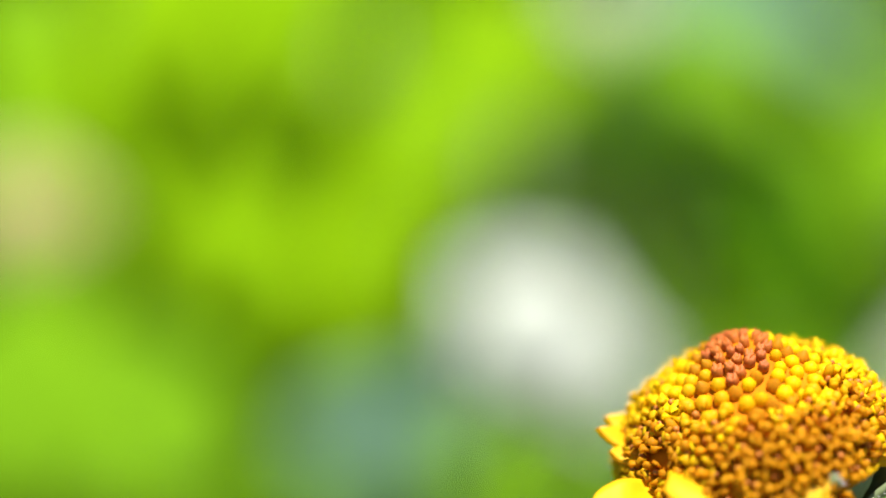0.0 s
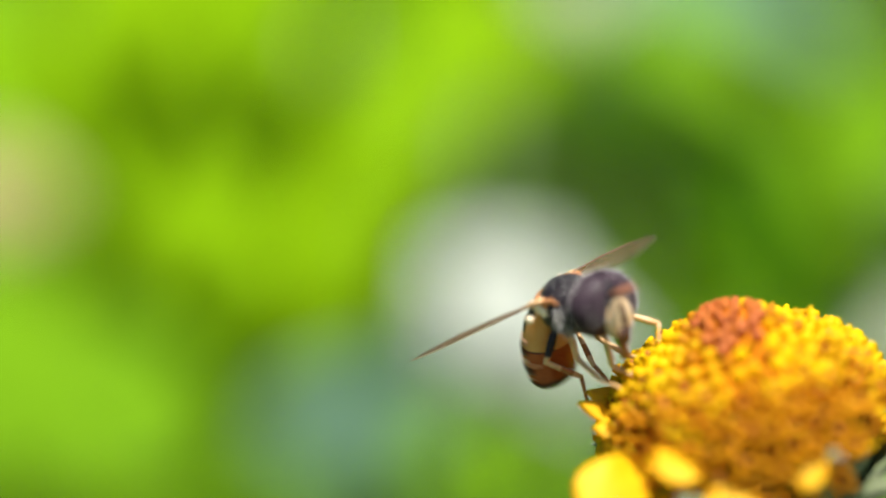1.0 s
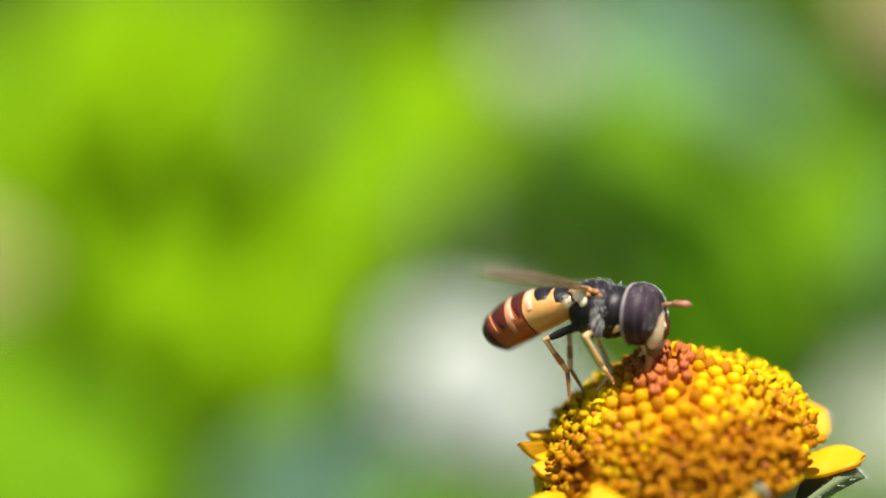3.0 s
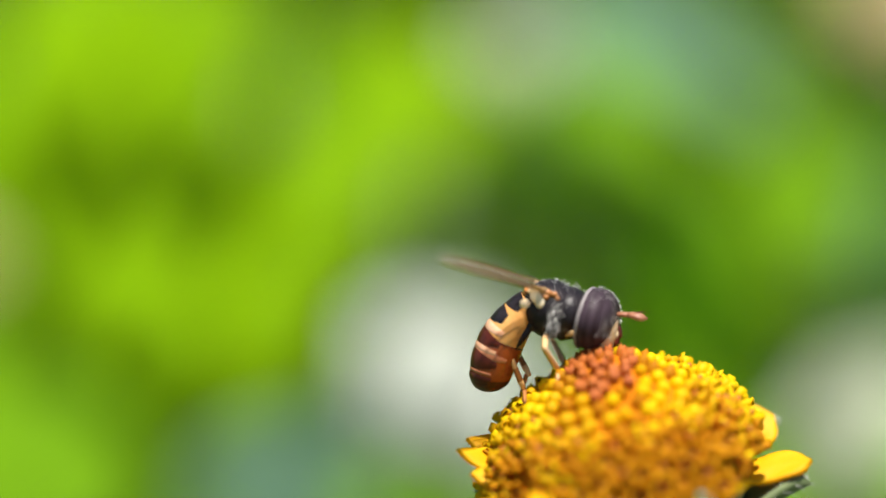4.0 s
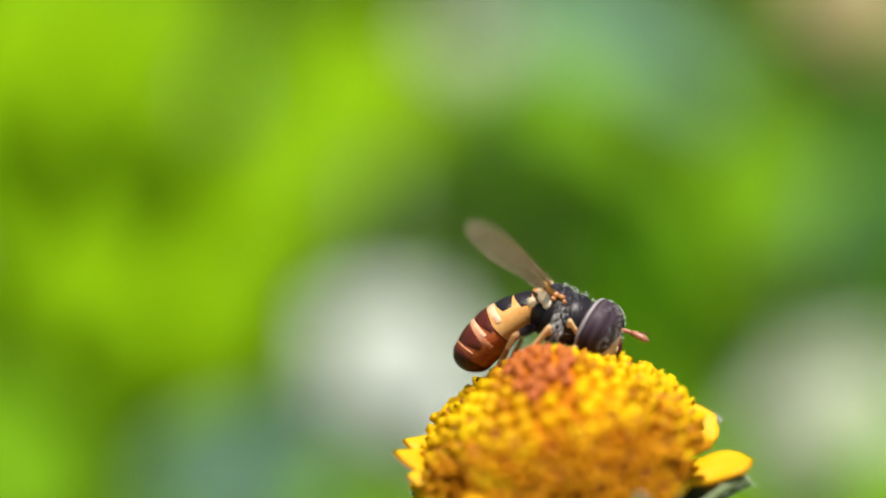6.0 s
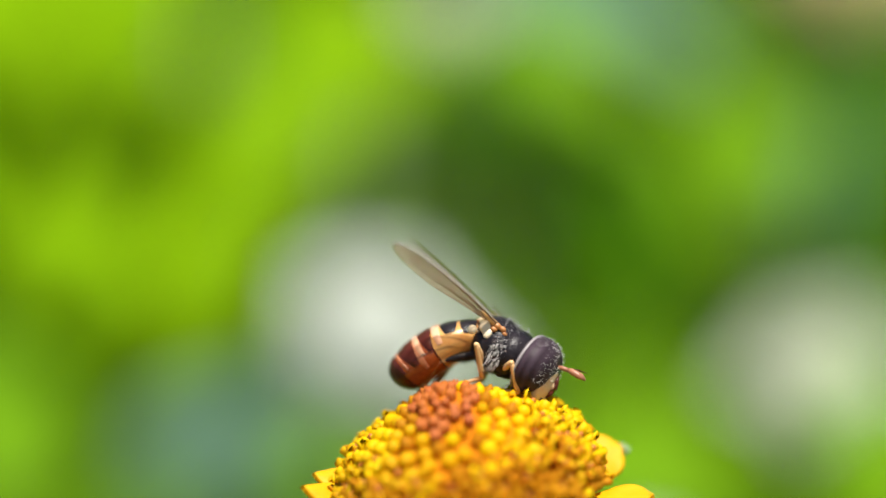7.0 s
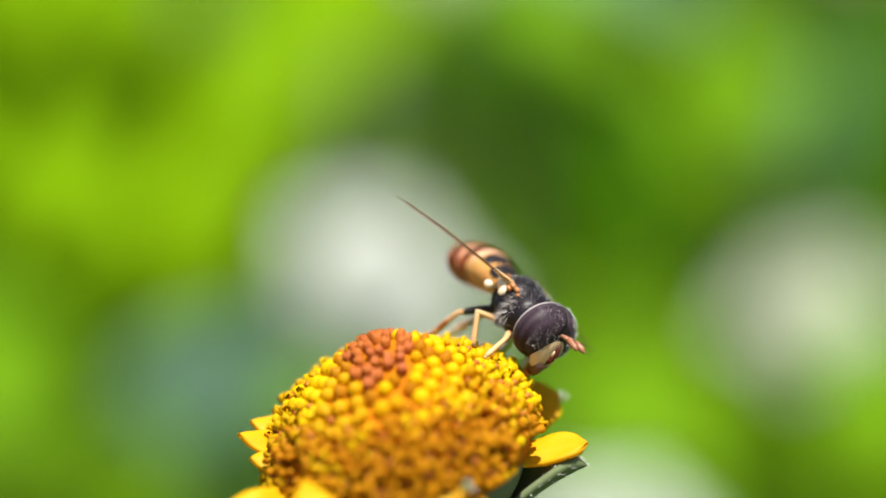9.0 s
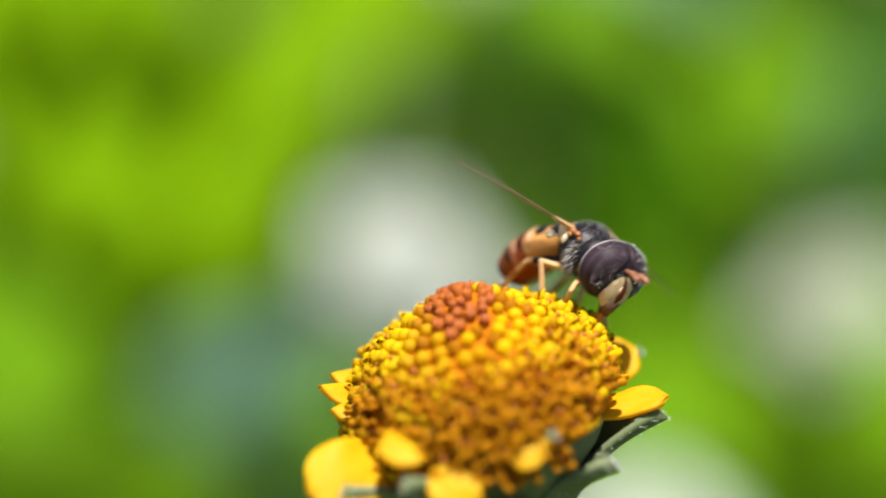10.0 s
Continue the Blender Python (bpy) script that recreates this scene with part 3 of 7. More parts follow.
# base, tip, width, bow and the way the upper face looks
for args in (((4.5, -1.0, 0.15), (8.0, -1.55, 0.55), 1.7, 0.02, (-0.1, -0.25, 1)), ((4.9, 1.9, 0.3), (7.4, 2.5, 1.15), 2.3, 0.05, (-0.5, -0.9, 0.8)),
             ((-5.1, 0.1, 1.5), (-7.0, -0.1, 2.85), 1.5, 0.06, (0.5, -0.4, 1), False), ((-5.2, -0.9, 1.5), (-6.6, -1.0, 2.05), 1.3, 0.05, (0.3, -0.5, 1), False),
             ((-4.9, 1.2, 1.9), (-6.5, 1.3, 2.7), 1.4, 0.05, (0.5, -0.4, 1), False), ((-4.6, -3.6, 0.4), (-7.9, -5.5, 0.60), 3.3, 0.10, (-0.35, -0.9, 0.6)),
             ((-3.4, -4.2, 1.95), (-4.0, -6.2, 1.50), 2.0, 0.10, (-0.1, -1, 0.4)), ((-1.6, -5.2, 1.1), (-2.05, -7.2, -0.5), 2.2, 0.10, (0, -1, 0.8)),
             ((1.75, -5.0, 1.9), (0.95, -6.6, 0.65), 1.5, 0.06, (0, -1, 0.8)), ((2.9, 5.0, -0.4), (4.1, 7.1, 0.2), 2.4, 0.1, (-0.1, -0.2, 1)),
             ((-1.0, 5.7, 0.0), (-1.4, 8.1, 0.4), 2.4, 0.1, (0, -0.2, 1)), ((-4.5, 3.6, 0.2), (-5.6, 4.5, 0.4), 2.0, 0.1, (0, -0.2, 1))):
    ray_petal(*args)

bm = bmesh.new()
prof = [(1.35, 5.55), (0.6, 5.75), (-0.6, 5.35), (-1.6, 4.75), (-3.0, 3.7), (-5.0, 2.5), (-6.6, 1.7), (-8.0, 1.2)]
loft(bm, [[Vector((r * math.cos(2 * math.pi * j / 28) - 0.2, r * math.sin(2 * math.pi * j / 28), z)) * 0.001 for j in range(28)] for z, r in prof])
part("calyx", bm, M_BRACT, flower, "green hairy cup beneath the petals")
# each bract: the way it points, its reach and the height of its tip
for phi, reach, top, wide in ((24, 8.35, 0.55, 2.2), (-14, 7.85, -0.05, 3.2), (-44, 6.9, -0.6, 3.2), (-67, 6.5, 1.75, 2.4), (-92, 6.9, -1.6, 3.4), (-120, 7.9, 0.9, 3.0), (-139, 8.6, 0.35, 3.0), (-168, 6.6, -0.2, 3.0), (165, 6.4, 0.2, 3.0), (120, 7.4, -1.2, 3.4), (75, 7.4, -1.2, 3.4), (45, 7.5, -0.9, 3.0)):
    d = Vector((math.cos(radians(phi)), math.sin(radians(phi)), 0))
    bm = bmesh.new()
    blade(bm, d * 2.9 + Vector((0.1, 0, -4.4)), d * reach + Vector((0, 0, top)), wide, 0.10, (-d.x, -d.y, 0.8), 0.001, 14, 8, 0.35, 0.26, 0.62)
    rngb = random.Random(phi + 500)
    tip = (d * reach + Vector((0, 0, top))) * 0.001
    spots = sorted((v.co.copy() for v in bm.verts), key=lambda p: (p - tip).length * rngb.uniform(0.4, 1.6))[:110]
    bract = part("bract", bm, M_BRACT, flower)
    bm = bmesh.new()
    for p in spots:
        p = p * 1000
        for k in range(2):
            tube(bm, [p, p + d * 0.06 + Vector((rngb.gauss(0, 0.07), rngb.gauss(0, 0.07), rngb.gauss(0.02, 0.06)))], [0.015, 0.006], 3)
    part("bract_hair", bm, M_HAIR, bract, "short white hairs")
bm = bmesh.new()
inv = flower.matrix_world.inverted()
foot = inv @ Vector((0.02, 0.03, -0.01))
tube(bm, [foot, inv @ Vector((0.012, 0.02, 0.22)), Vector((0.0005, 0.001, -0.05)), Vector((0.0002, 0, -0.0075))], [0.0022, 0.0018, 0.0014, 0.0013], 10, 1.0)
part("stem", bm, M_STEM, flower)


# ---- the fly ----
fly = tagged(new("hoverfly"), "dark big-eyed hoverfly with orange banded abdomen on a yellow flower", "fly")


def hairs(name, parent, count, centre, radii, length, seed, accept, back=(-0.5, 0, 0.3), thick=0.009):
    rngh = random.Random(seed)
    bm = bmesh.new()
    done = 0
    while done < count:
        n = Vector((rngh.gauss(0, 1), rngh.gauss(0, 1), rngh.gauss(0, 1))).normalized()
        if not accept(n):
            continue
        p = Vector(centre) + Vector((n.x * radii[0], n.y * radii[1], n.z * radii[2]))
        d = (n + Vector(back) + Vector((rngh.gauss(0, 0.25), rngh.gauss(0, 0.25), rngh.gauss(0, 0.25)))).normalized()
        tube(bm, [p - n * 0.03, p + d * length * rngh.uniform(0.6, 1.2)], [thick, thick * 0.25], 3)
        done += 1
    return part(name, bm, M_HAIR, parent, "short pale hairs")


bm = bmesh.new()
blob(bm, (0, 0, -0.15), (1.34, 1.42, 1.30), u=28, v=18)
for v in bm.verts:
    v.co.z *= 1.0 - 0.12 * (v.co.x / 0.0013) * (v.co.z > 0)
thorax = part("thorax", bm, M_BLACK, fly, "glossy black thorax with grey side hair")
hairs("hair", thorax, 170, (0, 0, -0.15), (1.3, 1.40, 1.26), 0.22, 1, lambda n: n.z > 0.15)
hairs("hair", thorax, 190, (0, 0, -0.15), (1.3, 1.40, 1.26), 0.42, 2, lambda n: abs(n.y) > 0.55 and 0.05 < n.x < 0.45 and n.z < 0.45, (-0.45, 0, -0.9), 0.011)
bm = bmesh.new()
blob(bm, (-1.20, 0, 0.38), (0.26, 0.70, 0.17), u=16, v=10)
part("scutellum", bm, M_AMBER, fly, "amber shield behind the thorax")
bm = bmesh.new()
blob(bm, (0.74, 0, -0.13), (1.02, 1.39, 1.20), u=24, v=14)
collar = part("collar", bm, M_BLACK, fly, "black neck behind the head")
hairs("hair", collar, 90, (0.74, 0, -0.13), (1.02, 1.39, 1.20), 0.22, 4, lambda n: n.z > -0.5 and n.x > -0.4)
for s in (-1, 1):
    bm = bmesh.new()
    for x, y, z, r in ((-0.55, 0.98, 0.58, 0.20), (-0.30, 1.02, 0.66, 0.17), (-0.02, 0.98, 0.66, 0.15), (-0.35, 1.08, 0.46, 0.14), (-0.72, 0.92, 0.50, 0.15), (0.16, 0.96, 0.52, 0.11)):
        blob(bm, (x, s * (y + 0.24), z), (r * 1.25, r * 0.8, r * 0.85), u=10, v=8)
    part("wing_root", bm, M_AMBER, fly, "amber wing root")
    bm = bmesh.new()
    blob(bm, (-0.72, s * 1.30, 0.36), (0.30, 0.11, 0.30), u=14, v=10)
    blob(bm, (-0.50, s * 1.34, 0.16), (0.20, 0.09, 0.26), u=12, v=8)
    blob(bm, (-0.98, s * 1.24, 0.52), (0.20, 0.09, 0.17), u=12, v=8)
    part("calypter", bm, M_PALE, fly, "pale scale under the wing root")
    bm = bmesh.new()
    tube(bm, [(-0.90, s * 1.1, 0.0), (-1.02, s * 1.38, -0.02), (-1.08, s * 1.54, -0.04)], [0.05, 0.05, 0.07], 7)
    blob(bm, (-1.12, s * 1.62, -0.04), (0.22, 0.19, 0.22), u=16, v=12)
    part("haltere", bm, M_PALE, fly, "pale knobbed balancer behind the wing")

# head, its parts in the fly's space
HX = 2.0
HR = Vector((1.12, 1.62, 1.42))
bm = bmesh.new()
blob(bm, (HX - 0.06, 0, -0.10), HR * 0.965, u=32, v=20)
head = part("head", bm, M_BLACK, fly, "round head with a pale rim behind the eyes")


def eye_mesh(s):
    """One eye: the side of the head's round from its outer pole to the face, the brow and the pale rim."""
    bm = bmesh.new()
    rows, seg = 14, 48
    grid = []
    for i in range(rows + 1):
        line = []
        for j in range(seg):
            beta = 2 * math.pi * j / seg
            c, z = math.cos(beta), math.sin(beta)
            if c >= -0.15:
                low = max(0.0, min(1.0, 0.5 - (math.degrees(math.atan2(z, c)) - 28) / 30))
                edge = math.acos(0.035 + 0.38 * low)
            else:
                edge = min(math.acos(0.06), math.asin(min(1.0, 0.33 / -c)))
            a = edge * i / rows
            bulge = 1.0 + 0.03 * (1 - (i / rows) ** 6)
            line.append(Vector((HX - 0.06 + HR.x * bulge * math.sin(a) * c, s * HR.y * bulge * math.cos(a), -0.10 + HR.z * bulge * math.sin(a) * z)) * 0.001)
        grid.append(line)
    vs = [[bm.verts.new(p) for p in line] for line in grid[1:]]
    pole = bm.verts.new(grid[0][0])
    for j in range(seg):
        bm.faces.new((pole, vs[0][j], vs[0][(j + 1) % seg]))
    for a, c in zip(vs, vs[1:]):
        for j in range(seg):
            bm.faces.new((a[j], a[(j + 1) % seg], c[(j + 1) % seg], c[j]))
    # the edge turns in to the head
    inner = [bm.verts.new(Vector((HX - 0.06, 0, -0.1)) * 0.001 + (v.co - Vector((HX - 0.06, 0, -0.1)) * 0.001) * 0.95) for v in vs[-1]]
    for j in range(seg):
        bm.faces.new((vs[-1][j], vs[-1][(j + 1) % seg], inner[(j + 1) % seg], inner[j]))
    return bm


bm = bmesh.new()
loft(bm, [[Vector((HX - 0.06 + HR.x * x, HR.y * w * math.cos(2 * math.pi * j / 48), -0.10 + HR.z * w * math.sin(2 * math.pi * j / 48))) * 0.001 for j in range(48)]
          for x, w in ((-0.30, 0.96), (-0.32, 0.995), (-0.40, 0.965), (-0.45, 0.90), (-0.46, 0.80))], caps=False)
part("rim", bm, M_RIM, head, "thin pale rim behind the eyes")
for s in (-1, 1):
    eye = part("eye", eye_mesh(s), M_EYE, head, "large dark purplish compound eye")
    hairs("eye_hair", eye, 230, (HX - 0.06, 0, -0.10), HR * 1.03, 0.085, 5 + s, lambda n: n.y * s > 0.2 and n.z > -0.4 and n.x > -0.2 and (n.x > 0.45 or n.z > 0.6), (0, 0, 0), 0.009)
bm = bmesh.new()
blob(bm, (HX + 0.66, 0, -0.58), (0.46, 0.78, 1.10), u=24, v=16)
blob(bm, (HX + 1.06, 0, -0.50), (0.16, 0.18, 0.22), u=12, v=8)
part("face", bm, M_CREAM, head, "cream face with a small knob")
bm = bmesh.new()
tube(bm, [(HX + 0.68, 0, -1.15), (HX + 0.66, 0, -1.6), (HX + 0.60, 0, -1.88)], [0.50, 0.35, 0.27], 12)
part("mouth_edge", bm, M_SNOUT, head, "brown snout below the face")
bm = bmesh.new()
tube(bm, [(HX + 1.10, 0, 0.02), (HX + 1.17, 0, -0.25), (HX + 1.24, 0, -0.50), (HX + 1.16, 0, -0.74), (HX + 0.98, 0, -1.10)], [0.05, 0.11, 0.12, 0.16, 0.10], 8)
part("face_stripe", bm, M_RUST, head)
for s in (-1, 1):
    bm = bmesh.new()
    tube(bm, [(HX + 0.86, s * 0.12, 0.38), (HX + 1.15, s * 0.16, 0.46), (HX + 1.42, s * 0.19, 0.50)], [0.09, 0.10, 0.10], 8)
    tube(bm, [(HX + 1.40, s * 0.19, 0.50), (HX + 1.60, s * 0.22, 0.53), (HX + 1.95, s * 0.27, 0.52), (HX + 2.20, s * 0.30, 0.48)], [0.10, 0.15, 0.15, 0.05], 10)
    antenna = part("antenna", bm, M_ANT, head, "rust-coloured antenna")
    bm = bmesh.new()
    tube(bm, [(HX + 1.60, s * 0.24, 0.62), (HX + 1.85, s * 0.33, 0.74), (HX + 2.2, s * 0.41, 0.78)], [0.03, 0.02, 0.008], 5)
    part("bristle", bm, M_RUST, antenna)
bm = bmesh.new()
tube(bm, [(HX + 0.55, 0, -1.05), (HX + 0.54, 0, -1.6), (HX + 0.47, 0, -2.2), (HX + 0.40, 0, -2.6)], [0.34, 0.27, 0.17, 0.2], 10)
part("proboscis", bm, M_AMBER, head, "dark sucking mouthpart lowered into the florets")

# abdomen: ring by ring from its waist, curling down
abdomen = tagged(new("abdomen"), "cream and orange abdomen with dark bands")
abdomen.parent = fly


def ring_at(s):
    """Centre, half width and half height of the abdomen at s from 0 to 1."""
    ang = 0.75 * s
    x = -4.7 * math.sin(ang) / 0.75 * 1.0
    z = -4.7 * (1 - math.cos(ang)) / 0.75 * 0.9
    w = 0.60 + 0.74 * math.sin(math.pi * min(1, s * 0.78 + 0.06)) if s < 0.8 else 1.22 * math.sqrt(max(0.0, 1 - ((s - 0.8) / 0.205) ** 2))
    return Vector((x, 0, z)), w, w * 0.76, ang


def abdomen_piece(name, s0, s1, mat, low, high, puff=0.0, label="", n=8, seg=28, taper=0.0):
    """The skin between s0 and s1, from angle low to high round the body (90 is its back)."""
    bm = bmesh.new()
    full = high - low >= 360
    m = seg if full else seg + 1
    rows = []
    for i in range(n + 1):
        e = puff + 0.03 * math.sin(math.pi * i / n)
        line = []
        for j in range(m):
            # a tapered band thins out to a point towards the flanks
            f = 1 - taper * abs(2 * j / seg - 1) ** 2.5
            s = (s0 + s1) / 2 + (s1 - s0) * (i / n - 0.5) * f
            c, w, h, ang = ring_at(s)
            a = radians(low + (high - low) * j / seg)
            up = Vector((-math.sin(ang), 0, math.cos(ang)))
            line.append(bm.verts.new((c + Vector((0, 1, 0)) * math.cos(a) * (w + e) + up * math.sin(a) * (h + e)) * 0.001))
        rows.append(line)
    for a, b in zip(rows, rows[1:]):
        for j in range(m if full else m - 1):
            bm.faces.new((a[j], a[(j + 1) % m], b[(j + 1) % m], b[j]))
    return part(name, bm, mat, abdomen, label)


abdomen_piece("side_skin", 0.0, 0.47, M_HONEY, 0, 360, 0, "honey-cream flank")
abdomen_piece("back_plate", 0.0, 0.16, M_BLACK, 8, 172, 0.035, "black front back-plate", taper=0.35)
abdomen_piece("back_plate", 0.17, 0.335, M_BLACK, 22, 158, 0.035, taper=0.45)
abdomen_piece("pale_band", 0.340, 0.415, M_BLUSH, 2, 178, 0.03, taper=0.25)
abdomen_piece("belly", 0.45, 0.98, M_ORANGE, 0, 360, 0, "rust-orange hind belly")
abdomen_piece("dark_band", 0.412, 0.548, M_RUST, -2, 182, 0.045, "dark red-brown band", taper=0.65)
abdomen_piece("segment_line", 0.452, 0.468, M_RUST, -70, 250, 0.015, "thin dark seam between segments")
abdomen_piece("pale_band", 0.545, 0.605, M_BLUSH, -2, 182, 0.03, "pinkish cream band", taper=0.2)
abdomen_piece("flush", 0.56, 0.68, M_FLUSH, -34, 214, 0.015, "flushed peach flank", taper=0.6)
abdomen_piece("dark_band", 0.602, 0.775, M_RUST, -14, 194, 0.045, "dark red-brown band", taper=0.65)
abdomen_piece("pale_band", 0.772, 0.805, M_FLUSH, -6, 186, 0.03, taper=0.3)
abdomen_piece("dark_band", 0.81, 0.90, M_RUST, -10, 190, 0.04, taper=0.4)
abdomen_piece("tail_tip", 0.86, 1.0, M_RUST, 0, 360, 0.03, "dark rounded tail tip")


def wing(s):
    """A wing along its own y, with veins in relief and a small lobe at its root."""
    bm = bmesh.new()
    L, W = 6.8, 1.65
    rows = 26
    top = []
    for i in range(rows + 1):
        t = i / rows
        lead = 0.16 + 0.14 * math.sin(math.pi * t)
        trail = 0.16 + (W - 0.3) * (math.sin(math.pi * min(1, 0.06 + t * 0.74)) ** 0.8) * (0.35 + 0.65 * min(1, t / 0.45))
        if t > 0.78:
            f = math.sqrt(max(0.0004, 1 - ((t - 0.78) / 0.22) ** 2))
            mid = lead - 0.42 * (lead + trail)
            lead, trail = mid + (lead - mid) * f, -(mid + (-trail - mid) * f)
        line = []
        for j in range(7):
            x = lead + (-trail - lead) * j / 6
            line.append(Vector((x, s * t * L, 0.05 * math.sin(j * 2.1) * (1 - t) + 0.10 * math.sin(math.pi * t))))
        top.append(line)
    for h in (0.006, -0.006):
        vs = [[bm.verts.new((p + Vector((0, 0, h))) * 0.001) for p in line] for line in top]
        for a, b in zip(vs, vs[1:]):
            for j in range(6):
                bm.faces.new((a[j], a[j + 1], b[j + 1], b[j]))
    ob = part("wing", bm, M_WING, fly, "clear smoky-brown wing with fine veins")

    def at(t, q):
        line = top[min(rows, int(t * rows))]
        nxt = top[min(rows, int(t * rows) + 1)]
        k = t * rows - int(t * rows)
        j = min(5, int(q * 6))
        e = q * 6 - j
        a = line[j].lerp(line[j + 1], e)
        b = nxt[j].lerp(nxt[j + 1], e)
        return a.lerp(b, k)
    for name, path, r in (("vein", [(0, 0.02), (0.3, 0.01), (0.6, 0.01), (0.9, 0.05)], 0.038), ("vein", [(0.02, 0.25), (0.3, 0.13), (0.65, 0.09), (0.85, 0.07)], 0.027),
                          ("vein", [(0.03, 0.4), (0.35, 0.28), (0.65, 0.26), (0.95, 0.3)], 0.025), ("vein", [(0.2, 0.34), (0.45, 0.45), (0.75, 0.48), (0.9, 0.5)], 0.026),
                          ("vein", [(0.05, 0.55), (0.35, 0.58), (0.62, 0.68), (0.78, 0.72)], 0.026), ("vein", [(0.04, 0.7), (0.25, 0.8), (0.45, 0.96)], 0.024),
                          ("vein", [(0.42, 0.29), (0.44, 0.44)], 0.022), ("vein", [(0.75, 0.27), (0.78, 0.48), (0.76, 0.72)], 0.022)):
        bm = bmesh.new()
        tube(bm, [at(*q) for q in path], [r] + [r * 0.85] * (len(path) - 2) + [r * 0.5], 5)
        part(name, bm, M_VEIN, ob)
    bm = bmesh.new()
    tube(bm, [(0.05, 0, 0), (0.03, s * 0.5, 0.02), (0.05, s * 1.1, 0.04)], [0.16, 0.12, 0.06], 8)
    part("wing_base", bm, M_LEG, ob, "amber wing base")
    bm = bmesh.new()
    blade(bm, (-0.12, s * 0.15, 0.02), (-1.0, s * 0.75, 0.25), 0.75, 0.06, (0, 0, 1), 0.001, 8, 4, 0.015, 0.05, 0.7)
    part("wing_lobe", bm, M_WING, ob)
    return ob


wing_r, wing_l = wing(-1), wing(1)


def limb(a, b, rest):
    """The pose of a leg's segment that was built along rest, from a to b in mm."""
    a, b = Vector(a), Vector(b)
    return Matrix.Translation(a * 0.001) @ rest.rotation_difference(b - a).to_matrix().to_4x4()


def leg(hip, lengths, ways, dark):
    """One leg: hip joint, thigh, shank and foot; each segment is built from its own joint along its resting way."""
    bm = bmesh.new()
    blob(bm, (0, 0, 0), (0.26, 0.24, 0.28), u=12, v=8)
    whole = part("leg", bm, M_BLACK, fly)
    whole.location = Vector(hip) * 0.001
    ways = [Vector(w).normalized() for w in ways]
    t, s, f = (w * n for w, n in zip(ways, lengths))
    bm = bmesh.new()
    fat = 0.20 if dark else 0.15
    tube(bm, [t * q for q in (0, 0.15, 0.4, 0.65, 0.85, 1.0)], [0.11, fat * 0.85, fat, fat * 0.9, 0.13, 0.12], 12)
    blob(bm, t, (0.125, 0.125, 0.125), u=10, v=8)
    thigh = part("thigh", bm, M_BLACK if dark else M_LEG, whole, "blackish thigh with a pale knee" if dark else "honey-coloured thigh")
    if dark:
        thigh.data.materials.append(M_LEG)
        for p in thigh.data.polygons:
            p.material_index = int(p.center.dot(ways[0]) > lengths[0] * 0.00082)
    bm = bmesh.new()
    tube(bm, [s * q for q in (0, 0.12, 0.4, 0.75, 1.0)], [0.105, 0.115, 0.125, 0.14, 0.105], 12)
    blob(bm, s, (0.105, 0.105, 0.105), u=10, v=8)
    shank = part("shank", bm, M_LEG, whole, "honey-coloured shank")
    if dark:
        shank.data.materials.append(M_AMBER)
        for p in shank.data.polygons:
            p.material_index = int(0.42 < p.center.dot(ways[1]) / lengths[1] / 0.001 < 0.80)
    bm = bmesh.new()
    knots = [(0.0, 0.10), (0.36, 0.10), (0.40, 0.07), (0.56, 0.095), (0.60, 0.065), (0.74, 0.09), (0.78, 0.06), (0.90, 0.085), (1.0, 0.05)]
    tube(bm, [f * q for q, r in knots], [r for q, r in knots], 9)
    side = ways[2].cross(Vector((1, 0, 0))).normalized() * 0.10
    for k in (-1, 1):
        tube(bm, [f * 0.95, f * 1.04 + side * k, f * 1.12 + side * k * 1.4], [0.035, 0.025, 0.008], 5)
    foot = part("foot", bm, M_AMBER if dark else M_LEG, whole, "jointed foot with two claws")
    return thigh, shank, foot, ways


LEGS = {
    "front_right": leg((0.75, -0.55, -1.05), (1.25, 1.45, 0.85), ((0.72, -0.69, -0.02), (0.45, 0.43, -0.78), (-0.14, -0.43, -0.89)), False),
    "mid_right": leg((0.05, -0.65, -1.15), (1.35, 1.70, 1.00), ((-0.03, -0.96, -0.27), (0.53, 0.39, -0.75), (-0.23, -0.21, -0.95)), False),
    "hind_right": leg((-0.65, -0.60, -1.00), (1.60, 1.85, 1.20), ((-0.54, -0.47, -0.70), (0.25, 0.46, -0.85), (-0.01, -0.52, -0.85)), True),
    "front_left": leg((0.75, 0.55, -1.05), (1.25, 1.45, 0.85), ((0.69, 0.71, 0.15), (0.67, -0.29, -0.68), (-0.41, 0.01, -0.91)), False),
    "mid_left": leg((0.05, 0.65, -1.15), (1.35, 1.70, 1.00), ((-0.03, 0.94, -0.34), (0.48, -0.43, -0.76), (-0.25, -0.24, -0.94)), False),
    "hind_left": leg((-0.65, 0.60, -1.00), (1.60, 1.85, 1.20), ((-0.49, 0.49, -0.72), (0.21, -0.51, -0.83), (0.12, 0.37, -0.92)), True),
}


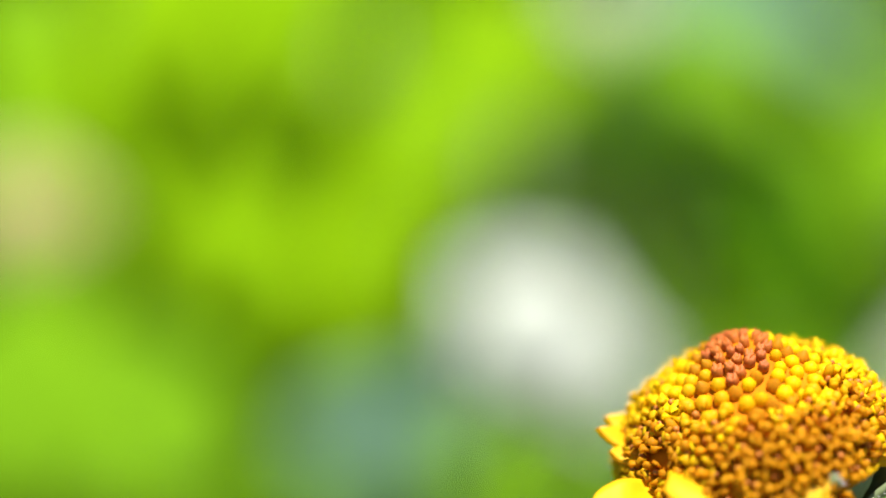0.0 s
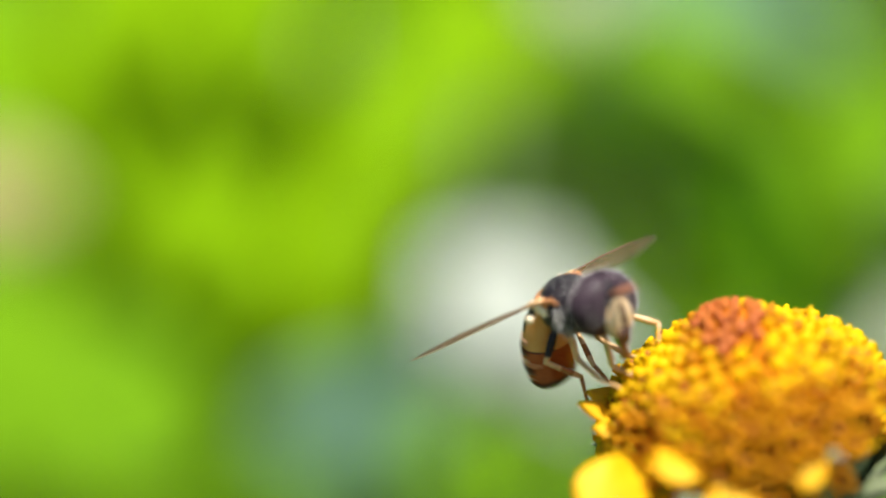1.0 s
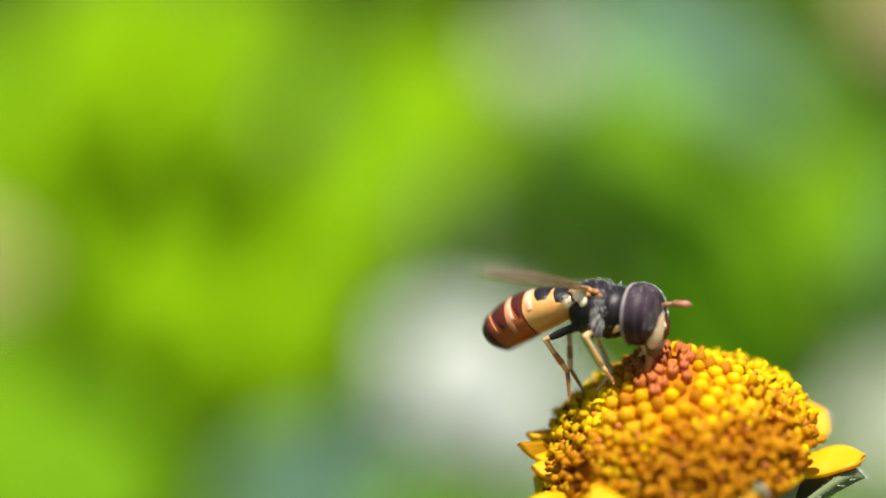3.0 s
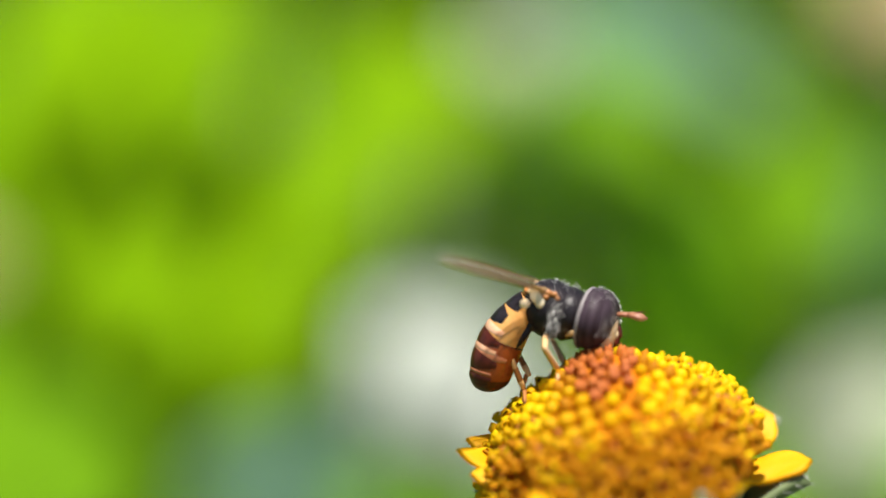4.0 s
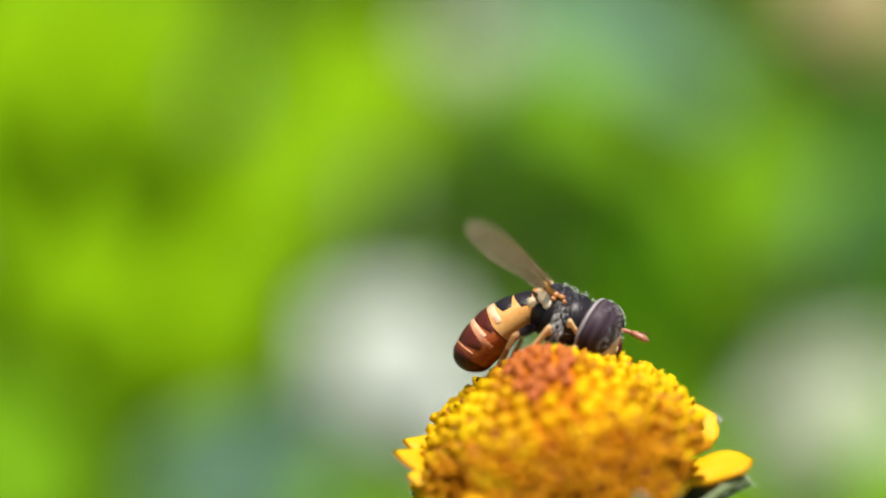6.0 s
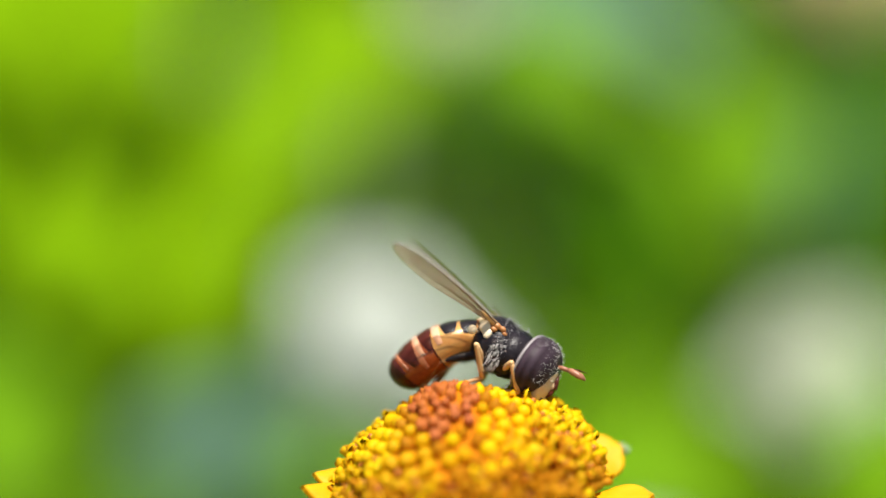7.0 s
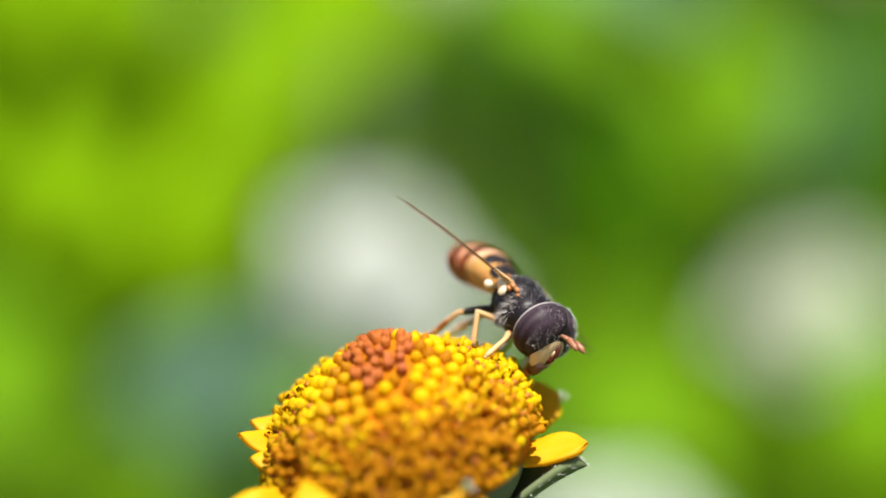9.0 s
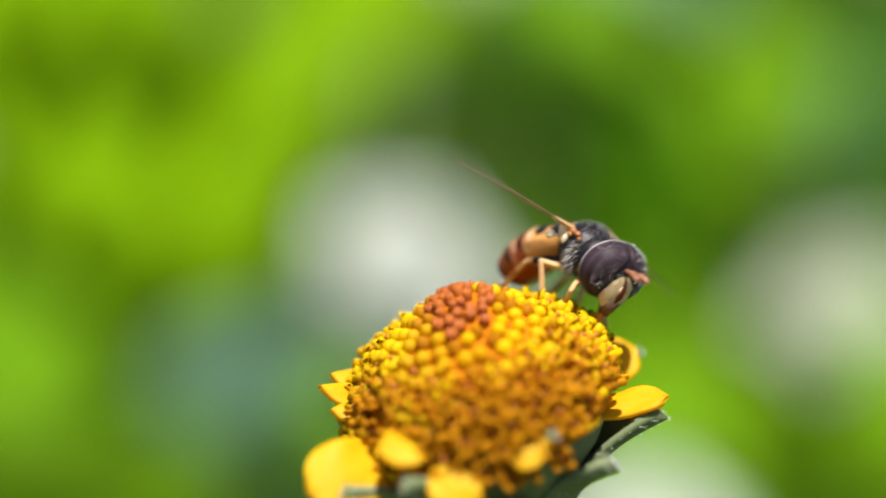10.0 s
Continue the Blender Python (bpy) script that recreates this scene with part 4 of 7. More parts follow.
def motions():
    walk(fly, [
        (0.0, pose(-0.05575, -0.00007, 0.48487, 0.5, 15.7, -30.5)),
        (0.1, pose(-0.03353, -0.00007, 0.47033, 0.5, 15.7, -30.5)),
        (0.2, pose(-0.01964, -0.00007, 0.46123, 0.5, 15.7, -30.5)),
        (0.3, pose(-0.01422, -0.00006, 0.45740, 0.1, 11.3, -33.7)),
        (0.4, pose(-0.01119, -0.00007, 0.45755, 0.5, 15.8, -30.4)),
        (0.5, pose(-0.00872, -0.00051, 0.45581, -2.1, -8.3, -33.5)),
        (0.6, pose(-0.00771, -0.00036, 0.45666, 11.3, -12.4, -36.9)),
        (0.7, pose(-0.00727, -0.00013, 0.45682, 10.9, -11.2, -43.5)),
        (0.8, pose(-0.00729, 0.00031, 0.45581, 4.4, -2.4, -44.5)),
        (0.9, pose(-0.00778, 0.00061, 0.45640, 13.1, -2.9, -39.5)),
        (1.0, pose(-0.00784, 0.00084, 0.45611, 19.3, -6.7, -37.8)),
        (1.1, pose(-0.00819, 0.00093, 0.45602, 20.9, -5.9, -37.4)),
        (1.3, pose(-0.00853, 0.00101, 0.45689, 22.4, -7.7, -39.5)),
        (1.5, pose(-0.00788, 0.00098, 0.45595, 21.3, -1.8, -32.9)),
        (1.7, pose(-0.00800, 0.00077, 0.45577, 22.7, -2.3, -41.7)),
        (1.9, pose(-0.00819, 0.00029, 0.45653, 12.2, -4.7, -43.1)),
        (2.0, pose(-0.00809, 0.00007, 0.45569, 10.5, -3.2, -41.1)),
        (2.1, pose(-0.00756, -0.00008, 0.45598, 11.9, 2.6, -41.9)),
        (2.3, pose(-0.00772, -0.00031, 0.45626, 9.1, -0.4, -34.0)),
        (2.5, pose(-0.00704, -0.00050, 0.45701, 9.2, 8.5, -30.0)),
        (2.7, pose(-0.00535, -0.00070, 0.45757, -1.5, 9.5, -16.8)),
        (2.9, pose(-0.00417, -0.00084, 0.45849, -10.7, 10.6, -14.6)),
        (3.0, pose(-0.00396, -0.00079, 0.45821, -7.4, 8.9, -18.2)),
        (3.1, pose(-0.00376, -0.00079, 0.45884, -7.0, 11.7, -15.5)),
        (3.2, pose(-0.00357, -0.00061, 0.45818, -8.1, 13.8, -6.7)),
        (4.3, pose(-0.00312, 0.00163, 0.45785, -3.0, 14.8, -13.4)),
        (4.5, pose(-0.00316, 0.00202, 0.45759, -6.8, 16.3, -12.3)),
        (4.6, pose(-0.00365, 0.00213, 0.45797, -4.3, 14.7, -12.4)),
        (4.8, pose(-0.00334, 0.00220, 0.45780, -8.6, 17.7, -16.6)),
        (4.9, pose(-0.00323, 0.00212, 0.45740, -4.6, 15.6, -11.3)),
        (5.0, pose(-0.00306, 0.00203, 0.45748, -8.1, 16.6, -11.5)),
        (5.2, pose(-0.00290, 0.00196, 0.45771, -6.9, 11.1, -17.6)),
        (6.3, pose(0.00087, 0.00289, 0.45698, -11.4, 27.6, -16.6)),
        (6.5, pose(0.00092, 0.00297, 0.45668, -13.4, 30.5, -16.2)),
        (6.9, pose(0.00097, 0.00248, 0.45743, -17.4, 25.0, -22.2)),
        (7.0, pose(0.00162, 0.00228, 0.45756, -17.5, 27.0, -25.4)),
        (7.2, pose(0.00246, 0.00163, 0.45846, -16.5, 29.2, -24.3)),
        (7.4, pose(0.00088, 0.00092, 0.45884, -15.4, 21.9, -21.2)),
        (7.5, pose(0.00085, 0.00065, 0.45801, -15.0, 22.3, -20.9)),
        (7.7, pose(0.00182, 0.00037, 0.45717, -15.1, 25.5, -22.4)),
        (8.0, pose(0.00093, 0.00024, 0.45821, -17.1, 21.4, -23.6)),
        (8.5, pose(0.00372, 0.00190, 0.45782, -16.1, 23.7, -46.9)),
        (8.8, pose(0.00536, 0.00217, 0.45728, -20.1, 32.3, -44.1)),
        (9.0, pose(0.00548, 0.00224, 0.45697, -19.7, 34.8, -49.3)),
        (9.2, pose(0.00637, 0.00244, 0.45762, -19.8, 33.8, -52.6)),
        (9.5, pose(0.00514, 0.00257, 0.45708, -14.6, 32.6, -63.3)),
        (9.7, pose(0.00407, 0.00242, 0.45652, -15.1, 28.1, -59.2)),
        (10.0, pose(0.00490, 0.00192, 0.45746, -13.5, 22.6, -55.2)),
    ])
    walk(head, [
        (0.0, pose(0.00001, 0.00011, 0.00011, 0.4, 4.8, -4.9)),
        (0.1, pose(0.00001, 0.00011, 0.00011, 0.4, 4.8, -4.9)),
        (0.2, pose(0.00001, 0.00011, 0.00011, 0.4, 4.8, -4.8)),
        (0.3, pose(0.00001, 0.00009, 0.00010, 0.3, 4.4, -4.1)),
        (0.4, pose(0.00001, 0.00010, 0.00011, 0.4, 4.8, -4.8)),
        (0.5, pose(0.00001, 0.00006, 0.00010, 0.3, 4.7, -3.0)),
        (0.6, pose(0.00003, 0.00022, -0.00016, -6.8, -7.3, -10.3)),
        (0.7, pose(0.00004, 0.00009, -0.00029, -4.3, -13.5, -4.3)),
        (0.8, pose(0.00005, 0.00003, -0.00035, -2.0, -16.2, -1.6)),
        (0.9, pose(0.00005, 0.00020, -0.00029, -3.7, -13.3, -9.6)),
        (1.0, pose(0.00009, 0.00041, -0.00023, -5.4, -10.7, -19.6)),
        (1.1, pose(0.00011, 0.00046, -0.00022, -5.0, -10.1, -21.8)),
        (1.3, pose(0.00012, 0.00048, -0.00022, -2.8, -10.2, -23.0)),
        (1.5, pose(0.00011, 0.00046, -0.00022, -1.3, -10.0, -21.9)),
        (1.7, pose(0.00008, 0.00040, -0.00018, -2.2, -8.5, -18.9)),
        (1.9, pose(0.00003, 0.00024, -0.00016, -3.4, -7.3, -11.2)),
        (2.0, pose(0.00002, 0.00018, -0.00015, -3.6, -7.0, -8.5)),
        (2.1, pose(0.00002, 0.00018, -0.00016, -3.7, -7.4, -8.4)),
        (2.3, pose(0.00004, 0.00015, -0.00030, -3.4, -13.7, -7.0)),
        (2.5, pose(0.00006, 0.00015, -0.00036, -2.6, -16.9, -7.4)),
        (2.7, pose(0.00003, 0.00012, -0.00026, -0.8, -11.8, -5.5)),
        (2.9, pose(0.00002, 0.00013, -0.00016, 1.4, -7.4, -6.1)),
        (3.0, pose(0.00002, 0.00017, -0.00016, 1.9, -7.3, -8.0)),
        (3.1, pose(0.00002, 0.00018, -0.00011, 1.9, -5.0, -8.3)),
        (3.2, pose(0.00002, 0.00020, -0.00014, 1.8, -6.4, -9.3)),
        (4.3, pose(0.00002, 0.00022, -0.00003, -0.3, -1.3, -10.3)),
        (4.5, pose(0.00002, 0.00023, -0.00007, -0.4, -3.1, -10.7)),
        (4.6, pose(0.00002, 0.00023, -0.00004, 0.3, -1.8, -10.8)),
        (4.8, pose(0.00004, 0.00021, -0.00021, 2.2, -9.6, -10.0)),
        (4.9, pose(0.00002, 0.00020, -0.00012, 1.2, -5.6, -9.2)),
        (5.0, pose(0.00003, 0.00020, -0.00016, 0.1, -7.2, -9.3)),
        (5.2, pose(0.00001, 0.00013, -0.00009, -0.4, -4.3, -5.8)),
        (6.3, pose(0.00001, 0.00016, 0.00008, -1.9, 3.7, -7.5)),
        (6.5, pose(0.00001, 0.00016, 0.00003, -1.9, 1.5, -7.6)),
        (6.9, pose(0.00001, 0.00013, -0.00007, -1.3, -3.1, -5.8)),
        (7.0, pose(0.00001, 0.00014, -0.00005, -1.2, -2.3, -6.2)),
        (7.2, pose(0.00001, 0.00014, -0.00002, -1.6, -0.9, -6.3)),
        (7.4, pose(0.00002, 0.00021, 0.00001, -1.8, 0.7, -9.8)),
        (7.5, pose(0.00003, 0.00025, 0.00005, -1.8, 2.4, -11.4)),
        (7.7, pose(0.00002, 0.00019, -0.00006, -0.8, -2.6, -8.7)),
        (8.0, pose(0.00003, 0.00020, -0.00018, 1.7, -8.2, -9.4)),
        (8.5, pose(0.00000, -0.00004, -0.00008, -0.1, -3.9, 1.8)),
        (8.8, pose(0.00002, 0.00016, -0.00012, -1.0, -5.4, -7.5)),
        (9.0, pose(0.00004, 0.00027, -0.00014, -1.2, -6.7, -12.6)),
        (9.2, pose(0.00003, 0.00021, -0.00019, -1.2, -8.7, -9.7)),
        (9.5, pose(0.00003, 0.00016, -0.00022, -0.7, -10.1, -7.4)),
        (9.7, pose(0.00002, 0.00013, -0.00020, -1.0, -9.4, -6.0)),
        (10.0, pose(0.00004, 0.00030, -0.00009, -0.8, -4.2, -13.9)),
    ])
    walk(abdomen, [
        (0.0, pose(-0.00100, 0.00000, -0.00005, 0.1, 7.7, -11.1)),
        (0.1, pose(-0.00100, 0.00000, -0.00005, 0.1, 7.7, -11.1)),
        (0.2, pose(-0.00100, 0.00000, -0.00005, 0.1, 7.7, -11.1)),
        (0.3, pose(-0.00100, 0.00000, -0.00005, 0.1, 8.1, -15.0)),
        (0.4, pose(-0.00100, 0.00000, -0.00005, 0.1, 7.7, -11.1)),
        (0.5, pose(-0.00100, 0.00000, -0.00005, 0.1, 7.7, -23.7)),
        (0.6, pose(-0.00100, 0.00000, -0.00005, 0.0, -76.8, -11.8)),
        (0.7, pose(-0.00100, 0.00000, -0.00005, 0.1, -21.1, -23.7)),
        (0.8, pose(-0.00100, 0.00000, -0.00005, -0.1, -6.7, -16.4)),
        (0.9, pose(-0.00100, 0.00000, -0.00005, 0.1, -79.3, -13.5)),
        (1.0, pose(-0.00100, 0.00000, -0.00005, 0.1, -56.4, -12.8)),
        (1.1, pose(-0.00100, 0.00000, -0.00005, 0.1, -1.1, -14.7)),
        (1.3, pose(-0.00100, 0.00000, -0.00005, 0.1, -61.2, -13.9)),
        (1.5, pose(-0.00100, 0.00000, -0.00005, 0.0, -46.1, -15.3)),
        (1.7, pose(-0.00100, 0.00000, -0.00005, 0.2, -60.9, -21.2)),
        (1.9, pose(-0.00100, 0.00000, -0.00005, 0.0, -6.0, -21.4)),
        (2.0, pose(-0.00100, 0.00000, -0.00005, 0.0, -4.4, -22.2)),
        (2.1, pose(-0.00100, 0.00000, -0.00005, 0.1, -70.7, -20.1)),
        (2.3, pose(-0.00100, 0.00000, -0.00005, 0.0, -77.5, -9.7)),
        (2.5, pose(-0.00100, 0.00000, -0.00005, 0.0, -51.7, -2.6)),
        (2.7, pose(-0.00100, 0.00000, -0.00005, -0.0, -76.1, -5.5)),
        (2.9, pose(-0.00100, 0.00000, -0.00005, -0.0, -58.9, -8.6)),
        (3.0, pose(-0.00100, 0.00000, -0.00005, -0.0, -16.1, -10.0)),
        (3.1, pose(-0.00100, 0.00000, -0.00005, -0.1, 0.4, -4.9)),
        (3.2, pose(-0.00100, 0.00000, -0.00005, -0.0, -58.4, -9.3)),
        (4.3, pose(-0.00100, 0.00000, -0.00005, 0.0, -61.9, 3.8)),
        (4.5, pose(-0.00100, 0.00000, -0.00005, -0.0, -63.2, 4.8)),
        (4.6, pose(-0.00100, 0.00000, -0.00005, -0.0, -37.2, 3.4)),
        (4.8, pose(-0.00100, 0.00000, -0.00005, 0.0, 0.6, -3.1)),
        (4.9, pose(-0.00100, 0.00000, -0.00005, 0.0, -32.7, -2.9)),
        (5.0, pose(-0.00100, 0.00000, -0.00005, 0.0, -61.8, -3.0)),
        (5.2, pose(-0.00100, 0.00000, -0.00005, 0.0, -49.8, -2.7)),
        (6.3, pose(-0.00100, 0.00000, -0.00005, 0.0, -45.7, -2.6)),
        (6.5, pose(-0.00100, 0.00000, -0.00005, 0.0, -53.8, -2.9)),
        (6.9, pose(-0.00100, 0.00000, -0.00005, -0.0, -25.9, 2.8)),
        (7.0, pose(-0.00100, 0.00000, -0.00005, -0.0, -42.8, 2.6)),
        (7.2, pose(-0.00100, 0.00000, -0.00005, 0.0, -53.2, 1.9)),
        (7.4, pose(-0.00100, 0.00000, -0.00005, 0.0, -3.1, 0.4)),
        (7.5, pose(-0.00100, 0.00000, -0.00005, -0.0, -30.2, 2.5)),
        (7.7, pose(-0.00100, 0.00000, -0.00005, 0.0, -51.7, 0.7)),
        (8.0, pose(-0.00100, 0.00000, -0.00005, -0.0, -44.6, 2.8)),
        (8.5, pose(-0.00100, 0.00000, -0.00005, -0.0, -49.6, -8.7)),
        (8.8, pose(-0.00100, 0.00000, -0.00005, 0.0, -48.5, -20.2)),
        (9.0, pose(-0.00100, 0.00000, -0.00005, 0.1, -4.1, -26.4)),
        (9.2, pose(-0.00100, 0.00000, -0.00005, 0.0, -51.2, -22.7)),
        (9.5, pose(-0.00100, 0.00000, -0.00005, 0.1, -54.5, -16.6)),
        (9.7, pose(-0.00100, 0.00000, -0.00005, 0.1, -15.6, -13.0)),
        (10.0, pose(-0.00100, 0.00000, -0.00005, 0.0, -38.1, -3.2)),
    ])
    walk(wing_r, [
        (0.0, pose(-0.00042, -0.00116, 0.00066, -109.8, 74.2, 110.4)),
        (0.0333, pose(-0.00042, -0.00116, 0.00066, 46.7, 34.7, -96.6)),
        (0.0667, pose(-0.00042, -0.00116, 0.00066, 53.0, -25.0, -96.0)),
        (0.1, pose(-0.00042, -0.00116, 0.00066, 46.7, 34.7, -96.6)),
        (0.1333, pose(-0.00042, -0.00116, 0.00066, -81.4, 82.7, 138.4)),
        (0.1667, pose(-0.00042, -0.00116, 0.00066, 46.7, 34.7, -96.6)),
        (0.2, pose(-0.00042, -0.00116, 0.00066, 53.0, -25.0, -96.0)),
        (0.2333, pose(-0.00042, -0.00116, 0.00066, 46.7, 34.7, -96.6)),
        (0.2667, pose(-0.00042, -0.00116, 0.00066, -81.4, 82.7, 138.4)),
        (0.3, pose(-0.00042, -0.00116, 0.00066, 47.9, 24.7, -96.0)),
        (0.3333, pose(-0.00042, -0.00116, 0.00066, 53.0, -25.0, -96.0)),
        (0.3667, pose(-0.00042, -0.00116, 0.00066, 46.7, 34.7, -96.6)),
        (0.4, pose(-0.00042, -0.00116, 0.00066, 3.8, 82.5, -136.9)),
        (0.4333, pose(-0.00042, -0.00116, 0.00066, -114.8, 69.4, 105.7)),
        (0.4667, pose(-0.00042, -0.00116, 0.00066, 31.1, 73.9, -110.1)),
        (0.5, pose(-0.00042, -0.00116, 0.00066, 46.7, 34.7, -96.6)),
        (0.5333, pose(-0.00042, -0.00116, 0.00066, 39.2, 13.3, -85.3)),
        (0.5667, pose(-0.00042, -0.00116, 0.00066, 27.9, -6.2, -71.5)),
        (0.6, pose(-0.00042, -0.00116, 0.00066, 11.2, -21.8, -52.9)),
        (0.7, pose(-0.00042, -0.00116, 0.00066, 10.8, -20.2, -47.1)),
        (0.8, pose(-0.00042, -0.00116, 0.00066, 24.4, -20.6, -50.3)),
        (0.9, pose(-0.00042, -0.00116, 0.00066, 18.6, -26.5, -55.2)),
        (1.0, pose(-0.00042, -0.00116, 0.00066, 13.7, -28.8, -68.1)),
        (1.1, pose(-0.00042, -0.00116, 0.00066, 15.6, -31.3, -68.2)),
        (1.3, pose(-0.00042, -0.00116, 0.00066, 14.8, -31.4, -83.8)),
        (1.5, pose(-0.00042, -0.00116, 0.00066, 8.5, -43.2, -57.9)),
        (1.7, pose(-0.00042, -0.00116, 0.00066, 12.2, -38.4, -59.7)),
        (1.9, pose(-0.00042, -0.00116, 0.00066, 15.4, -24.3, -69.4)),
        (2.0, pose(-0.00042, -0.00116, 0.00066, 13.6, -27.0, -59.0)),
        (2.1, pose(-0.00042, -0.00116, 0.00066, 17.5, -32.1, -53.8)),
        (2.3, pose(-0.00042, -0.00116, 0.00066, 23.7, -26.9, -70.4)),
        (2.5, pose(-0.00042, -0.00116, 0.00066, 29.5, -31.3, -74.1)),
        (2.7, pose(-0.00042, -0.00116, 0.00066, 7.1, -32.7, -43.8)),
        (2.9, pose(-0.00042, -0.00116, 0.00066, 4.2, -23.2, -34.3)),
        (3.0, pose(-0.00042, -0.00116, 0.00066, -4.8, -21.0, -26.9)),
        (3.1, pose(-0.00042, -0.00116, 0.00066, -3.7, -22.7, -30.1)),
        (3.2, pose(-0.00042, -0.00116, 0.00066, -2.6, -21.6, -41.5)),
        (4.3, pose(-0.00042, -0.00116, 0.00066, -9.5, -17.6, -30.3)),
        (4.5, pose(-0.00042, -0.00116, 0.00066, -6.1, -16.8, -32.6)),
        (4.6, pose(-0.00042, -0.00116, 0.00066, -7.8, -18.3, -30.9)),
        (4.8, pose(-0.00042, -0.00116, 0.00066, -5.7, -16.6, -30.3)),
        (4.9, pose(-0.00042, -0.00116, 0.00066, -8.5, -17.1, -33.9)),
        (5.0, pose(-0.00042, -0.00116, 0.00066, -4.8, -16.1, -35.2)),
        (5.2, pose(-0.00042, -0.00116, 0.00066, -8.0, -15.8, -25.9)),
        (6.3, pose(-0.00042, -0.00116, 0.00066, -20.5, -30.0, -24.1)),
        (6.5, pose(-0.00042, -0.00116, 0.00066, -19.8, -30.9, -26.4)),
        (6.9, pose(-0.00042, -0.00116, 0.00066, -13.3, -24.1, -38.3)),
        (7.0, pose(-0.00042, -0.00116, 0.00066, -11.2, -23.5, -36.5)),
        (7.2, pose(-0.00042, -0.00116, 0.00066, -12.7, -22.3, -38.4)),
        (7.4, pose(-0.00042, -0.00116, 0.00066, -16.3, -18.3, -37.6)),
        (7.5, pose(-0.00042, -0.00116, 0.00066, -17.1, -19.7, -39.3)),
        (7.7, pose(-0.00042, -0.00116, 0.00066, -12.6, -22.4, -38.7)),
        (8.0, pose(-0.00042, -0.00116, 0.00066, -11.2, -19.9, -37.1)),
        (8.5, pose(-0.00042, -0.00116, 0.00066, -10.7, -17.3, -30.7)),
        (8.8, pose(-0.00042, -0.00116, 0.00066, -2.9, -16.4, -42.6)),
        (9.0, pose(-0.00042, -0.00116, 0.00066, 1.8, -21.6, -58.1)),
        (9.2, pose(-0.00042, -0.00116, 0.00066, 7.0, -22.7, -67.1)),
        (9.5, pose(-0.00042, -0.00116, 0.00066, 4.4, -41.5, -50.6)),
        (9.7, pose(-0.00042, -0.00116, 0.00066, 1.2, -34.4, -55.4)),
        (10.0, pose(-0.00042, -0.00116, 0.00066, -5.2, -20.1, -46.5)),
    ])
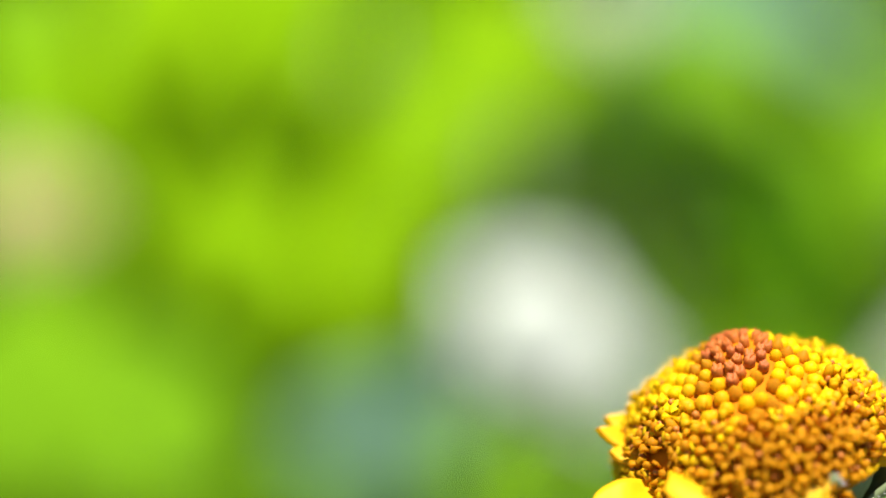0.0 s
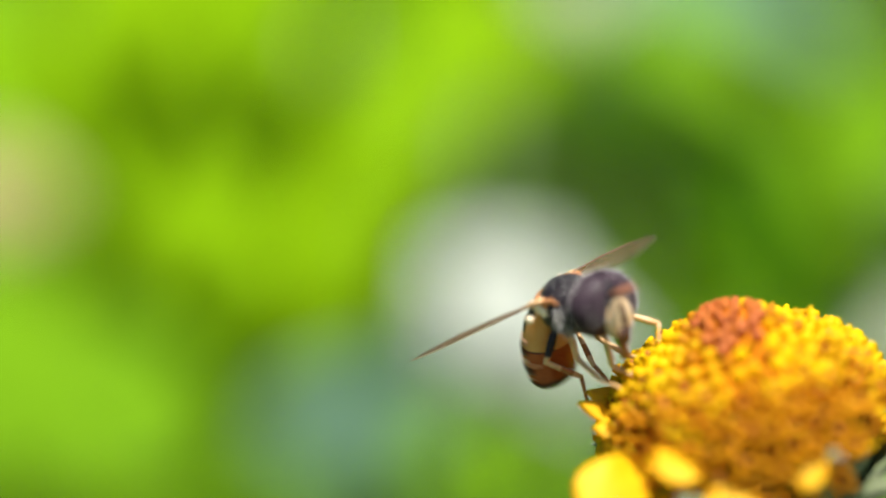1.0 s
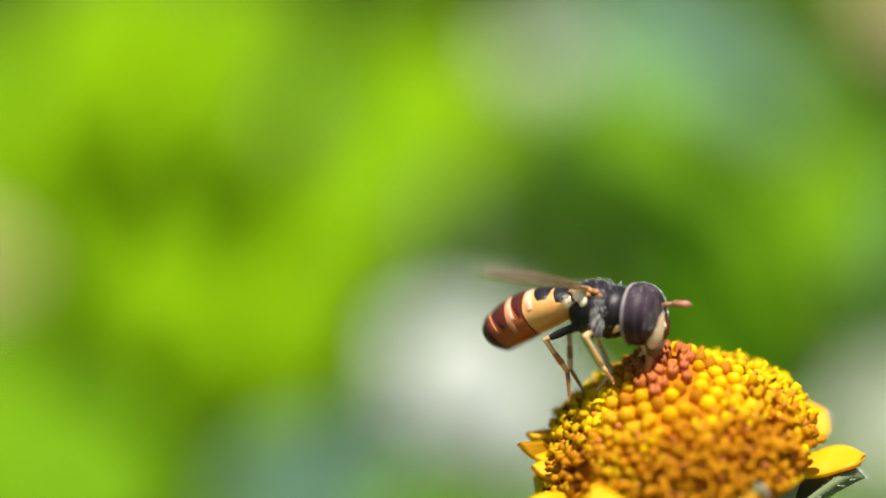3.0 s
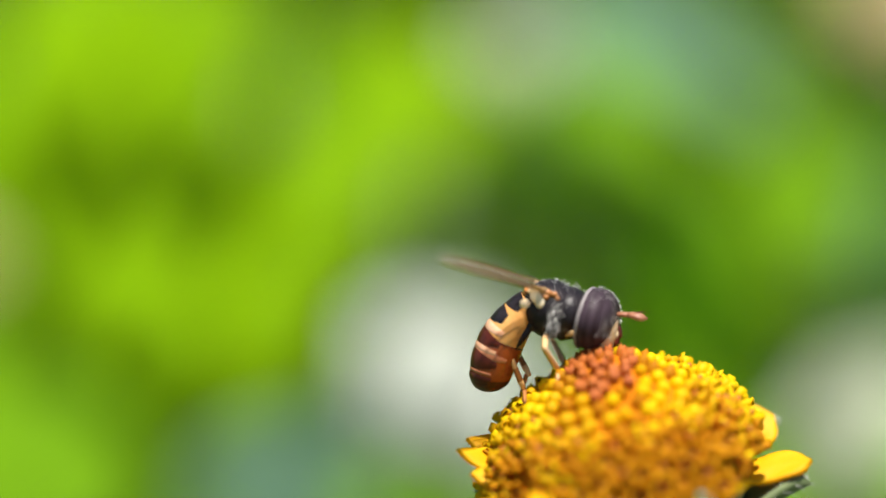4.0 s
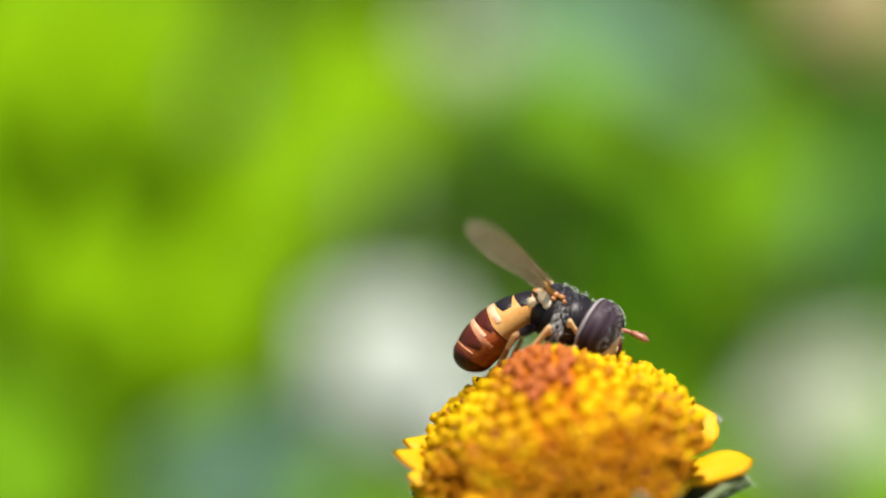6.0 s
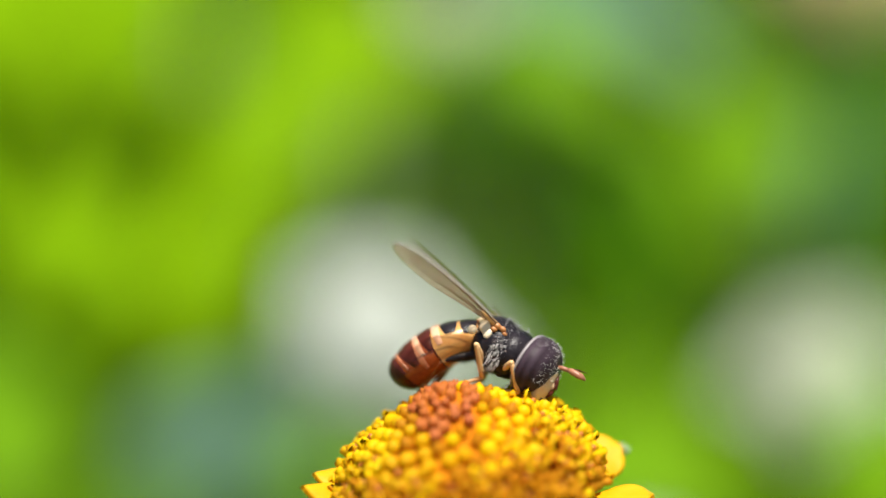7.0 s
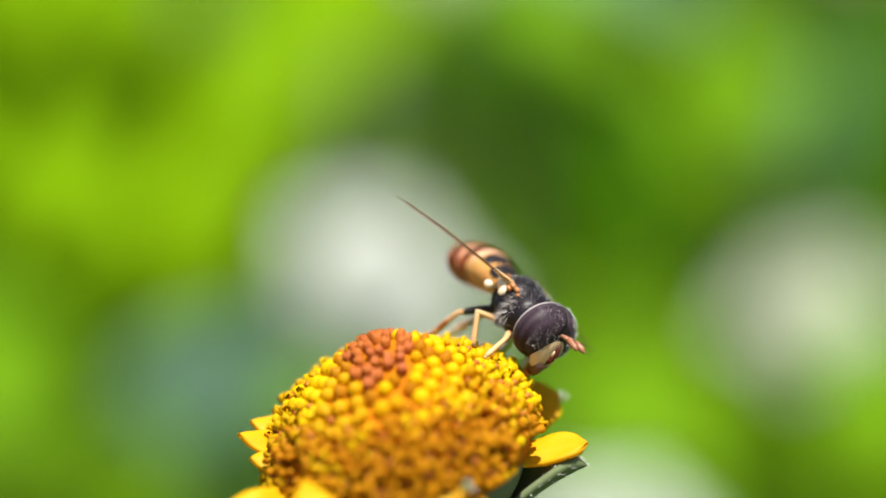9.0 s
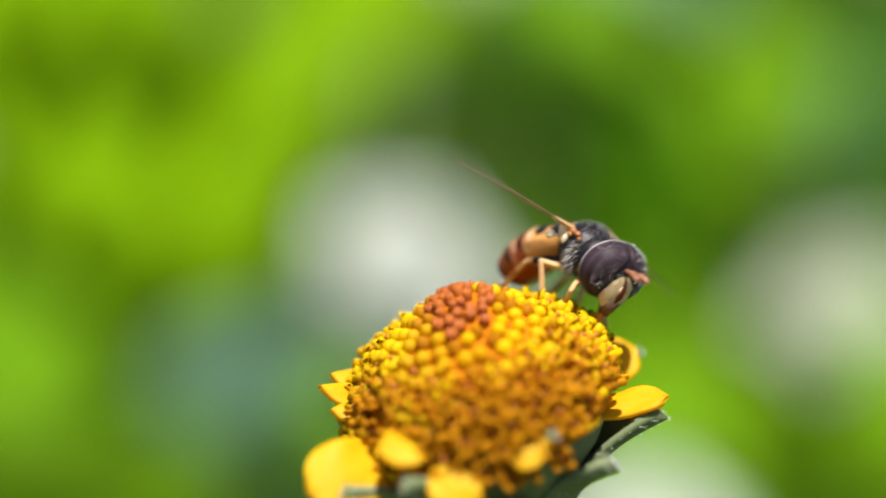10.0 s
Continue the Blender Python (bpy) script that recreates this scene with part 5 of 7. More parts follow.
    walk(wing_l, [
        (0.0, pose(-0.00042, 0.00116, 0.00066, -39.2, -7.5, 34.7)),
        (0.0333, pose(-0.00042, 0.00116, 0.00066, 31.5, -35.1, 5.0)),
        (0.0667, pose(-0.00042, 0.00116, 0.00066, 98.6, -20.4, -29.6)),
        (0.1, pose(-0.00042, 0.00116, 0.00066, 31.5, -35.1, 5.0)),
        (0.1333, pose(-0.00042, 0.00116, 0.00066, -30.8, -13.1, 33.2)),
        (0.1667, pose(-0.00042, 0.00116, 0.00066, 31.5, -35.1, 5.0)),
        (0.2, pose(-0.00042, 0.00116, 0.00066, 98.6, -20.4, -29.6)),
        (0.2333, pose(-0.00042, 0.00116, 0.00066, 31.5, -35.1, 5.0)),
        (0.2667, pose(-0.00042, 0.00116, 0.00066, -30.8, -13.1, 33.2)),
        (0.3, pose(-0.00042, 0.00116, 0.00066, 43.8, -35.4, -2.1)),
        (0.3333, pose(-0.00042, 0.00116, 0.00066, 98.6, -20.4, -29.6)),
        (0.3667, pose(-0.00042, 0.00116, 0.00066, 31.5, -35.1, 5.0)),
        (0.4, pose(-0.00042, 0.00116, 0.00066, -22.0, -18.4, 30.8)),
        (0.4333, pose(-0.00042, 0.00116, 0.00066, -43.3, -4.6, 35.2)),
        (0.4667, pose(-0.00042, 0.00116, 0.00066, -12.6, -23.3, 27.5)),
        (0.5, pose(-0.00042, 0.00116, 0.00066, 31.5, -35.1, 5.0)),
        (0.5333, pose(-0.00042, 0.00116, 0.00066, 20.5, -34.1, -1.3)),
        (0.5667, pose(-0.00042, 0.00116, 0.00066, 9.5, -34.1, -7.7)),
        (0.6, pose(-0.00042, 0.00116, 0.00066, -1.5, -35.1, -14.1)),
        (0.7, pose(-0.00042, 0.00116, 0.00066, 0.9, -35.1, -0.7)),
        (0.8, pose(-0.00042, 0.00116, 0.00066, 10.8, -36.3, -5.5)),
        (0.9, pose(-0.00042, 0.00116, 0.00066, -8.2, -40.8, 3.7)),
        (1.0, pose(-0.00042, 0.00116, 0.00066, -16.7, -46.1, 5.4)),
        (1.1, pose(-0.00042, 0.00116, 0.00066, -18.6, -43.7, 7.8)),
        (1.3, pose(-0.00042, 0.00116, 0.00066, -15.8, -40.7, 8.2)),
        (1.5, pose(-0.00042, 0.00116, 0.00066, -12.8, -40.6, -2.8)),
        (1.7, pose(-0.00042, 0.00116, 0.00066, -12.6, -34.4, 2.7)),
        (1.9, pose(-0.00042, 0.00116, 0.00066, 1.4, -35.6, -5.1)),
        (2.0, pose(-0.00042, 0.00116, 0.00066, 5.6, -35.1, -8.1)),
        (2.1, pose(-0.00042, 0.00116, 0.00066, 1.7, -36.7, 0.1)),
        (2.3, pose(-0.00042, 0.00116, 0.00066, -7.5, -42.4, 3.8)),
        (2.5, pose(-0.00042, 0.00116, 0.00066, -15.4, -47.6, 10.1)),
        (2.7, pose(-0.00042, 0.00116, 0.00066, -10.5, -29.4, 30.8)),
        (2.9, pose(-0.00042, 0.00116, 0.00066, -3.3, -1.2, 51.3)),
        (3.0, pose(-0.00042, 0.00116, 0.00066, -1.6, 4.3, 55.7)),
        (3.1, pose(-0.00042, 0.00116, 0.00066, -2.4, 4.1, 51.9)),
        (3.2, pose(-0.00042, 0.00116, 0.00066, 1.2, 4.4, 42.6)),
        (4.3, pose(-0.00042, 0.00116, 0.00066, -5.8, 0.8, 48.1)),
        (4.5, pose(-0.00042, 0.00116, 0.00066, -2.9, 0.5, 46.3)),
        (4.6, pose(-0.00042, 0.00116, 0.00066, -5.6, 0.9, 47.7)),
        (4.8, pose(-0.00042, 0.00116, 0.00066, -1.5, 2.6, 54.3)),
        (4.9, pose(-0.00042, 0.00116, 0.00066, -3.5, 2.2, 47.3)),
        (5.0, pose(-0.00042, 0.00116, 0.00066, -0.6, 2.3, 47.3)),
        (5.2, pose(-0.00042, 0.00116, 0.00066, -1.6, 3.4, 55.5)),
        (6.3, pose(-0.00042, 0.00116, 0.00066, 20.6, 20.1, 52.1)),
        (6.5, pose(-0.00042, 0.00116, 0.00066, 23.0, 20.8, 54.7)),
        (6.9, pose(-0.00042, 0.00116, 0.00066, 13.8, 12.7, 76.6)),
        (7.0, pose(-0.00042, 0.00116, 0.00066, 8.6, 11.8, 76.1)),
        (7.2, pose(-0.00042, 0.00116, 0.00066, 9.2, 9.9, 72.4)),
        (7.4, pose(-0.00042, 0.00116, 0.00066, 13.8, 8.0, 73.4)),
        (7.5, pose(-0.00042, 0.00116, 0.00066, 13.0, 7.7, 73.6)),
        (7.7, pose(-0.00042, 0.00116, 0.00066, 6.2, 8.9, 70.2)),
        (8.0, pose(-0.00042, 0.00116, 0.00066, 8.6, 10.4, 79.1)),
        (8.5, pose(-0.00042, 0.00116, 0.00066, -14.5, 17.0, 88.3)),
        (8.8, pose(-0.00042, 0.00116, 0.00066, -17.2, 0.6, 19.5)),
        (9.0, pose(-0.00042, 0.00116, 0.00066, -17.6, -8.3, -17.8)),
        (9.2, pose(-0.00042, 0.00116, 0.00066, -20.0, -5.1, -12.5)),
        (9.5, pose(-0.00042, 0.00116, 0.00066, -22.6, 0.7, -2.7)),
        (9.7, pose(-0.00042, 0.00116, 0.00066, -22.5, -0.5, -4.8)),
        (10.0, pose(-0.00042, 0.00116, 0.00066, -22.2, -3.7, -10.9)),
    ])
    thigh, shank, foot, (d0, d1, d2) = LEGS["front_right"]
    walk(thigh, [
        (0.0, limb((0.00, 0.00, 0.00), (1.06, -0.30, -0.60), d0)),
        (0.4, limb((0.00, 0.00, 0.00), (1.06, -0.30, -0.60), d0)),
        (0.433, limb((0.00, 0.00, 0.00), (1.03, -0.25, -0.66), d0)),
        (0.467, limb((0.00, 0.00, 0.00), (1.01, -0.19, -0.72), d0)),
        (0.5, limb((0.00, 0.00, 0.00), (0.98, -0.13, -0.78), d0)),
        (0.6, limb((0.00, 0.00, 0.00), (0.82, -0.19, -0.92), d0)),
        (0.8, limb((0.00, 0.00, 0.00), (0.90, -0.24, -0.83), d0)),
        (0.9, limb((0.00, 0.00, 0.00), (1.09, -0.26, -0.56), d0)),
        (1.0, limb((0.00, 0.00, 0.00), (1.20, -0.26, -0.24), d0)),
        (1.25, limb((0.00, 0.00, 0.00), (1.08, -0.28, -0.55), d0)),
        (1.5, limb((0.00, 0.00, 0.00), (0.89, -0.28, -0.83), d0)),
        (1.75, limb((0.00, 0.00, 0.00), (0.88, -0.52, -0.71), d0)),
        (2.0, limb((0.00, 0.00, 0.00), (0.83, -0.74, -0.56), d0)),
        (2.5, limb((0.00, 0.00, 0.00), (0.97, -0.72, -0.32), d0)),
        (3.0, limb((0.00, 0.00, 0.00), (0.78, -0.80, 0.56), d0)),
        (3.2, limb((0.00, 0.00, 0.00), (1.01, -0.67, 0.32), d0)),
        (4.3, limb((0.00, 0.00, 0.00), (0.63, -0.91, 0.59), d0)),
        (4.5, limb((0.00, 0.00, 0.00), (0.55, -0.86, 0.72), d0)),
        (4.8, limb((0.00, 0.00, 0.00), (0.51, -0.72, 0.89), d0)),
        (5.0, limb((0.00, 0.00, 0.00), (0.50, -0.84, 0.78), d0)),
        (5.2, limb((0.00, 0.00, 0.00), (0.50, -0.84, 0.78), d0)),
        (6.3, limb((0.00, 0.00, 0.00), (-0.09, -0.87, 0.89), d0)),
        (6.5, limb((0.00, 0.00, 0.00), (0.52, -0.73, 0.87), d0)),
        (6.75, limb((0.00, 0.00, 0.00), (0.47, -0.86, 0.77), d0)),
        (7.0, limb((0.00, 0.00, 0.00), (0.41, -0.98, 0.66), d0)),
        (7.5, limb((0.00, 0.00, 0.00), (0.41, -1.04, 0.56), d0)),
        (8.0, limb((0.00, 0.00, 0.00), (0.42, -1.12, 0.38), d0)),
        (8.5, limb((0.00, 0.00, 0.00), (0.49, -1.07, 0.42), d0)),
        (9.0, limb((0.00, 0.00, 0.00), (0.61, -1.09, -0.06), d0)),
        (9.167, limb((0.00, 0.00, 0.00), (0.56, -1.12, -0.08), d0)),
        (9.333, limb((0.00, 0.00, 0.00), (0.50, -1.14, -0.11), d0)),
        (9.5, limb((0.00, 0.00, 0.00), (0.44, -1.16, -0.14), d0)),
        (10.0, limb((0.00, 0.00, 0.00), (0.62, -0.98, -0.46), d0)),
    ])
    walk(shank, [
        (0.0, limb((1.06, -0.30, -0.60), (0.13, -0.09, -1.69), d1)),
        (0.4, limb((1.06, -0.30, -0.60), (0.13, -0.09, -1.69), d1)),
        (0.433, limb((1.03, -0.25, -0.66), (0.72, -0.06, -2.06), d1)),
        (0.467, limb((1.01, -0.19, -0.72), (1.62, -0.09, -2.03), d1)),
        (0.5, limb((0.98, -0.13, -0.78), (2.13, -0.13, -1.69), d1)),
        (0.6, limb((0.82, -0.19, -0.92), (1.69, 0.01, -2.08), d1)),
        (0.8, limb((0.90, -0.24, -0.83), (2.13, 0.43, -1.22), d1)),
        (0.9, limb((1.09, -0.26, -0.56), (1.87, 0.11, -1.72), d1)),
        (1.0, limb((1.20, -0.26, -0.24), (1.21, -0.36, -1.69), d1)),
        (1.25, limb((1.08, -0.28, -0.55), (1.39, -0.01, -1.95), d1)),
        (1.5, limb((0.89, -0.28, -0.83), (1.46, 0.32, -2.02), d1)),
        (1.75, limb((0.88, -0.52, -0.71), (1.64, 0.33, -1.60), d1)),
        (2.0, limb((0.83, -0.74, -0.56), (1.72, 0.28, -1.08), d1)),
        (2.5, limb((0.97, -0.72, -0.32), (2.20, -0.24, -0.96), d1)),
        (3.0, limb((0.78, -0.80, 0.56), (1.49, 0.30, -0.06), d1)),
        (3.2, limb((1.01, -0.67, 0.32), (1.71, 0.27, -0.54), d1)),
        (4.3, limb((0.63, -0.91, 0.59), (1.45, -0.07, -0.26), d1)),
        (4.5, limb((0.55, -0.86, 0.72), (1.37, 0.08, -0.00), d1)),
        (4.8, limb((0.51, -0.72, 0.89), (1.30, 0.36, 0.33), d1)),
        (5.0, limb((0.50, -0.84, 0.78), (1.32, 0.13, 0.09), d1)),
        (5.2, limb((0.50, -0.84, 0.78), (1.32, 0.15, 0.10), d1)),
        (6.3, limb((-0.09, -0.87, 0.89), (0.95, -0.23, 0.12), d1)),
        (6.5, limb((0.52, -0.73, 0.87), (1.16, 0.44, 0.31), d1)),
        (6.75, limb((0.47, -0.86, 0.77), (1.24, 0.05, -0.04), d1)),
        (7.0, limb((0.41, -0.98, 0.66), (1.26, -0.38, -0.35), d1)),
        (7.5, limb((0.41, -1.04, 0.56), (1.46, -0.49, -0.28), d1)),
        (8.0, limb((0.42, -1.12, 0.38), (0.99, 0.06, -0.26), d1)),
        (8.5, limb((0.49, -1.07, 0.42), (1.38, -0.93, -0.73), d1)),
        (9.0, limb((0.61, -1.09, -0.06), (0.92, -2.15, -0.99), d1)),
        (9.167, limb((0.56, -1.12, -0.08), (0.91, -1.67, -1.38), d1)),
        (9.333, limb((0.50, -1.14, -0.11), (0.81, -0.90, -1.51), d1)),
        (9.5, limb((0.44, -1.16, -0.14), (0.66, -0.34, -1.31), d1)),
        (10.0, limb((0.62, -0.98, -0.46), (0.13, -0.31, -1.65), d1)),
    ])
    walk(foot, [
        (0.0, limb((0.13, -0.09, -1.69), (-0.69, -0.17, -1.49), d2)),
        (0.4, limb((0.13, -0.09, -1.69), (-0.69, -0.17, -1.49), d2)),
        (0.433, limb((0.72, -0.06, -2.06), (-0.10, 0.17, -2.16), d2)),
        (0.467, limb((1.62, -0.09, -2.03), (1.56, 0.52, -2.61), d2)),
        (0.5, limb((2.13, -0.13, -1.69), (2.49, 0.39, -2.25), d2)),
        (0.6, limb((1.69, 0.01, -2.08), (2.03, 0.17, -2.84), d2)),
        (0.8, limb((2.13, 0.43, -1.22), (2.28, 0.13, -2.00), d2)),
        (0.9, limb((1.87, 0.11, -1.72), (2.37, 0.02, -2.41), d2)),
        (1.0, limb((1.21, -0.36, -1.69), (1.93, -0.20, -2.12), d2)),
        (1.25, limb((1.39, -0.01, -1.95), (2.06, -0.44, -2.24), d2)),
        (1.5, limb((1.46, 0.32, -2.02), (1.75, -0.47, -2.03), d2)),
        (1.75, limb((1.64, 0.33, -1.60), (1.87, -0.09, -2.31), d2)),
        (2.0, limb((1.72, 0.28, -1.08), (1.68, 0.61, -1.86), d2)),
        (2.5, limb((2.20, -0.24, -0.96), (2.62, 0.10, -1.63), d2)),
        (3.0, limb((1.49, 0.30, -0.06), (1.89, 0.41, -0.80), d2)),
        (3.2, limb((1.71, 0.27, -0.54), (1.87, -0.37, -1.08), d2)),
        (4.3, limb((1.45, -0.07, -0.26), (1.39, -0.91, -0.32), d2)),
        (4.5, limb((1.37, 0.08, -0.00), (1.35, -0.75, -0.16), d2)),
        (4.8, limb((1.30, 0.36, 0.33), (1.73, -0.07, -0.27), d2)),
        (5.0, limb((1.32, 0.13, 0.09), (1.37, -0.71, 0.03), d2)),
        (5.2, limb((1.32, 0.15, 0.10), (1.41, -0.62, -0.24), d2)),
        (6.3, limb((0.95, -0.23, 0.12), (0.39, -0.85, -0.02), d2)),
        (6.5, limb((1.16, 0.44, 0.31), (0.68, -0.26, 0.28), d2)),
        (6.75, limb((1.24, 0.05, -0.04), (0.45, -0.13, -0.28), d2)),
        (7.0, limb((1.26, -0.38, -0.35), (0.60, 0.05, -0.67), d2)),
        (7.5, limb((1.46, -0.49, -0.28), (1.01, 0.05, -0.75), d2)),
        (8.0, limb((0.99, 0.06, -0.26), (0.65, 0.05, -1.03), d2)),
        (8.5, limb((1.38, -0.93, -0.73), (0.91, -0.80, -1.44), d2)),
        (9.0, limb((0.92, -2.15, -0.99), (0.68, -1.41, -1.33), d2)),
        (9.167, limb((0.91, -1.67, -1.38), (0.53, -1.04, -1.80), d2)),
        (9.333, limb((0.81, -0.90, -1.51), (0.73, -1.73, -1.38), d2)),
        (9.5, limb((0.66, -0.34, -1.31), (0.73, -1.16, -1.08), d2)),
        (10.0, limb((0.13, -0.31, -1.65), (0.54, -1.04, -1.50), d2)),
    ])
    thigh, shank, foot, (d0, d1, d2) = LEGS["mid_right"]
    walk(thigh, [
        (0.0, limb((0.00, 0.00, 0.00), (0.64, -1.03, -0.60), d0)),
        (0.4, limb((0.00, 0.00, 0.00), (0.64, -1.03, -0.60), d0)),
        (0.45, limb((0.00, 0.00, 0.00), (0.45, -1.10, -0.64), d0)),
        (0.5, limb((0.00, 0.00, 0.00), (0.25, -1.15, -0.67), d0)),
        (0.6, limb((0.00, 0.00, 0.00), (0.37, -0.29, -1.31), d0)),
        (0.7, limb((0.00, 0.00, 0.00), (0.51, -0.16, -1.28), d0)),
        (0.8, limb((0.00, 0.00, 0.00), (0.63, -0.03, -1.21), d0)),
        (1.0, limb((0.00, 0.00, 0.00), (0.09, -0.14, -1.34), d0)),
        (1.5, limb((0.00, 0.00, 0.00), (0.38, -0.16, -1.29), d0)),
        (2.0, limb((0.00, 0.00, 0.00), (0.07, -0.12, -1.34), d0)),
        (2.5, limb((0.00, 0.00, 0.00), (0.33, -0.61, -1.16), d0)),
        (3.0, limb((0.00, 0.00, 0.00), (-0.05, -1.34, -0.14), d0)),
        (3.2, limb((0.00, 0.00, 0.00), (0.26, -1.19, -0.59), d0)),
        (4.3, limb((0.00, 0.00, 0.00), (0.08, -1.30, -0.34), d0)),
        (4.5, limb((0.00, 0.00, 0.00), (-0.20, -1.33, -0.05), d0)),
        (4.8, limb((0.00, 0.00, 0.00), (-0.26, -1.31, 0.18), d0)),
        (5.0, limb((0.00, 0.00, 0.00), (-0.27, -1.32, 0.08), d0)),
        (5.2, limb((0.00, 0.00, 0.00), (-0.27, -1.32, 0.08), d0)),
        (5.75, limb((0.00, 0.00, 0.00), (-0.11, -1.30, 0.33), d0)),
        (6.3, limb((0.00, 0.00, 0.00), (0.06, -1.23, 0.57), d0)),
        (6.4, limb((0.00, 0.00, 0.00), (-0.19, -1.17, 0.65), d0)),
        (6.5, limb((0.00, 0.00, 0.00), (-0.42, -1.07, 0.70), d0)),
        (7.0, limb((0.00, 0.00, 0.00), (-0.65, -1.00, 0.63), d0)),
        (7.5, limb((0.00, 0.00, 0.00), (-0.51, -1.02, 0.73), d0)),
        (8.0, limb((0.00, 0.00, 0.00), (-0.47, -1.20, 0.39), d0)),
        (8.5, limb((0.00, 0.00, 0.00), (-0.18, -1.27, 0.41), d0)),
        (9.0, limb((0.00, 0.00, 0.00), (-0.52, -1.24, -0.07), d0)),
        (9.5, limb((0.00, 0.00, 0.00), (-0.57, -1.22, 0.10), d0)),
        (10.0, limb((0.00, 0.00, 0.00), (-0.89, -1.00, -0.17), d0)),
    ])
    walk(shank, [
        (0.0, limb((0.64, -1.03, -0.60), (-0.65, -0.47, -1.57), d1)),
        (0.4, limb((0.64, -1.03, -0.60), (-0.65, -0.47, -1.57), d1)),
        (0.45, limb((0.45, -1.10, -0.64), (0.32, -0.29, -2.13), d1)),
        (0.5, limb((0.25, -1.15, -0.67), (1.35, -0.56, -1.82), d1)),
        (0.6, limb((0.37, -0.29, -1.31), (1.27, -0.33, -2.77), d1)),
        (0.7, limb((0.51, -0.16, -1.28), (1.81, 0.01, -2.38), d1)),
        (0.8, limb((0.63, -0.03, -1.21), (2.18, 0.32, -1.80), d1)),
        (1.0, limb((0.09, -0.14, -1.34), (1.53, -0.89, -1.85), d1)),
        (1.5, limb((0.38, -0.16, -1.29), (2.05, -0.47, -1.24), d1)),
        (2.0, limb((0.07, -0.12, -1.34), (1.74, -0.18, -1.65), d1)),
        (2.5, limb((0.33, -0.61, -1.16), (1.85, -0.30, -1.88), d1)),
        (3.0, limb((-0.05, -1.34, -0.14), (0.80, -0.50, -1.36), d1)),
        (3.2, limb((0.26, -1.19, -0.59), (1.12, 0.03, -1.41), d1)),
        (4.3, limb((0.08, -1.30, -0.34), (0.91, -0.30, -1.43), d1)),
        (4.5, limb((-0.20, -1.33, -0.05), (1.01, -0.94, -1.17), d1)),
        (4.8, limb((-0.26, -1.31, 0.18), (0.90, -0.55, -0.80), d1)),
        (5.0, limb((-0.27, -1.32, 0.08), (0.80, -0.59, -1.01), d1)),
        (5.2, limb((-0.27, -1.32, 0.08), (0.80, -0.61, -1.03), d1)),
        (5.75, limb((-0.11, -1.30, 0.33), (0.06, -0.61, -1.21), d1)),
        (6.3, limb((0.06, -1.23, 0.57), (-0.74, -0.79, -0.87), d1)),
        (6.4, limb((-0.19, -1.17, 0.65), (-0.28, -0.11, -0.68), d1)),
        (6.5, limb((-0.42, -1.07, 0.70), (0.22, 0.29, -0.09), d1)),
        (7.0, limb((-0.65, -1.00, 0.63), (0.16, -0.09, -0.55), d1)),
        (7.5, limb((-0.51, -1.02, 0.73), (0.53, -0.22, -0.36), d1)),
        (8.0, limb((-0.47, -1.20, 0.39), (0.10, 0.13, -0.48), d1)),
        (8.5, limb((-0.18, -1.27, 0.41), (0.67, -1.04, -1.04), d1)),
        (9.0, limb((-0.52, -1.24, -0.07), (0.54, -1.26, -1.41), d1)),
        (9.5, limb((-0.57, -1.22, 0.10), (0.20, -0.48, -1.22), d1)),
        (10.0, limb((-0.89, -1.00, -0.17), (0.04, -0.82, -1.59), d1)),
    ])
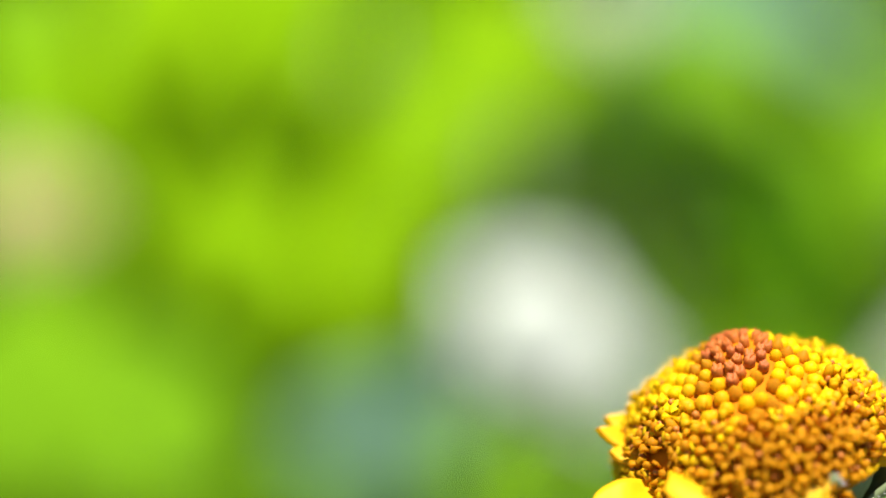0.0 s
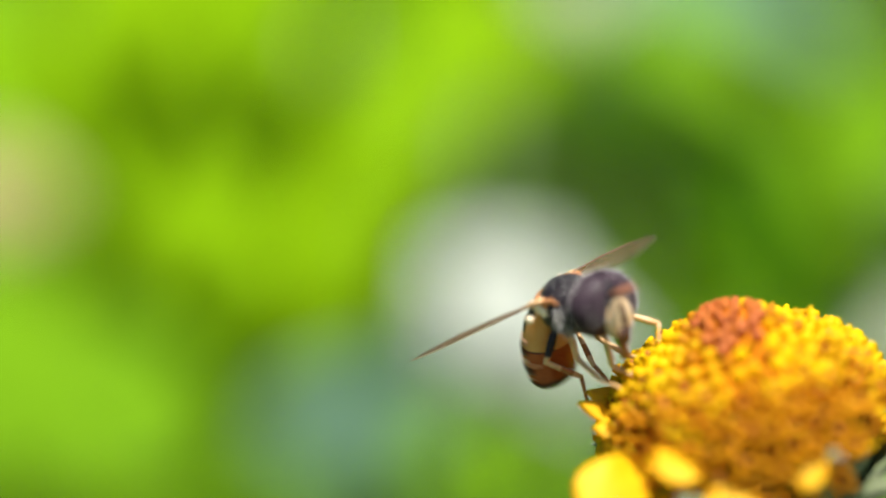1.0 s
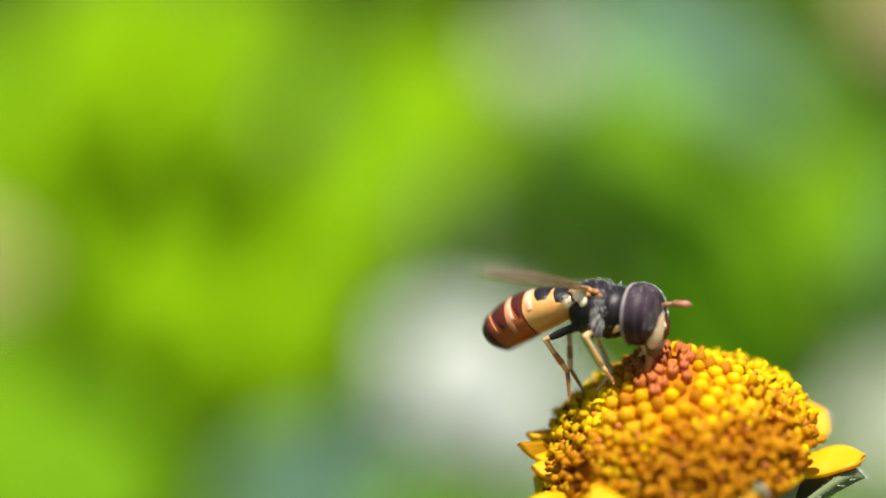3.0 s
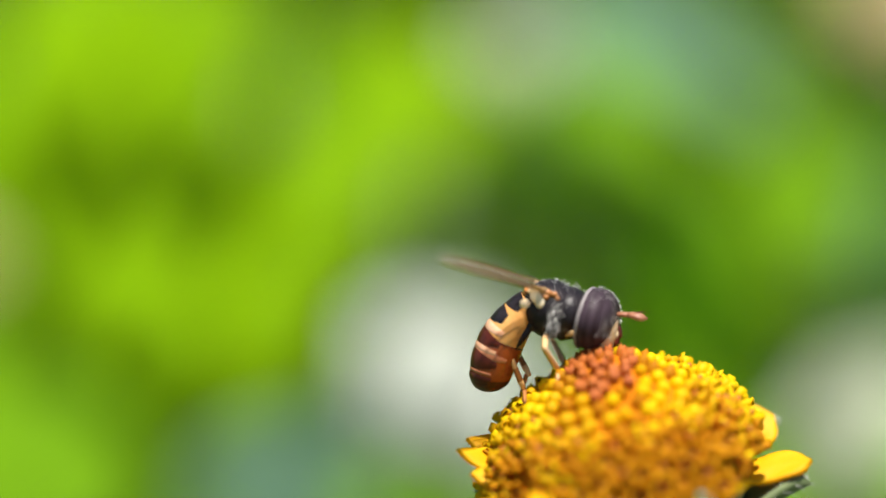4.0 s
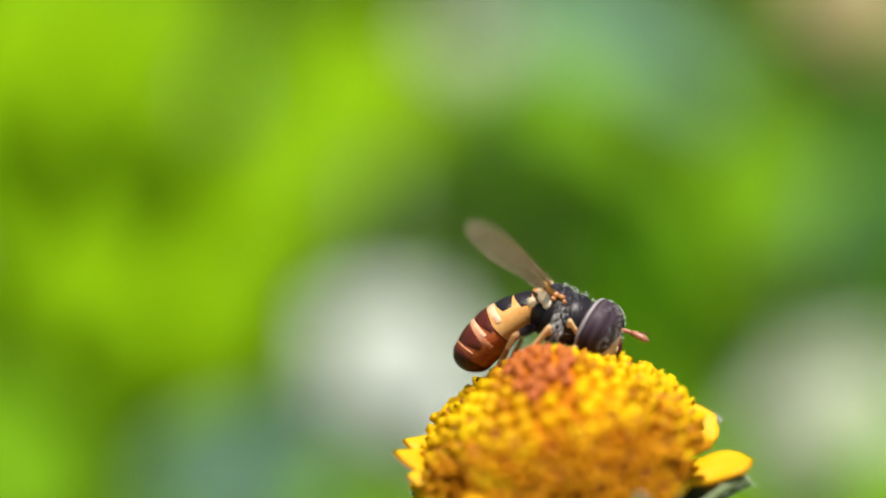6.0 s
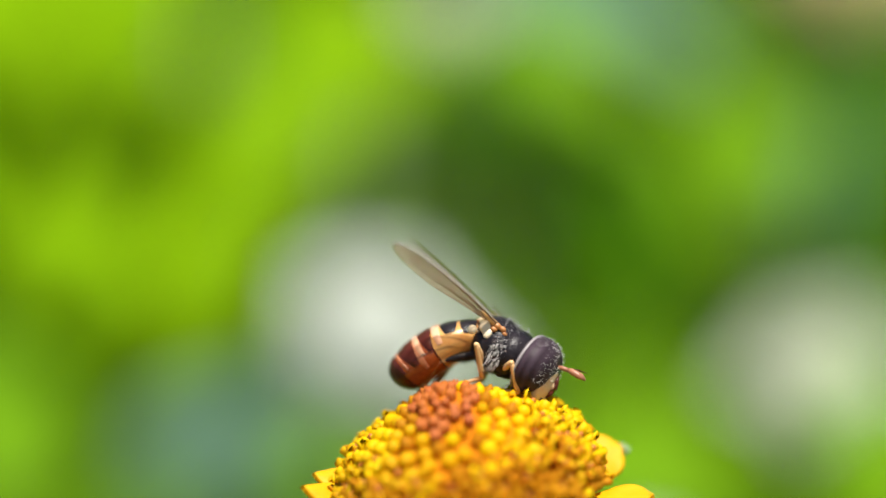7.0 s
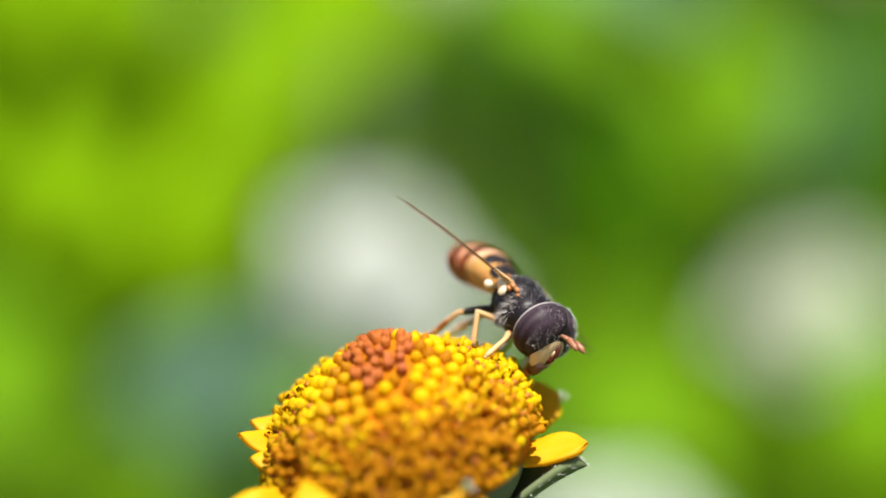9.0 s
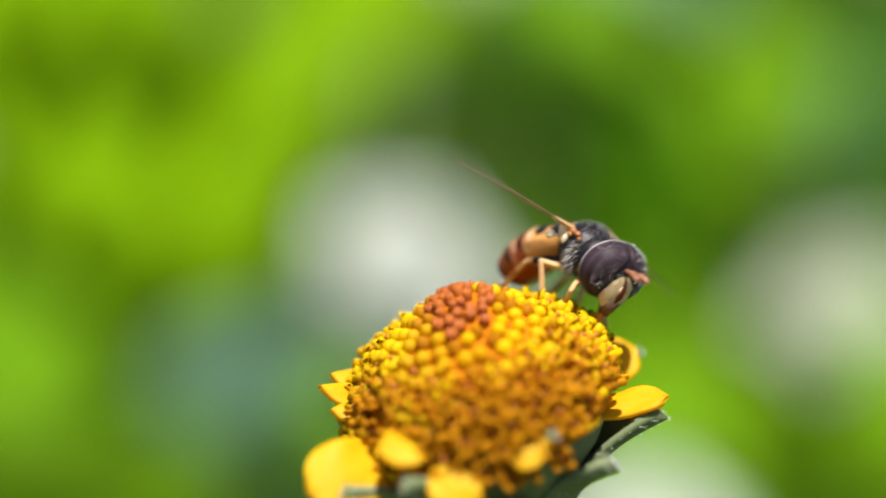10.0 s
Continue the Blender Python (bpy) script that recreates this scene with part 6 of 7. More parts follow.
    walk(foot, [
        (0.0, limb((-0.65, -0.47, -1.57), (-1.64, -0.44, -1.67), d2)),
        (0.4, limb((-0.65, -0.47, -1.57), (-1.64, -0.44, -1.67), d2)),
        (0.45, limb((0.32, -0.29, -2.13), (-0.07, -0.08, -3.03), d2)),
        (0.5, limb((1.35, -0.56, -1.82), (1.96, -0.38, -2.59), d2)),
        (0.6, limb((1.27, -0.33, -2.77), (2.13, -0.02, -3.16), d2)),
        (0.7, limb((1.81, 0.01, -2.38), (2.42, -0.08, -3.17), d2)),
        (0.8, limb((2.18, 0.32, -1.80), (2.29, -0.13, -2.69), d2)),
        (1.0, limb((1.53, -0.89, -1.85), (2.29, -0.63, -2.43), d2)),
        (1.5, limb((2.05, -0.47, -1.24), (2.08, -0.11, -2.18), d2)),
        (2.0, limb((1.74, -0.18, -1.65), (1.90, 0.41, -2.45), d2)),
        (2.5, limb((1.85, -0.30, -1.88), (1.96, 0.40, -2.58), d2)),
        (3.0, limb((0.80, -0.50, -1.36), (1.35, 0.08, -1.99), d2)),
        (3.2, limb((1.12, 0.03, -1.41), (1.41, -0.31, -2.30), d2)),
        (4.3, limb((0.91, -0.30, -1.43), (0.97, -1.26, -1.68), d2)),
        (4.5, limb((1.01, -0.94, -1.17), (0.84, -1.63, -1.87), d2)),
        (4.8, limb((0.90, -0.55, -0.80), (1.38, -0.94, -1.58), d2)),
        (5.0, limb((0.80, -0.59, -1.01), (0.85, -1.44, -1.53), d2)),
        (5.2, limb((0.80, -0.61, -1.03), (0.84, -1.40, -1.65), d2)),
        (5.75, limb((0.06, -0.61, -1.21), (-0.12, -1.47, -1.70), d2)),
        (6.3, limb((-0.74, -0.79, -0.87), (-1.11, -1.66, -1.20), d2)),
        (6.4, limb((-0.28, -0.11, -0.68), (-0.75, -0.91, -1.03), d2)),
        (6.5, limb((0.22, 0.29, -0.09), (-0.35, -0.45, -0.45), d2)),
        (7.0, limb((0.16, -0.09, -0.55), (-0.46, -0.25, -1.31), d2)),
        (7.5, limb((0.53, -0.22, -0.36), (-0.25, 0.06, -0.92), d2)),
        (8.0, limb((0.10, 0.13, -0.48), (-0.56, 0.15, -1.23), d2)),
        (8.5, limb((0.67, -1.04, -1.04), (-0.08, -0.90, -1.68), d2)),
        (9.0, limb((0.54, -1.26, -1.41), (-0.32, -1.40, -1.89), d2)),
        (9.5, limb((0.20, -0.48, -1.22), (-0.22, -0.51, -2.12), d2)),
        (10.0, limb((0.04, -0.82, -1.59), (-0.59, -0.21, -2.07), d2)),
    ])
    thigh, shank, foot, (d0, d1, d2) = LEGS["hind_right"]
    walk(thigh, [
        (0.0, limb((0.00, 0.00, 0.00), (-1.00, -1.07, -0.65), d0)),
        (0.4, limb((0.00, 0.00, 0.00), (-1.00, -1.07, -0.65), d0)),
        (0.45, limb((0.00, 0.00, 0.00), (-0.90, -0.59, -1.19), d0)),
        (0.5, limb((0.00, 0.00, 0.00), (-0.61, 0.02, -1.47), d0)),
        (0.6, limb((0.00, 0.00, 0.00), (-0.92, -0.01, -1.31), d0)),
        (0.8, limb((0.00, 0.00, 0.00), (-0.25, -0.68, -1.43), d0)),
        (1.0, limb((0.00, 0.00, 0.00), (-0.40, -0.88, -1.28), d0)),
        (1.5, limb((0.00, 0.00, 0.00), (-0.60, -1.04, -1.09), d0)),
        (2.0, limb((0.00, 0.00, 0.00), (-0.91, -0.22, -1.29), d0)),
        (2.5, limb((0.00, 0.00, 0.00), (-0.15, -0.56, -1.53), d0)),
        (3.0, limb((0.00, 0.00, 0.00), (-1.29, -0.08, -0.93), d0)),
        (3.2, limb((0.00, 0.00, 0.00), (-0.61, -0.23, -1.46), d0)),
        (4.3, limb((0.00, 0.00, 0.00), (-0.61, -0.23, -1.46), d0)),
        (4.5, limb((0.00, 0.00, 0.00), (-0.54, -1.18, -0.93), d0)),
        (4.8, limb((0.00, 0.00, 0.00), (-0.84, -0.97, -0.96), d0)),
        (5.0, limb((0.00, 0.00, 0.00), (-0.61, -1.24, -0.81), d0)),
        (5.2, limb((0.00, 0.00, 0.00), (-0.61, -1.24, -0.81), d0)),
        (6.3, limb((0.00, 0.00, 0.00), (-0.57, -1.34, -0.65), d0)),
        (6.5, limb((0.00, 0.00, 0.00), (-0.96, -1.10, -0.66), d0)),
        (7.0, limb((0.00, 0.00, 0.00), (-1.16, -0.35, -1.09), d0)),
        (7.5, limb((0.00, 0.00, 0.00), (-1.39, -0.33, -0.76), d0)),
        (8.0, limb((0.00, 0.00, 0.00), (-1.24, -0.36, -0.95), d0)),
        (8.5, limb((0.00, 0.00, 0.00), (-1.17, -0.28, -1.05), d0)),
        (9.0, limb((0.00, 0.00, 0.00), (-0.79, -0.82, -1.16), d0)),
        (9.5, limb((0.00, 0.00, 0.00), (-0.68, -1.21, -0.83), d0)),
        (10.0, limb((0.00, 0.00, 0.00), (-0.93, -1.10, -0.77), d0)),
    ])
    walk(shank, [
        (0.0, limb((-1.00, -1.07, -0.65), (-1.86, -0.14, -2.01), d1)),
        (0.4, limb((-1.00, -1.07, -0.65), (-1.86, -0.14, -2.01), d1)),
        (0.45, limb((-0.90, -0.59, -1.19), (-0.76, 0.09, -2.91), d1)),
        (0.5, limb((-0.61, 0.02, -1.47), (0.48, 0.21, -2.97), d1)),
        (0.6, limb((-0.92, -0.01, -1.31), (0.17, 0.50, -2.73), d1)),
        (0.8, limb((-0.25, -0.68, -1.43), (1.02, 0.53, -2.03), d1)),
        (1.0, limb((-0.40, -0.88, -1.28), (0.48, 0.11, -2.57), d1)),
        (1.5, limb((-0.60, -1.04, -1.09), (0.68, -0.38, -2.25), d1)),
        (2.0, limb((-0.91, -0.22, -1.29), (0.53, 0.62, -2.11), d1)),
        (2.5, limb((-0.15, -0.56, -1.53), (1.05, -0.10, -2.89), d1)),
        (3.0, limb((-1.29, -0.08, -0.93), (-0.19, 0.72, -2.19), d1)),
        (3.2, limb((-0.61, -0.23, -1.46), (0.37, 0.55, -2.81), d1)),
        (4.3, limb((-0.61, -0.23, -1.46), (0.43, 0.14, -2.94), d1)),
        (4.5, limb((-0.54, -1.18, -0.93), (0.40, -0.23, -2.21), d1)),
        (4.8, limb((-0.84, -0.97, -0.96), (0.43, -0.49, -2.22), d1)),
        (5.0, limb((-0.61, -1.24, -0.81), (0.22, -0.31, -2.18), d1)),
        (5.2, limb((-0.61, -1.24, -0.81), (0.22, -0.31, -2.17), d1)),
        (6.3, limb((-0.57, -1.34, -0.65), (-1.01, -0.51, -2.24), d1)),
        (6.5, limb((-0.96, -1.10, -0.66), (-0.74, 0.27, -1.88), d1)),
        (7.0, limb((-1.16, -0.35, -1.09), (-1.37, 0.51, -2.71), d1)),
        (7.5, limb((-1.39, -0.33, -0.76), (-1.44, 0.83, -2.20), d1)),
        (8.0, limb((-1.24, -0.36, -0.95), (-1.40, 0.90, -2.29), d1)),
        (8.5, limb((-1.17, -0.28, -1.05), (-1.72, 0.15, -2.77), d1)),
        (9.0, limb((-0.79, -0.82, -1.16), (-1.24, -0.49, -2.92), d1)),
        (9.5, limb((-0.68, -1.21, -0.83), (-1.17, -0.79, -2.56), d1)),
        (10.0, limb((-0.93, -1.10, -0.77), (-1.63, -0.89, -2.46), d1)),
    ])
    walk(foot, [
        (0.0, limb((-1.86, -0.14, -2.01), (-3.04, -0.35, -2.00), d2)),
        (0.4, limb((-1.86, -0.14, -2.01), (-3.04, -0.35, -2.00), d2)),
        (0.45, limb((-0.76, 0.09, -2.91), (-1.63, -0.28, -3.65), d2)),
        (0.5, limb((0.48, 0.21, -2.97), (0.32, -0.16, -4.12), d2)),
        (0.6, limb((0.17, 0.50, -2.73), (0.46, 0.28, -3.91), d2)),
        (0.8, limb((1.02, 0.53, -2.03), (1.43, 0.40, -3.16), d2)),
        (1.0, limb((0.48, 0.11, -2.57), (0.75, -0.35, -3.68), d2)),
        (1.5, limb((0.68, -0.38, -2.25), (1.14, -0.82, -3.31), d2)),
        (2.0, limb((0.53, 0.62, -2.11), (0.97, 0.48, -3.24), d2)),
        (2.5, limb((1.05, -0.10, -2.89), (1.46, -0.29, -4.04), d2)),
        (3.0, limb((-0.19, 0.72, -2.19), (0.16, 0.66, -3.35), d2)),
        (3.2, limb((0.37, 0.55, -2.81), (0.95, 0.08, -3.75), d2)),
        (4.3, limb((0.43, 0.14, -2.94), (0.59, -1.00, -3.28), d2)),
        (4.5, limb((0.40, -0.23, -2.21), (0.65, -0.86, -3.20), d2)),
        (4.8, limb((0.43, -0.49, -2.22), (0.71, -0.51, -3.40), d2)),
        (5.0, limb((0.22, -0.31, -2.18), (0.49, -0.71, -3.28), d2)),
        (5.2, limb((0.22, -0.31, -2.17), (0.20, -0.84, -3.25), d2)),
        (6.3, limb((-1.01, -0.51, -2.24), (-1.46, -1.22, -3.11), d2)),
        (6.5, limb((-0.74, 0.27, -1.88), (-1.25, -0.59, -2.54), d2)),
        (7.0, limb((-1.37, 0.51, -2.71), (-1.20, -0.64, -3.01), d2)),
        (7.5, limb((-1.44, 0.83, -2.20), (-1.37, -0.06, -3.01), d2)),
        (8.0, limb((-1.40, 0.90, -2.29), (-1.44, 0.09, -3.17), d2)),
        (8.5, limb((-1.72, 0.15, -2.77), (-1.50, -0.93, -3.25), d2)),
        (9.0, limb((-1.24, -0.49, -2.92), (-1.61, -1.31, -3.71), d2)),
        (9.5, limb((-1.17, -0.79, -2.56), (-0.76, -1.40, -3.51), d2)),
        (10.0, limb((-1.63, -0.89, -2.46), (-2.08, -1.34, -3.48), d2)),
    ])
    thigh, shank, foot, (d0, d1, d2) = LEGS["front_left"]
    walk(thigh, [
        (0.0, limb((0.00, 0.00, 0.00), (1.06, 0.30, -0.60), d0)),
        (0.4, limb((0.00, 0.00, 0.00), (1.06, 0.30, -0.60), d0)),
        (0.45, limb((0.00, 0.00, 0.00), (1.13, 0.48, -0.23), d0)),
        (0.5, limb((0.00, 0.00, 0.00), (1.20, 0.66, 0.13), d0)),
        (0.6, limb((0.00, 0.00, 0.00), (1.17, 0.64, -0.23), d0)),
        (0.7, limb((0.00, 0.00, 0.00), (1.11, 0.77, 0.02), d0)),
        (0.8, limb((0.00, 0.00, 0.00), (0.96, 0.84, 0.27), d0)),
        (1.0, limb((0.00, 0.00, 0.00), (1.13, 0.64, -0.25), d0)),
        (1.5, limb((0.00, 0.00, 0.00), (1.18, 0.53, -0.28), d0)),
        (2.0, limb((0.00, 0.00, 0.00), (1.04, 0.84, 0.07), d0)),
        (2.5, limb((0.00, 0.00, 0.00), (0.92, 0.75, -0.40), d0)),
        (2.75, limb((0.00, 0.00, 0.00), (0.89, 0.87, -0.15), d0)),
        (3.0, limb((0.00, 0.00, 0.00), (0.81, 0.94, 0.11), d0)),
        (3.2, limb((0.00, 0.00, 0.00), (0.96, 0.76, 0.27), d0)),
        (4.3, limb((0.00, 0.00, 0.00), (0.81, 0.85, 0.44), d0)),
        (4.5, limb((0.00, 0.00, 0.00), (0.69, 0.86, 0.59), d0)),
        (4.8, limb((0.00, 0.00, 0.00), (0.58, 0.79, 0.77), d0)),
        (5.0, limb((0.00, 0.00, 0.00), (0.53, 0.79, 0.81), d0)),
        (5.2, limb((0.00, 0.00, 0.00), (0.52, 0.81, 0.79), d0)),
        (5.75, limb((0.00, 0.00, 0.00), (0.37, 0.85, 0.84), d0)),
        (6.3, limb((0.00, 0.00, 0.00), (0.21, 0.87, 0.87), d0)),
        (6.5, limb((0.00, 0.00, 0.00), (0.27, 0.86, 0.87), d0)),
        (7.0, limb((0.00, 0.00, 0.00), (0.39, 0.90, 0.78), d0)),
        (7.5, limb((0.00, 0.00, 0.00), (0.56, 1.01, 0.47), d0)),
        (8.0, limb((0.00, 0.00, 0.00), (0.33, 1.10, 0.48), d0)),
        (8.25, limb((0.00, 0.00, 0.00), (0.45, 1.10, 0.38), d0)),
        (8.5, limb((0.00, 0.00, 0.00), (0.57, 1.08, 0.26), d0)),
        (9.0, limb((0.00, 0.00, 0.00), (0.65, 1.07, -0.06), d0)),
        (9.5, limb((0.00, 0.00, 0.00), (0.72, 0.77, -0.67), d0)),
        (10.0, limb((0.00, 0.00, 0.00), (0.85, 0.25, -0.90), d0)),
    ])
    walk(shank, [
        (0.0, limb((1.06, 0.30, -0.60), (0.13, 0.09, -1.69), d1)),
        (0.4, limb((1.06, 0.30, -0.60), (0.13, 0.09, -1.69), d1)),
        (0.45, limb((1.13, 0.48, -0.23), (1.52, 0.98, -1.54), d1)),
        (0.5, limb((1.20, 0.66, 0.13), (2.51, 1.37, -0.07), d1)),
        (0.6, limb((1.17, 0.64, -0.23), (2.38, 1.12, -0.94), d1)),
        (0.7, limb((1.11, 0.77, 0.02), (2.35, 1.38, -0.50), d1)),
        (0.8, limb((0.96, 0.84, 0.27), (2.19, 1.55, -0.04), d1)),
        (1.0, limb((1.13, 0.64, -0.25), (2.37, 1.07, -0.93), d1)),
        (1.5, limb((1.18, 0.53, -0.28), (2.44, 0.80, -0.99), d1)),
        (2.0, limb((1.04, 0.84, 0.07), (2.24, 1.66, -0.17), d1)),
        (2.5, limb((0.92, 0.75, -0.40), (2.21, 1.34, -0.09), d1)),
        (2.75, limb((0.89, 0.87, -0.15), (2.29, 0.59, -0.35), d1)),
        (3.0, limb((0.81, 0.94, 0.11), (1.65, -0.07, -0.50), d1)),
        (3.2, limb((0.96, 0.76, 0.27), (1.69, -0.34, -0.33), d1)),
        (4.3, limb((0.81, 0.85, 0.44), (1.70, -0.14, -0.13), d1)),
        (4.5, limb((0.69, 0.86, 0.59), (1.63, -0.14, 0.12), d1)),
        (4.8, limb((0.58, 0.79, 0.77), (1.42, -0.20, 0.13), d1)),
        (5.0, limb((0.53, 0.79, 0.81), (1.31, -0.28, 0.23), d1)),
        (5.2, limb((0.52, 0.81, 0.79), (1.32, -0.12, 0.03), d1)),
        (5.75, limb((0.37, 0.85, 0.84), (1.06, -0.05, -0.05), d1)),
        (6.3, limb((0.21, 0.87, 0.87), (0.79, 0.01, -0.14), d1)),
        (6.5, limb((0.27, 0.86, 0.87), (0.91, -0.28, 0.23), d1)),
        (7.0, limb((0.39, 0.90, 0.78), (1.02, 0.07, -0.24), d1)),
        (7.5, limb((0.56, 1.01, 0.47), (1.42, 0.22, -0.39), d1)),
        (8.0, limb((0.33, 1.10, 0.48), (1.10, 0.04, -0.14), d1)),
        (8.25, limb((0.45, 1.10, 0.38), (1.04, 0.14, -0.54), d1)),
        (8.5, limb((0.57, 1.08, 0.26), (0.95, 0.28, -0.88), d1)),
        (9.0, limb((0.65, 1.07, -0.06), (0.81, 0.82, -1.48), d1)),
        (9.5, limb((0.72, 0.77, -0.67), (1.33, 1.04, -1.96), d1)),
        (10.0, limb((0.85, 0.25, -0.90), (1.12, 1.00, -2.11), d1)),
    ])
    walk(foot, [
        (0.0, limb((0.13, 0.09, -1.69), (-0.69, 0.17, -1.49), d2)),
        (0.4, limb((0.13, 0.09, -1.69), (-0.69, 0.17, -1.49), d2)),
        (0.45, limb((1.52, 0.98, -1.54), (0.99, 1.40, -2.04), d2)),
        (0.5, limb((2.51, 1.37, -0.07), (2.78, 1.73, -0.80), d2)),
        (0.6, limb((2.38, 1.12, -0.94), (2.68, 1.46, -1.66), d2)),
        (0.7, limb((2.35, 1.38, -0.50), (2.52, 1.22, -1.32), d2)),
        (0.8, limb((2.19, 1.55, -0.04), (2.17, 0.96, -0.65), d2)),
        (1.0, limb((2.37, 1.07, -0.93), (2.57, 0.44, -1.46), d2)),
        (1.5, limb((2.44, 0.80, -0.99), (1.98, 0.47, -1.63), d2)),
        (2.0, limb((2.24, 1.66, -0.17), (2.16, 1.49, -1.00), d2)),
        (2.5, limb((2.21, 1.34, -0.09), (2.43, 1.24, -0.91), d2)),
        (2.75, limb((2.29, 0.59, -0.35), (2.15, 0.58, -1.19), d2)),
        (3.0, limb((1.65, -0.07, -0.50), (1.17, 0.03, -1.20), d2)),
        (3.2, limb((1.69, -0.34, -0.33), (1.11, -0.07, -0.89), d2)),
        (4.3, limb((1.70, -0.14, -0.13), (1.18, -0.15, -0.80), d2)),
        (4.5, limb((1.63, -0.14, 0.12), (1.25, -0.02, -0.63), d2)),
        (4.8, limb((1.42, -0.20, 0.13), (1.67, 0.12, -0.62), d2)),
        (5.0, limb((1.31, -0.28, 0.23), (1.48, 0.28, -0.38), d2)),
        (5.2, limb((1.32, -0.12, 0.03), (1.39, 0.37, -0.66), d2)),
        (5.75, limb((1.06, -0.05, -0.05), (0.64, 0.20, -0.75), d2)),
        (6.3, limb((0.79, 0.01, -0.14), (0.05, -0.07, -0.56), d2)),
        (6.5, limb((0.91, -0.28, 0.23), (0.21, -0.03, -0.19), d2)),
        (7.0, limb((1.02, 0.07, -0.24), (0.40, 0.13, -0.83), d2)),
        (7.5, limb((1.42, 0.22, -0.39), (0.72, 0.62, -0.68), d2)),
        (8.0, limb((1.10, 0.04, -0.14), (0.87, 0.57, -0.77), d2)),
        (8.25, limb((1.04, 0.14, -0.54), (0.77, 0.23, -1.34), d2)),
        (8.5, limb((0.95, 0.28, -0.88), (0.72, -0.11, -1.61), d2)),
        (9.0, limb((0.81, 0.82, -1.48), (0.74, 0.16, -2.01), d2)),
        (9.5, limb((1.33, 1.04, -1.96), (1.19, 0.39, -2.48), d2)),
        (10.0, limb((1.12, 1.00, -2.11), (0.66, 0.34, -2.38), d2)),
    ])
    thigh, shank, foot, (d0, d1, d2) = LEGS["mid_left"]
    walk(thigh, [
        (0.0, limb((0.00, 0.00, 0.00), (0.64, 1.03, -0.60), d0)),
        (0.4, limb((0.00, 0.00, 0.00), (0.64, 1.03, -0.60), d0)),
        (0.45, limb((0.00, 0.00, 0.00), (0.40, 1.17, -0.53), d0)),
        (0.5, limb((0.00, 0.00, 0.00), (0.14, 1.27, -0.44), d0)),
        (0.6, limb((0.00, 0.00, 0.00), (0.27, 0.96, -0.91), d0)),
        (0.8, limb((0.00, 0.00, 0.00), (0.40, 0.68, -1.10), d0)),
        (1.0, limb((0.00, 0.00, 0.00), (0.14, 0.38, -1.29), d0)),
        (1.5, limb((0.00, 0.00, 0.00), (0.38, 0.15, -1.29), d0)),
        (1.75, limb((0.00, 0.00, 0.00), (0.33, 0.15, -1.30), d0)),
        (2.0, limb((0.00, 0.00, 0.00), (0.28, 0.15, -1.31), d0)),
        (2.5, limb((0.00, 0.00, 0.00), (0.24, 0.39, -1.27), d0)),
        (3.0, limb((0.00, 0.00, 0.00), (0.07, 1.14, -0.72), d0)),
        (3.2, limb((0.00, 0.00, 0.00), (0.19, 1.19, -0.61), d0)),
        (4.3, limb((0.00, 0.00, 0.00), (0.11, 1.27, -0.45), d0)),
        (4.5, limb((0.00, 0.00, 0.00), (-0.07, 1.33, -0.24), d0)),
        (4.8, limb((0.00, 0.00, 0.00), (-0.22, 1.33, 0.03), d0)),
        (5.0, limb((0.00, 0.00, 0.00), (-0.27, 1.32, 0.10), d0)),
        (5.2, limb((0.00, 0.00, 0.00), (-0.27, 1.32, 0.09), d0)),
        (6.3, limb((0.00, 0.00, 0.00), (-0.10, 1.29, 0.40), d0)),
        (6.5, limb((0.00, 0.00, 0.00), (-0.26, 1.17, 0.62), d0)),
        (7.0, limb((0.00, 0.00, 0.00), (-0.51, 1.09, 0.62), d0)),
        (7.5, limb((0.00, 0.00, 0.00), (-0.60, 1.09, 0.54), d0)),
        (8.0, limb((0.00, 0.00, 0.00), (-0.53, 1.13, 0.52), d0)),
        (8.25, limb((0.00, 0.00, 0.00), (-0.44, 1.23, 0.35), d0)),
        (8.5, limb((0.00, 0.00, 0.00), (-0.33, 1.30, 0.17), d0)),
        (9.0, limb((0.00, 0.00, 0.00), (-0.35, 1.29, -0.17), d0)),
        (9.5, limb((0.00, 0.00, 0.00), (-0.36, 1.17, -0.56), d0)),
        (10.0, limb((0.00, 0.00, 0.00), (-0.68, 1.13, -0.29), d0)),
    ])
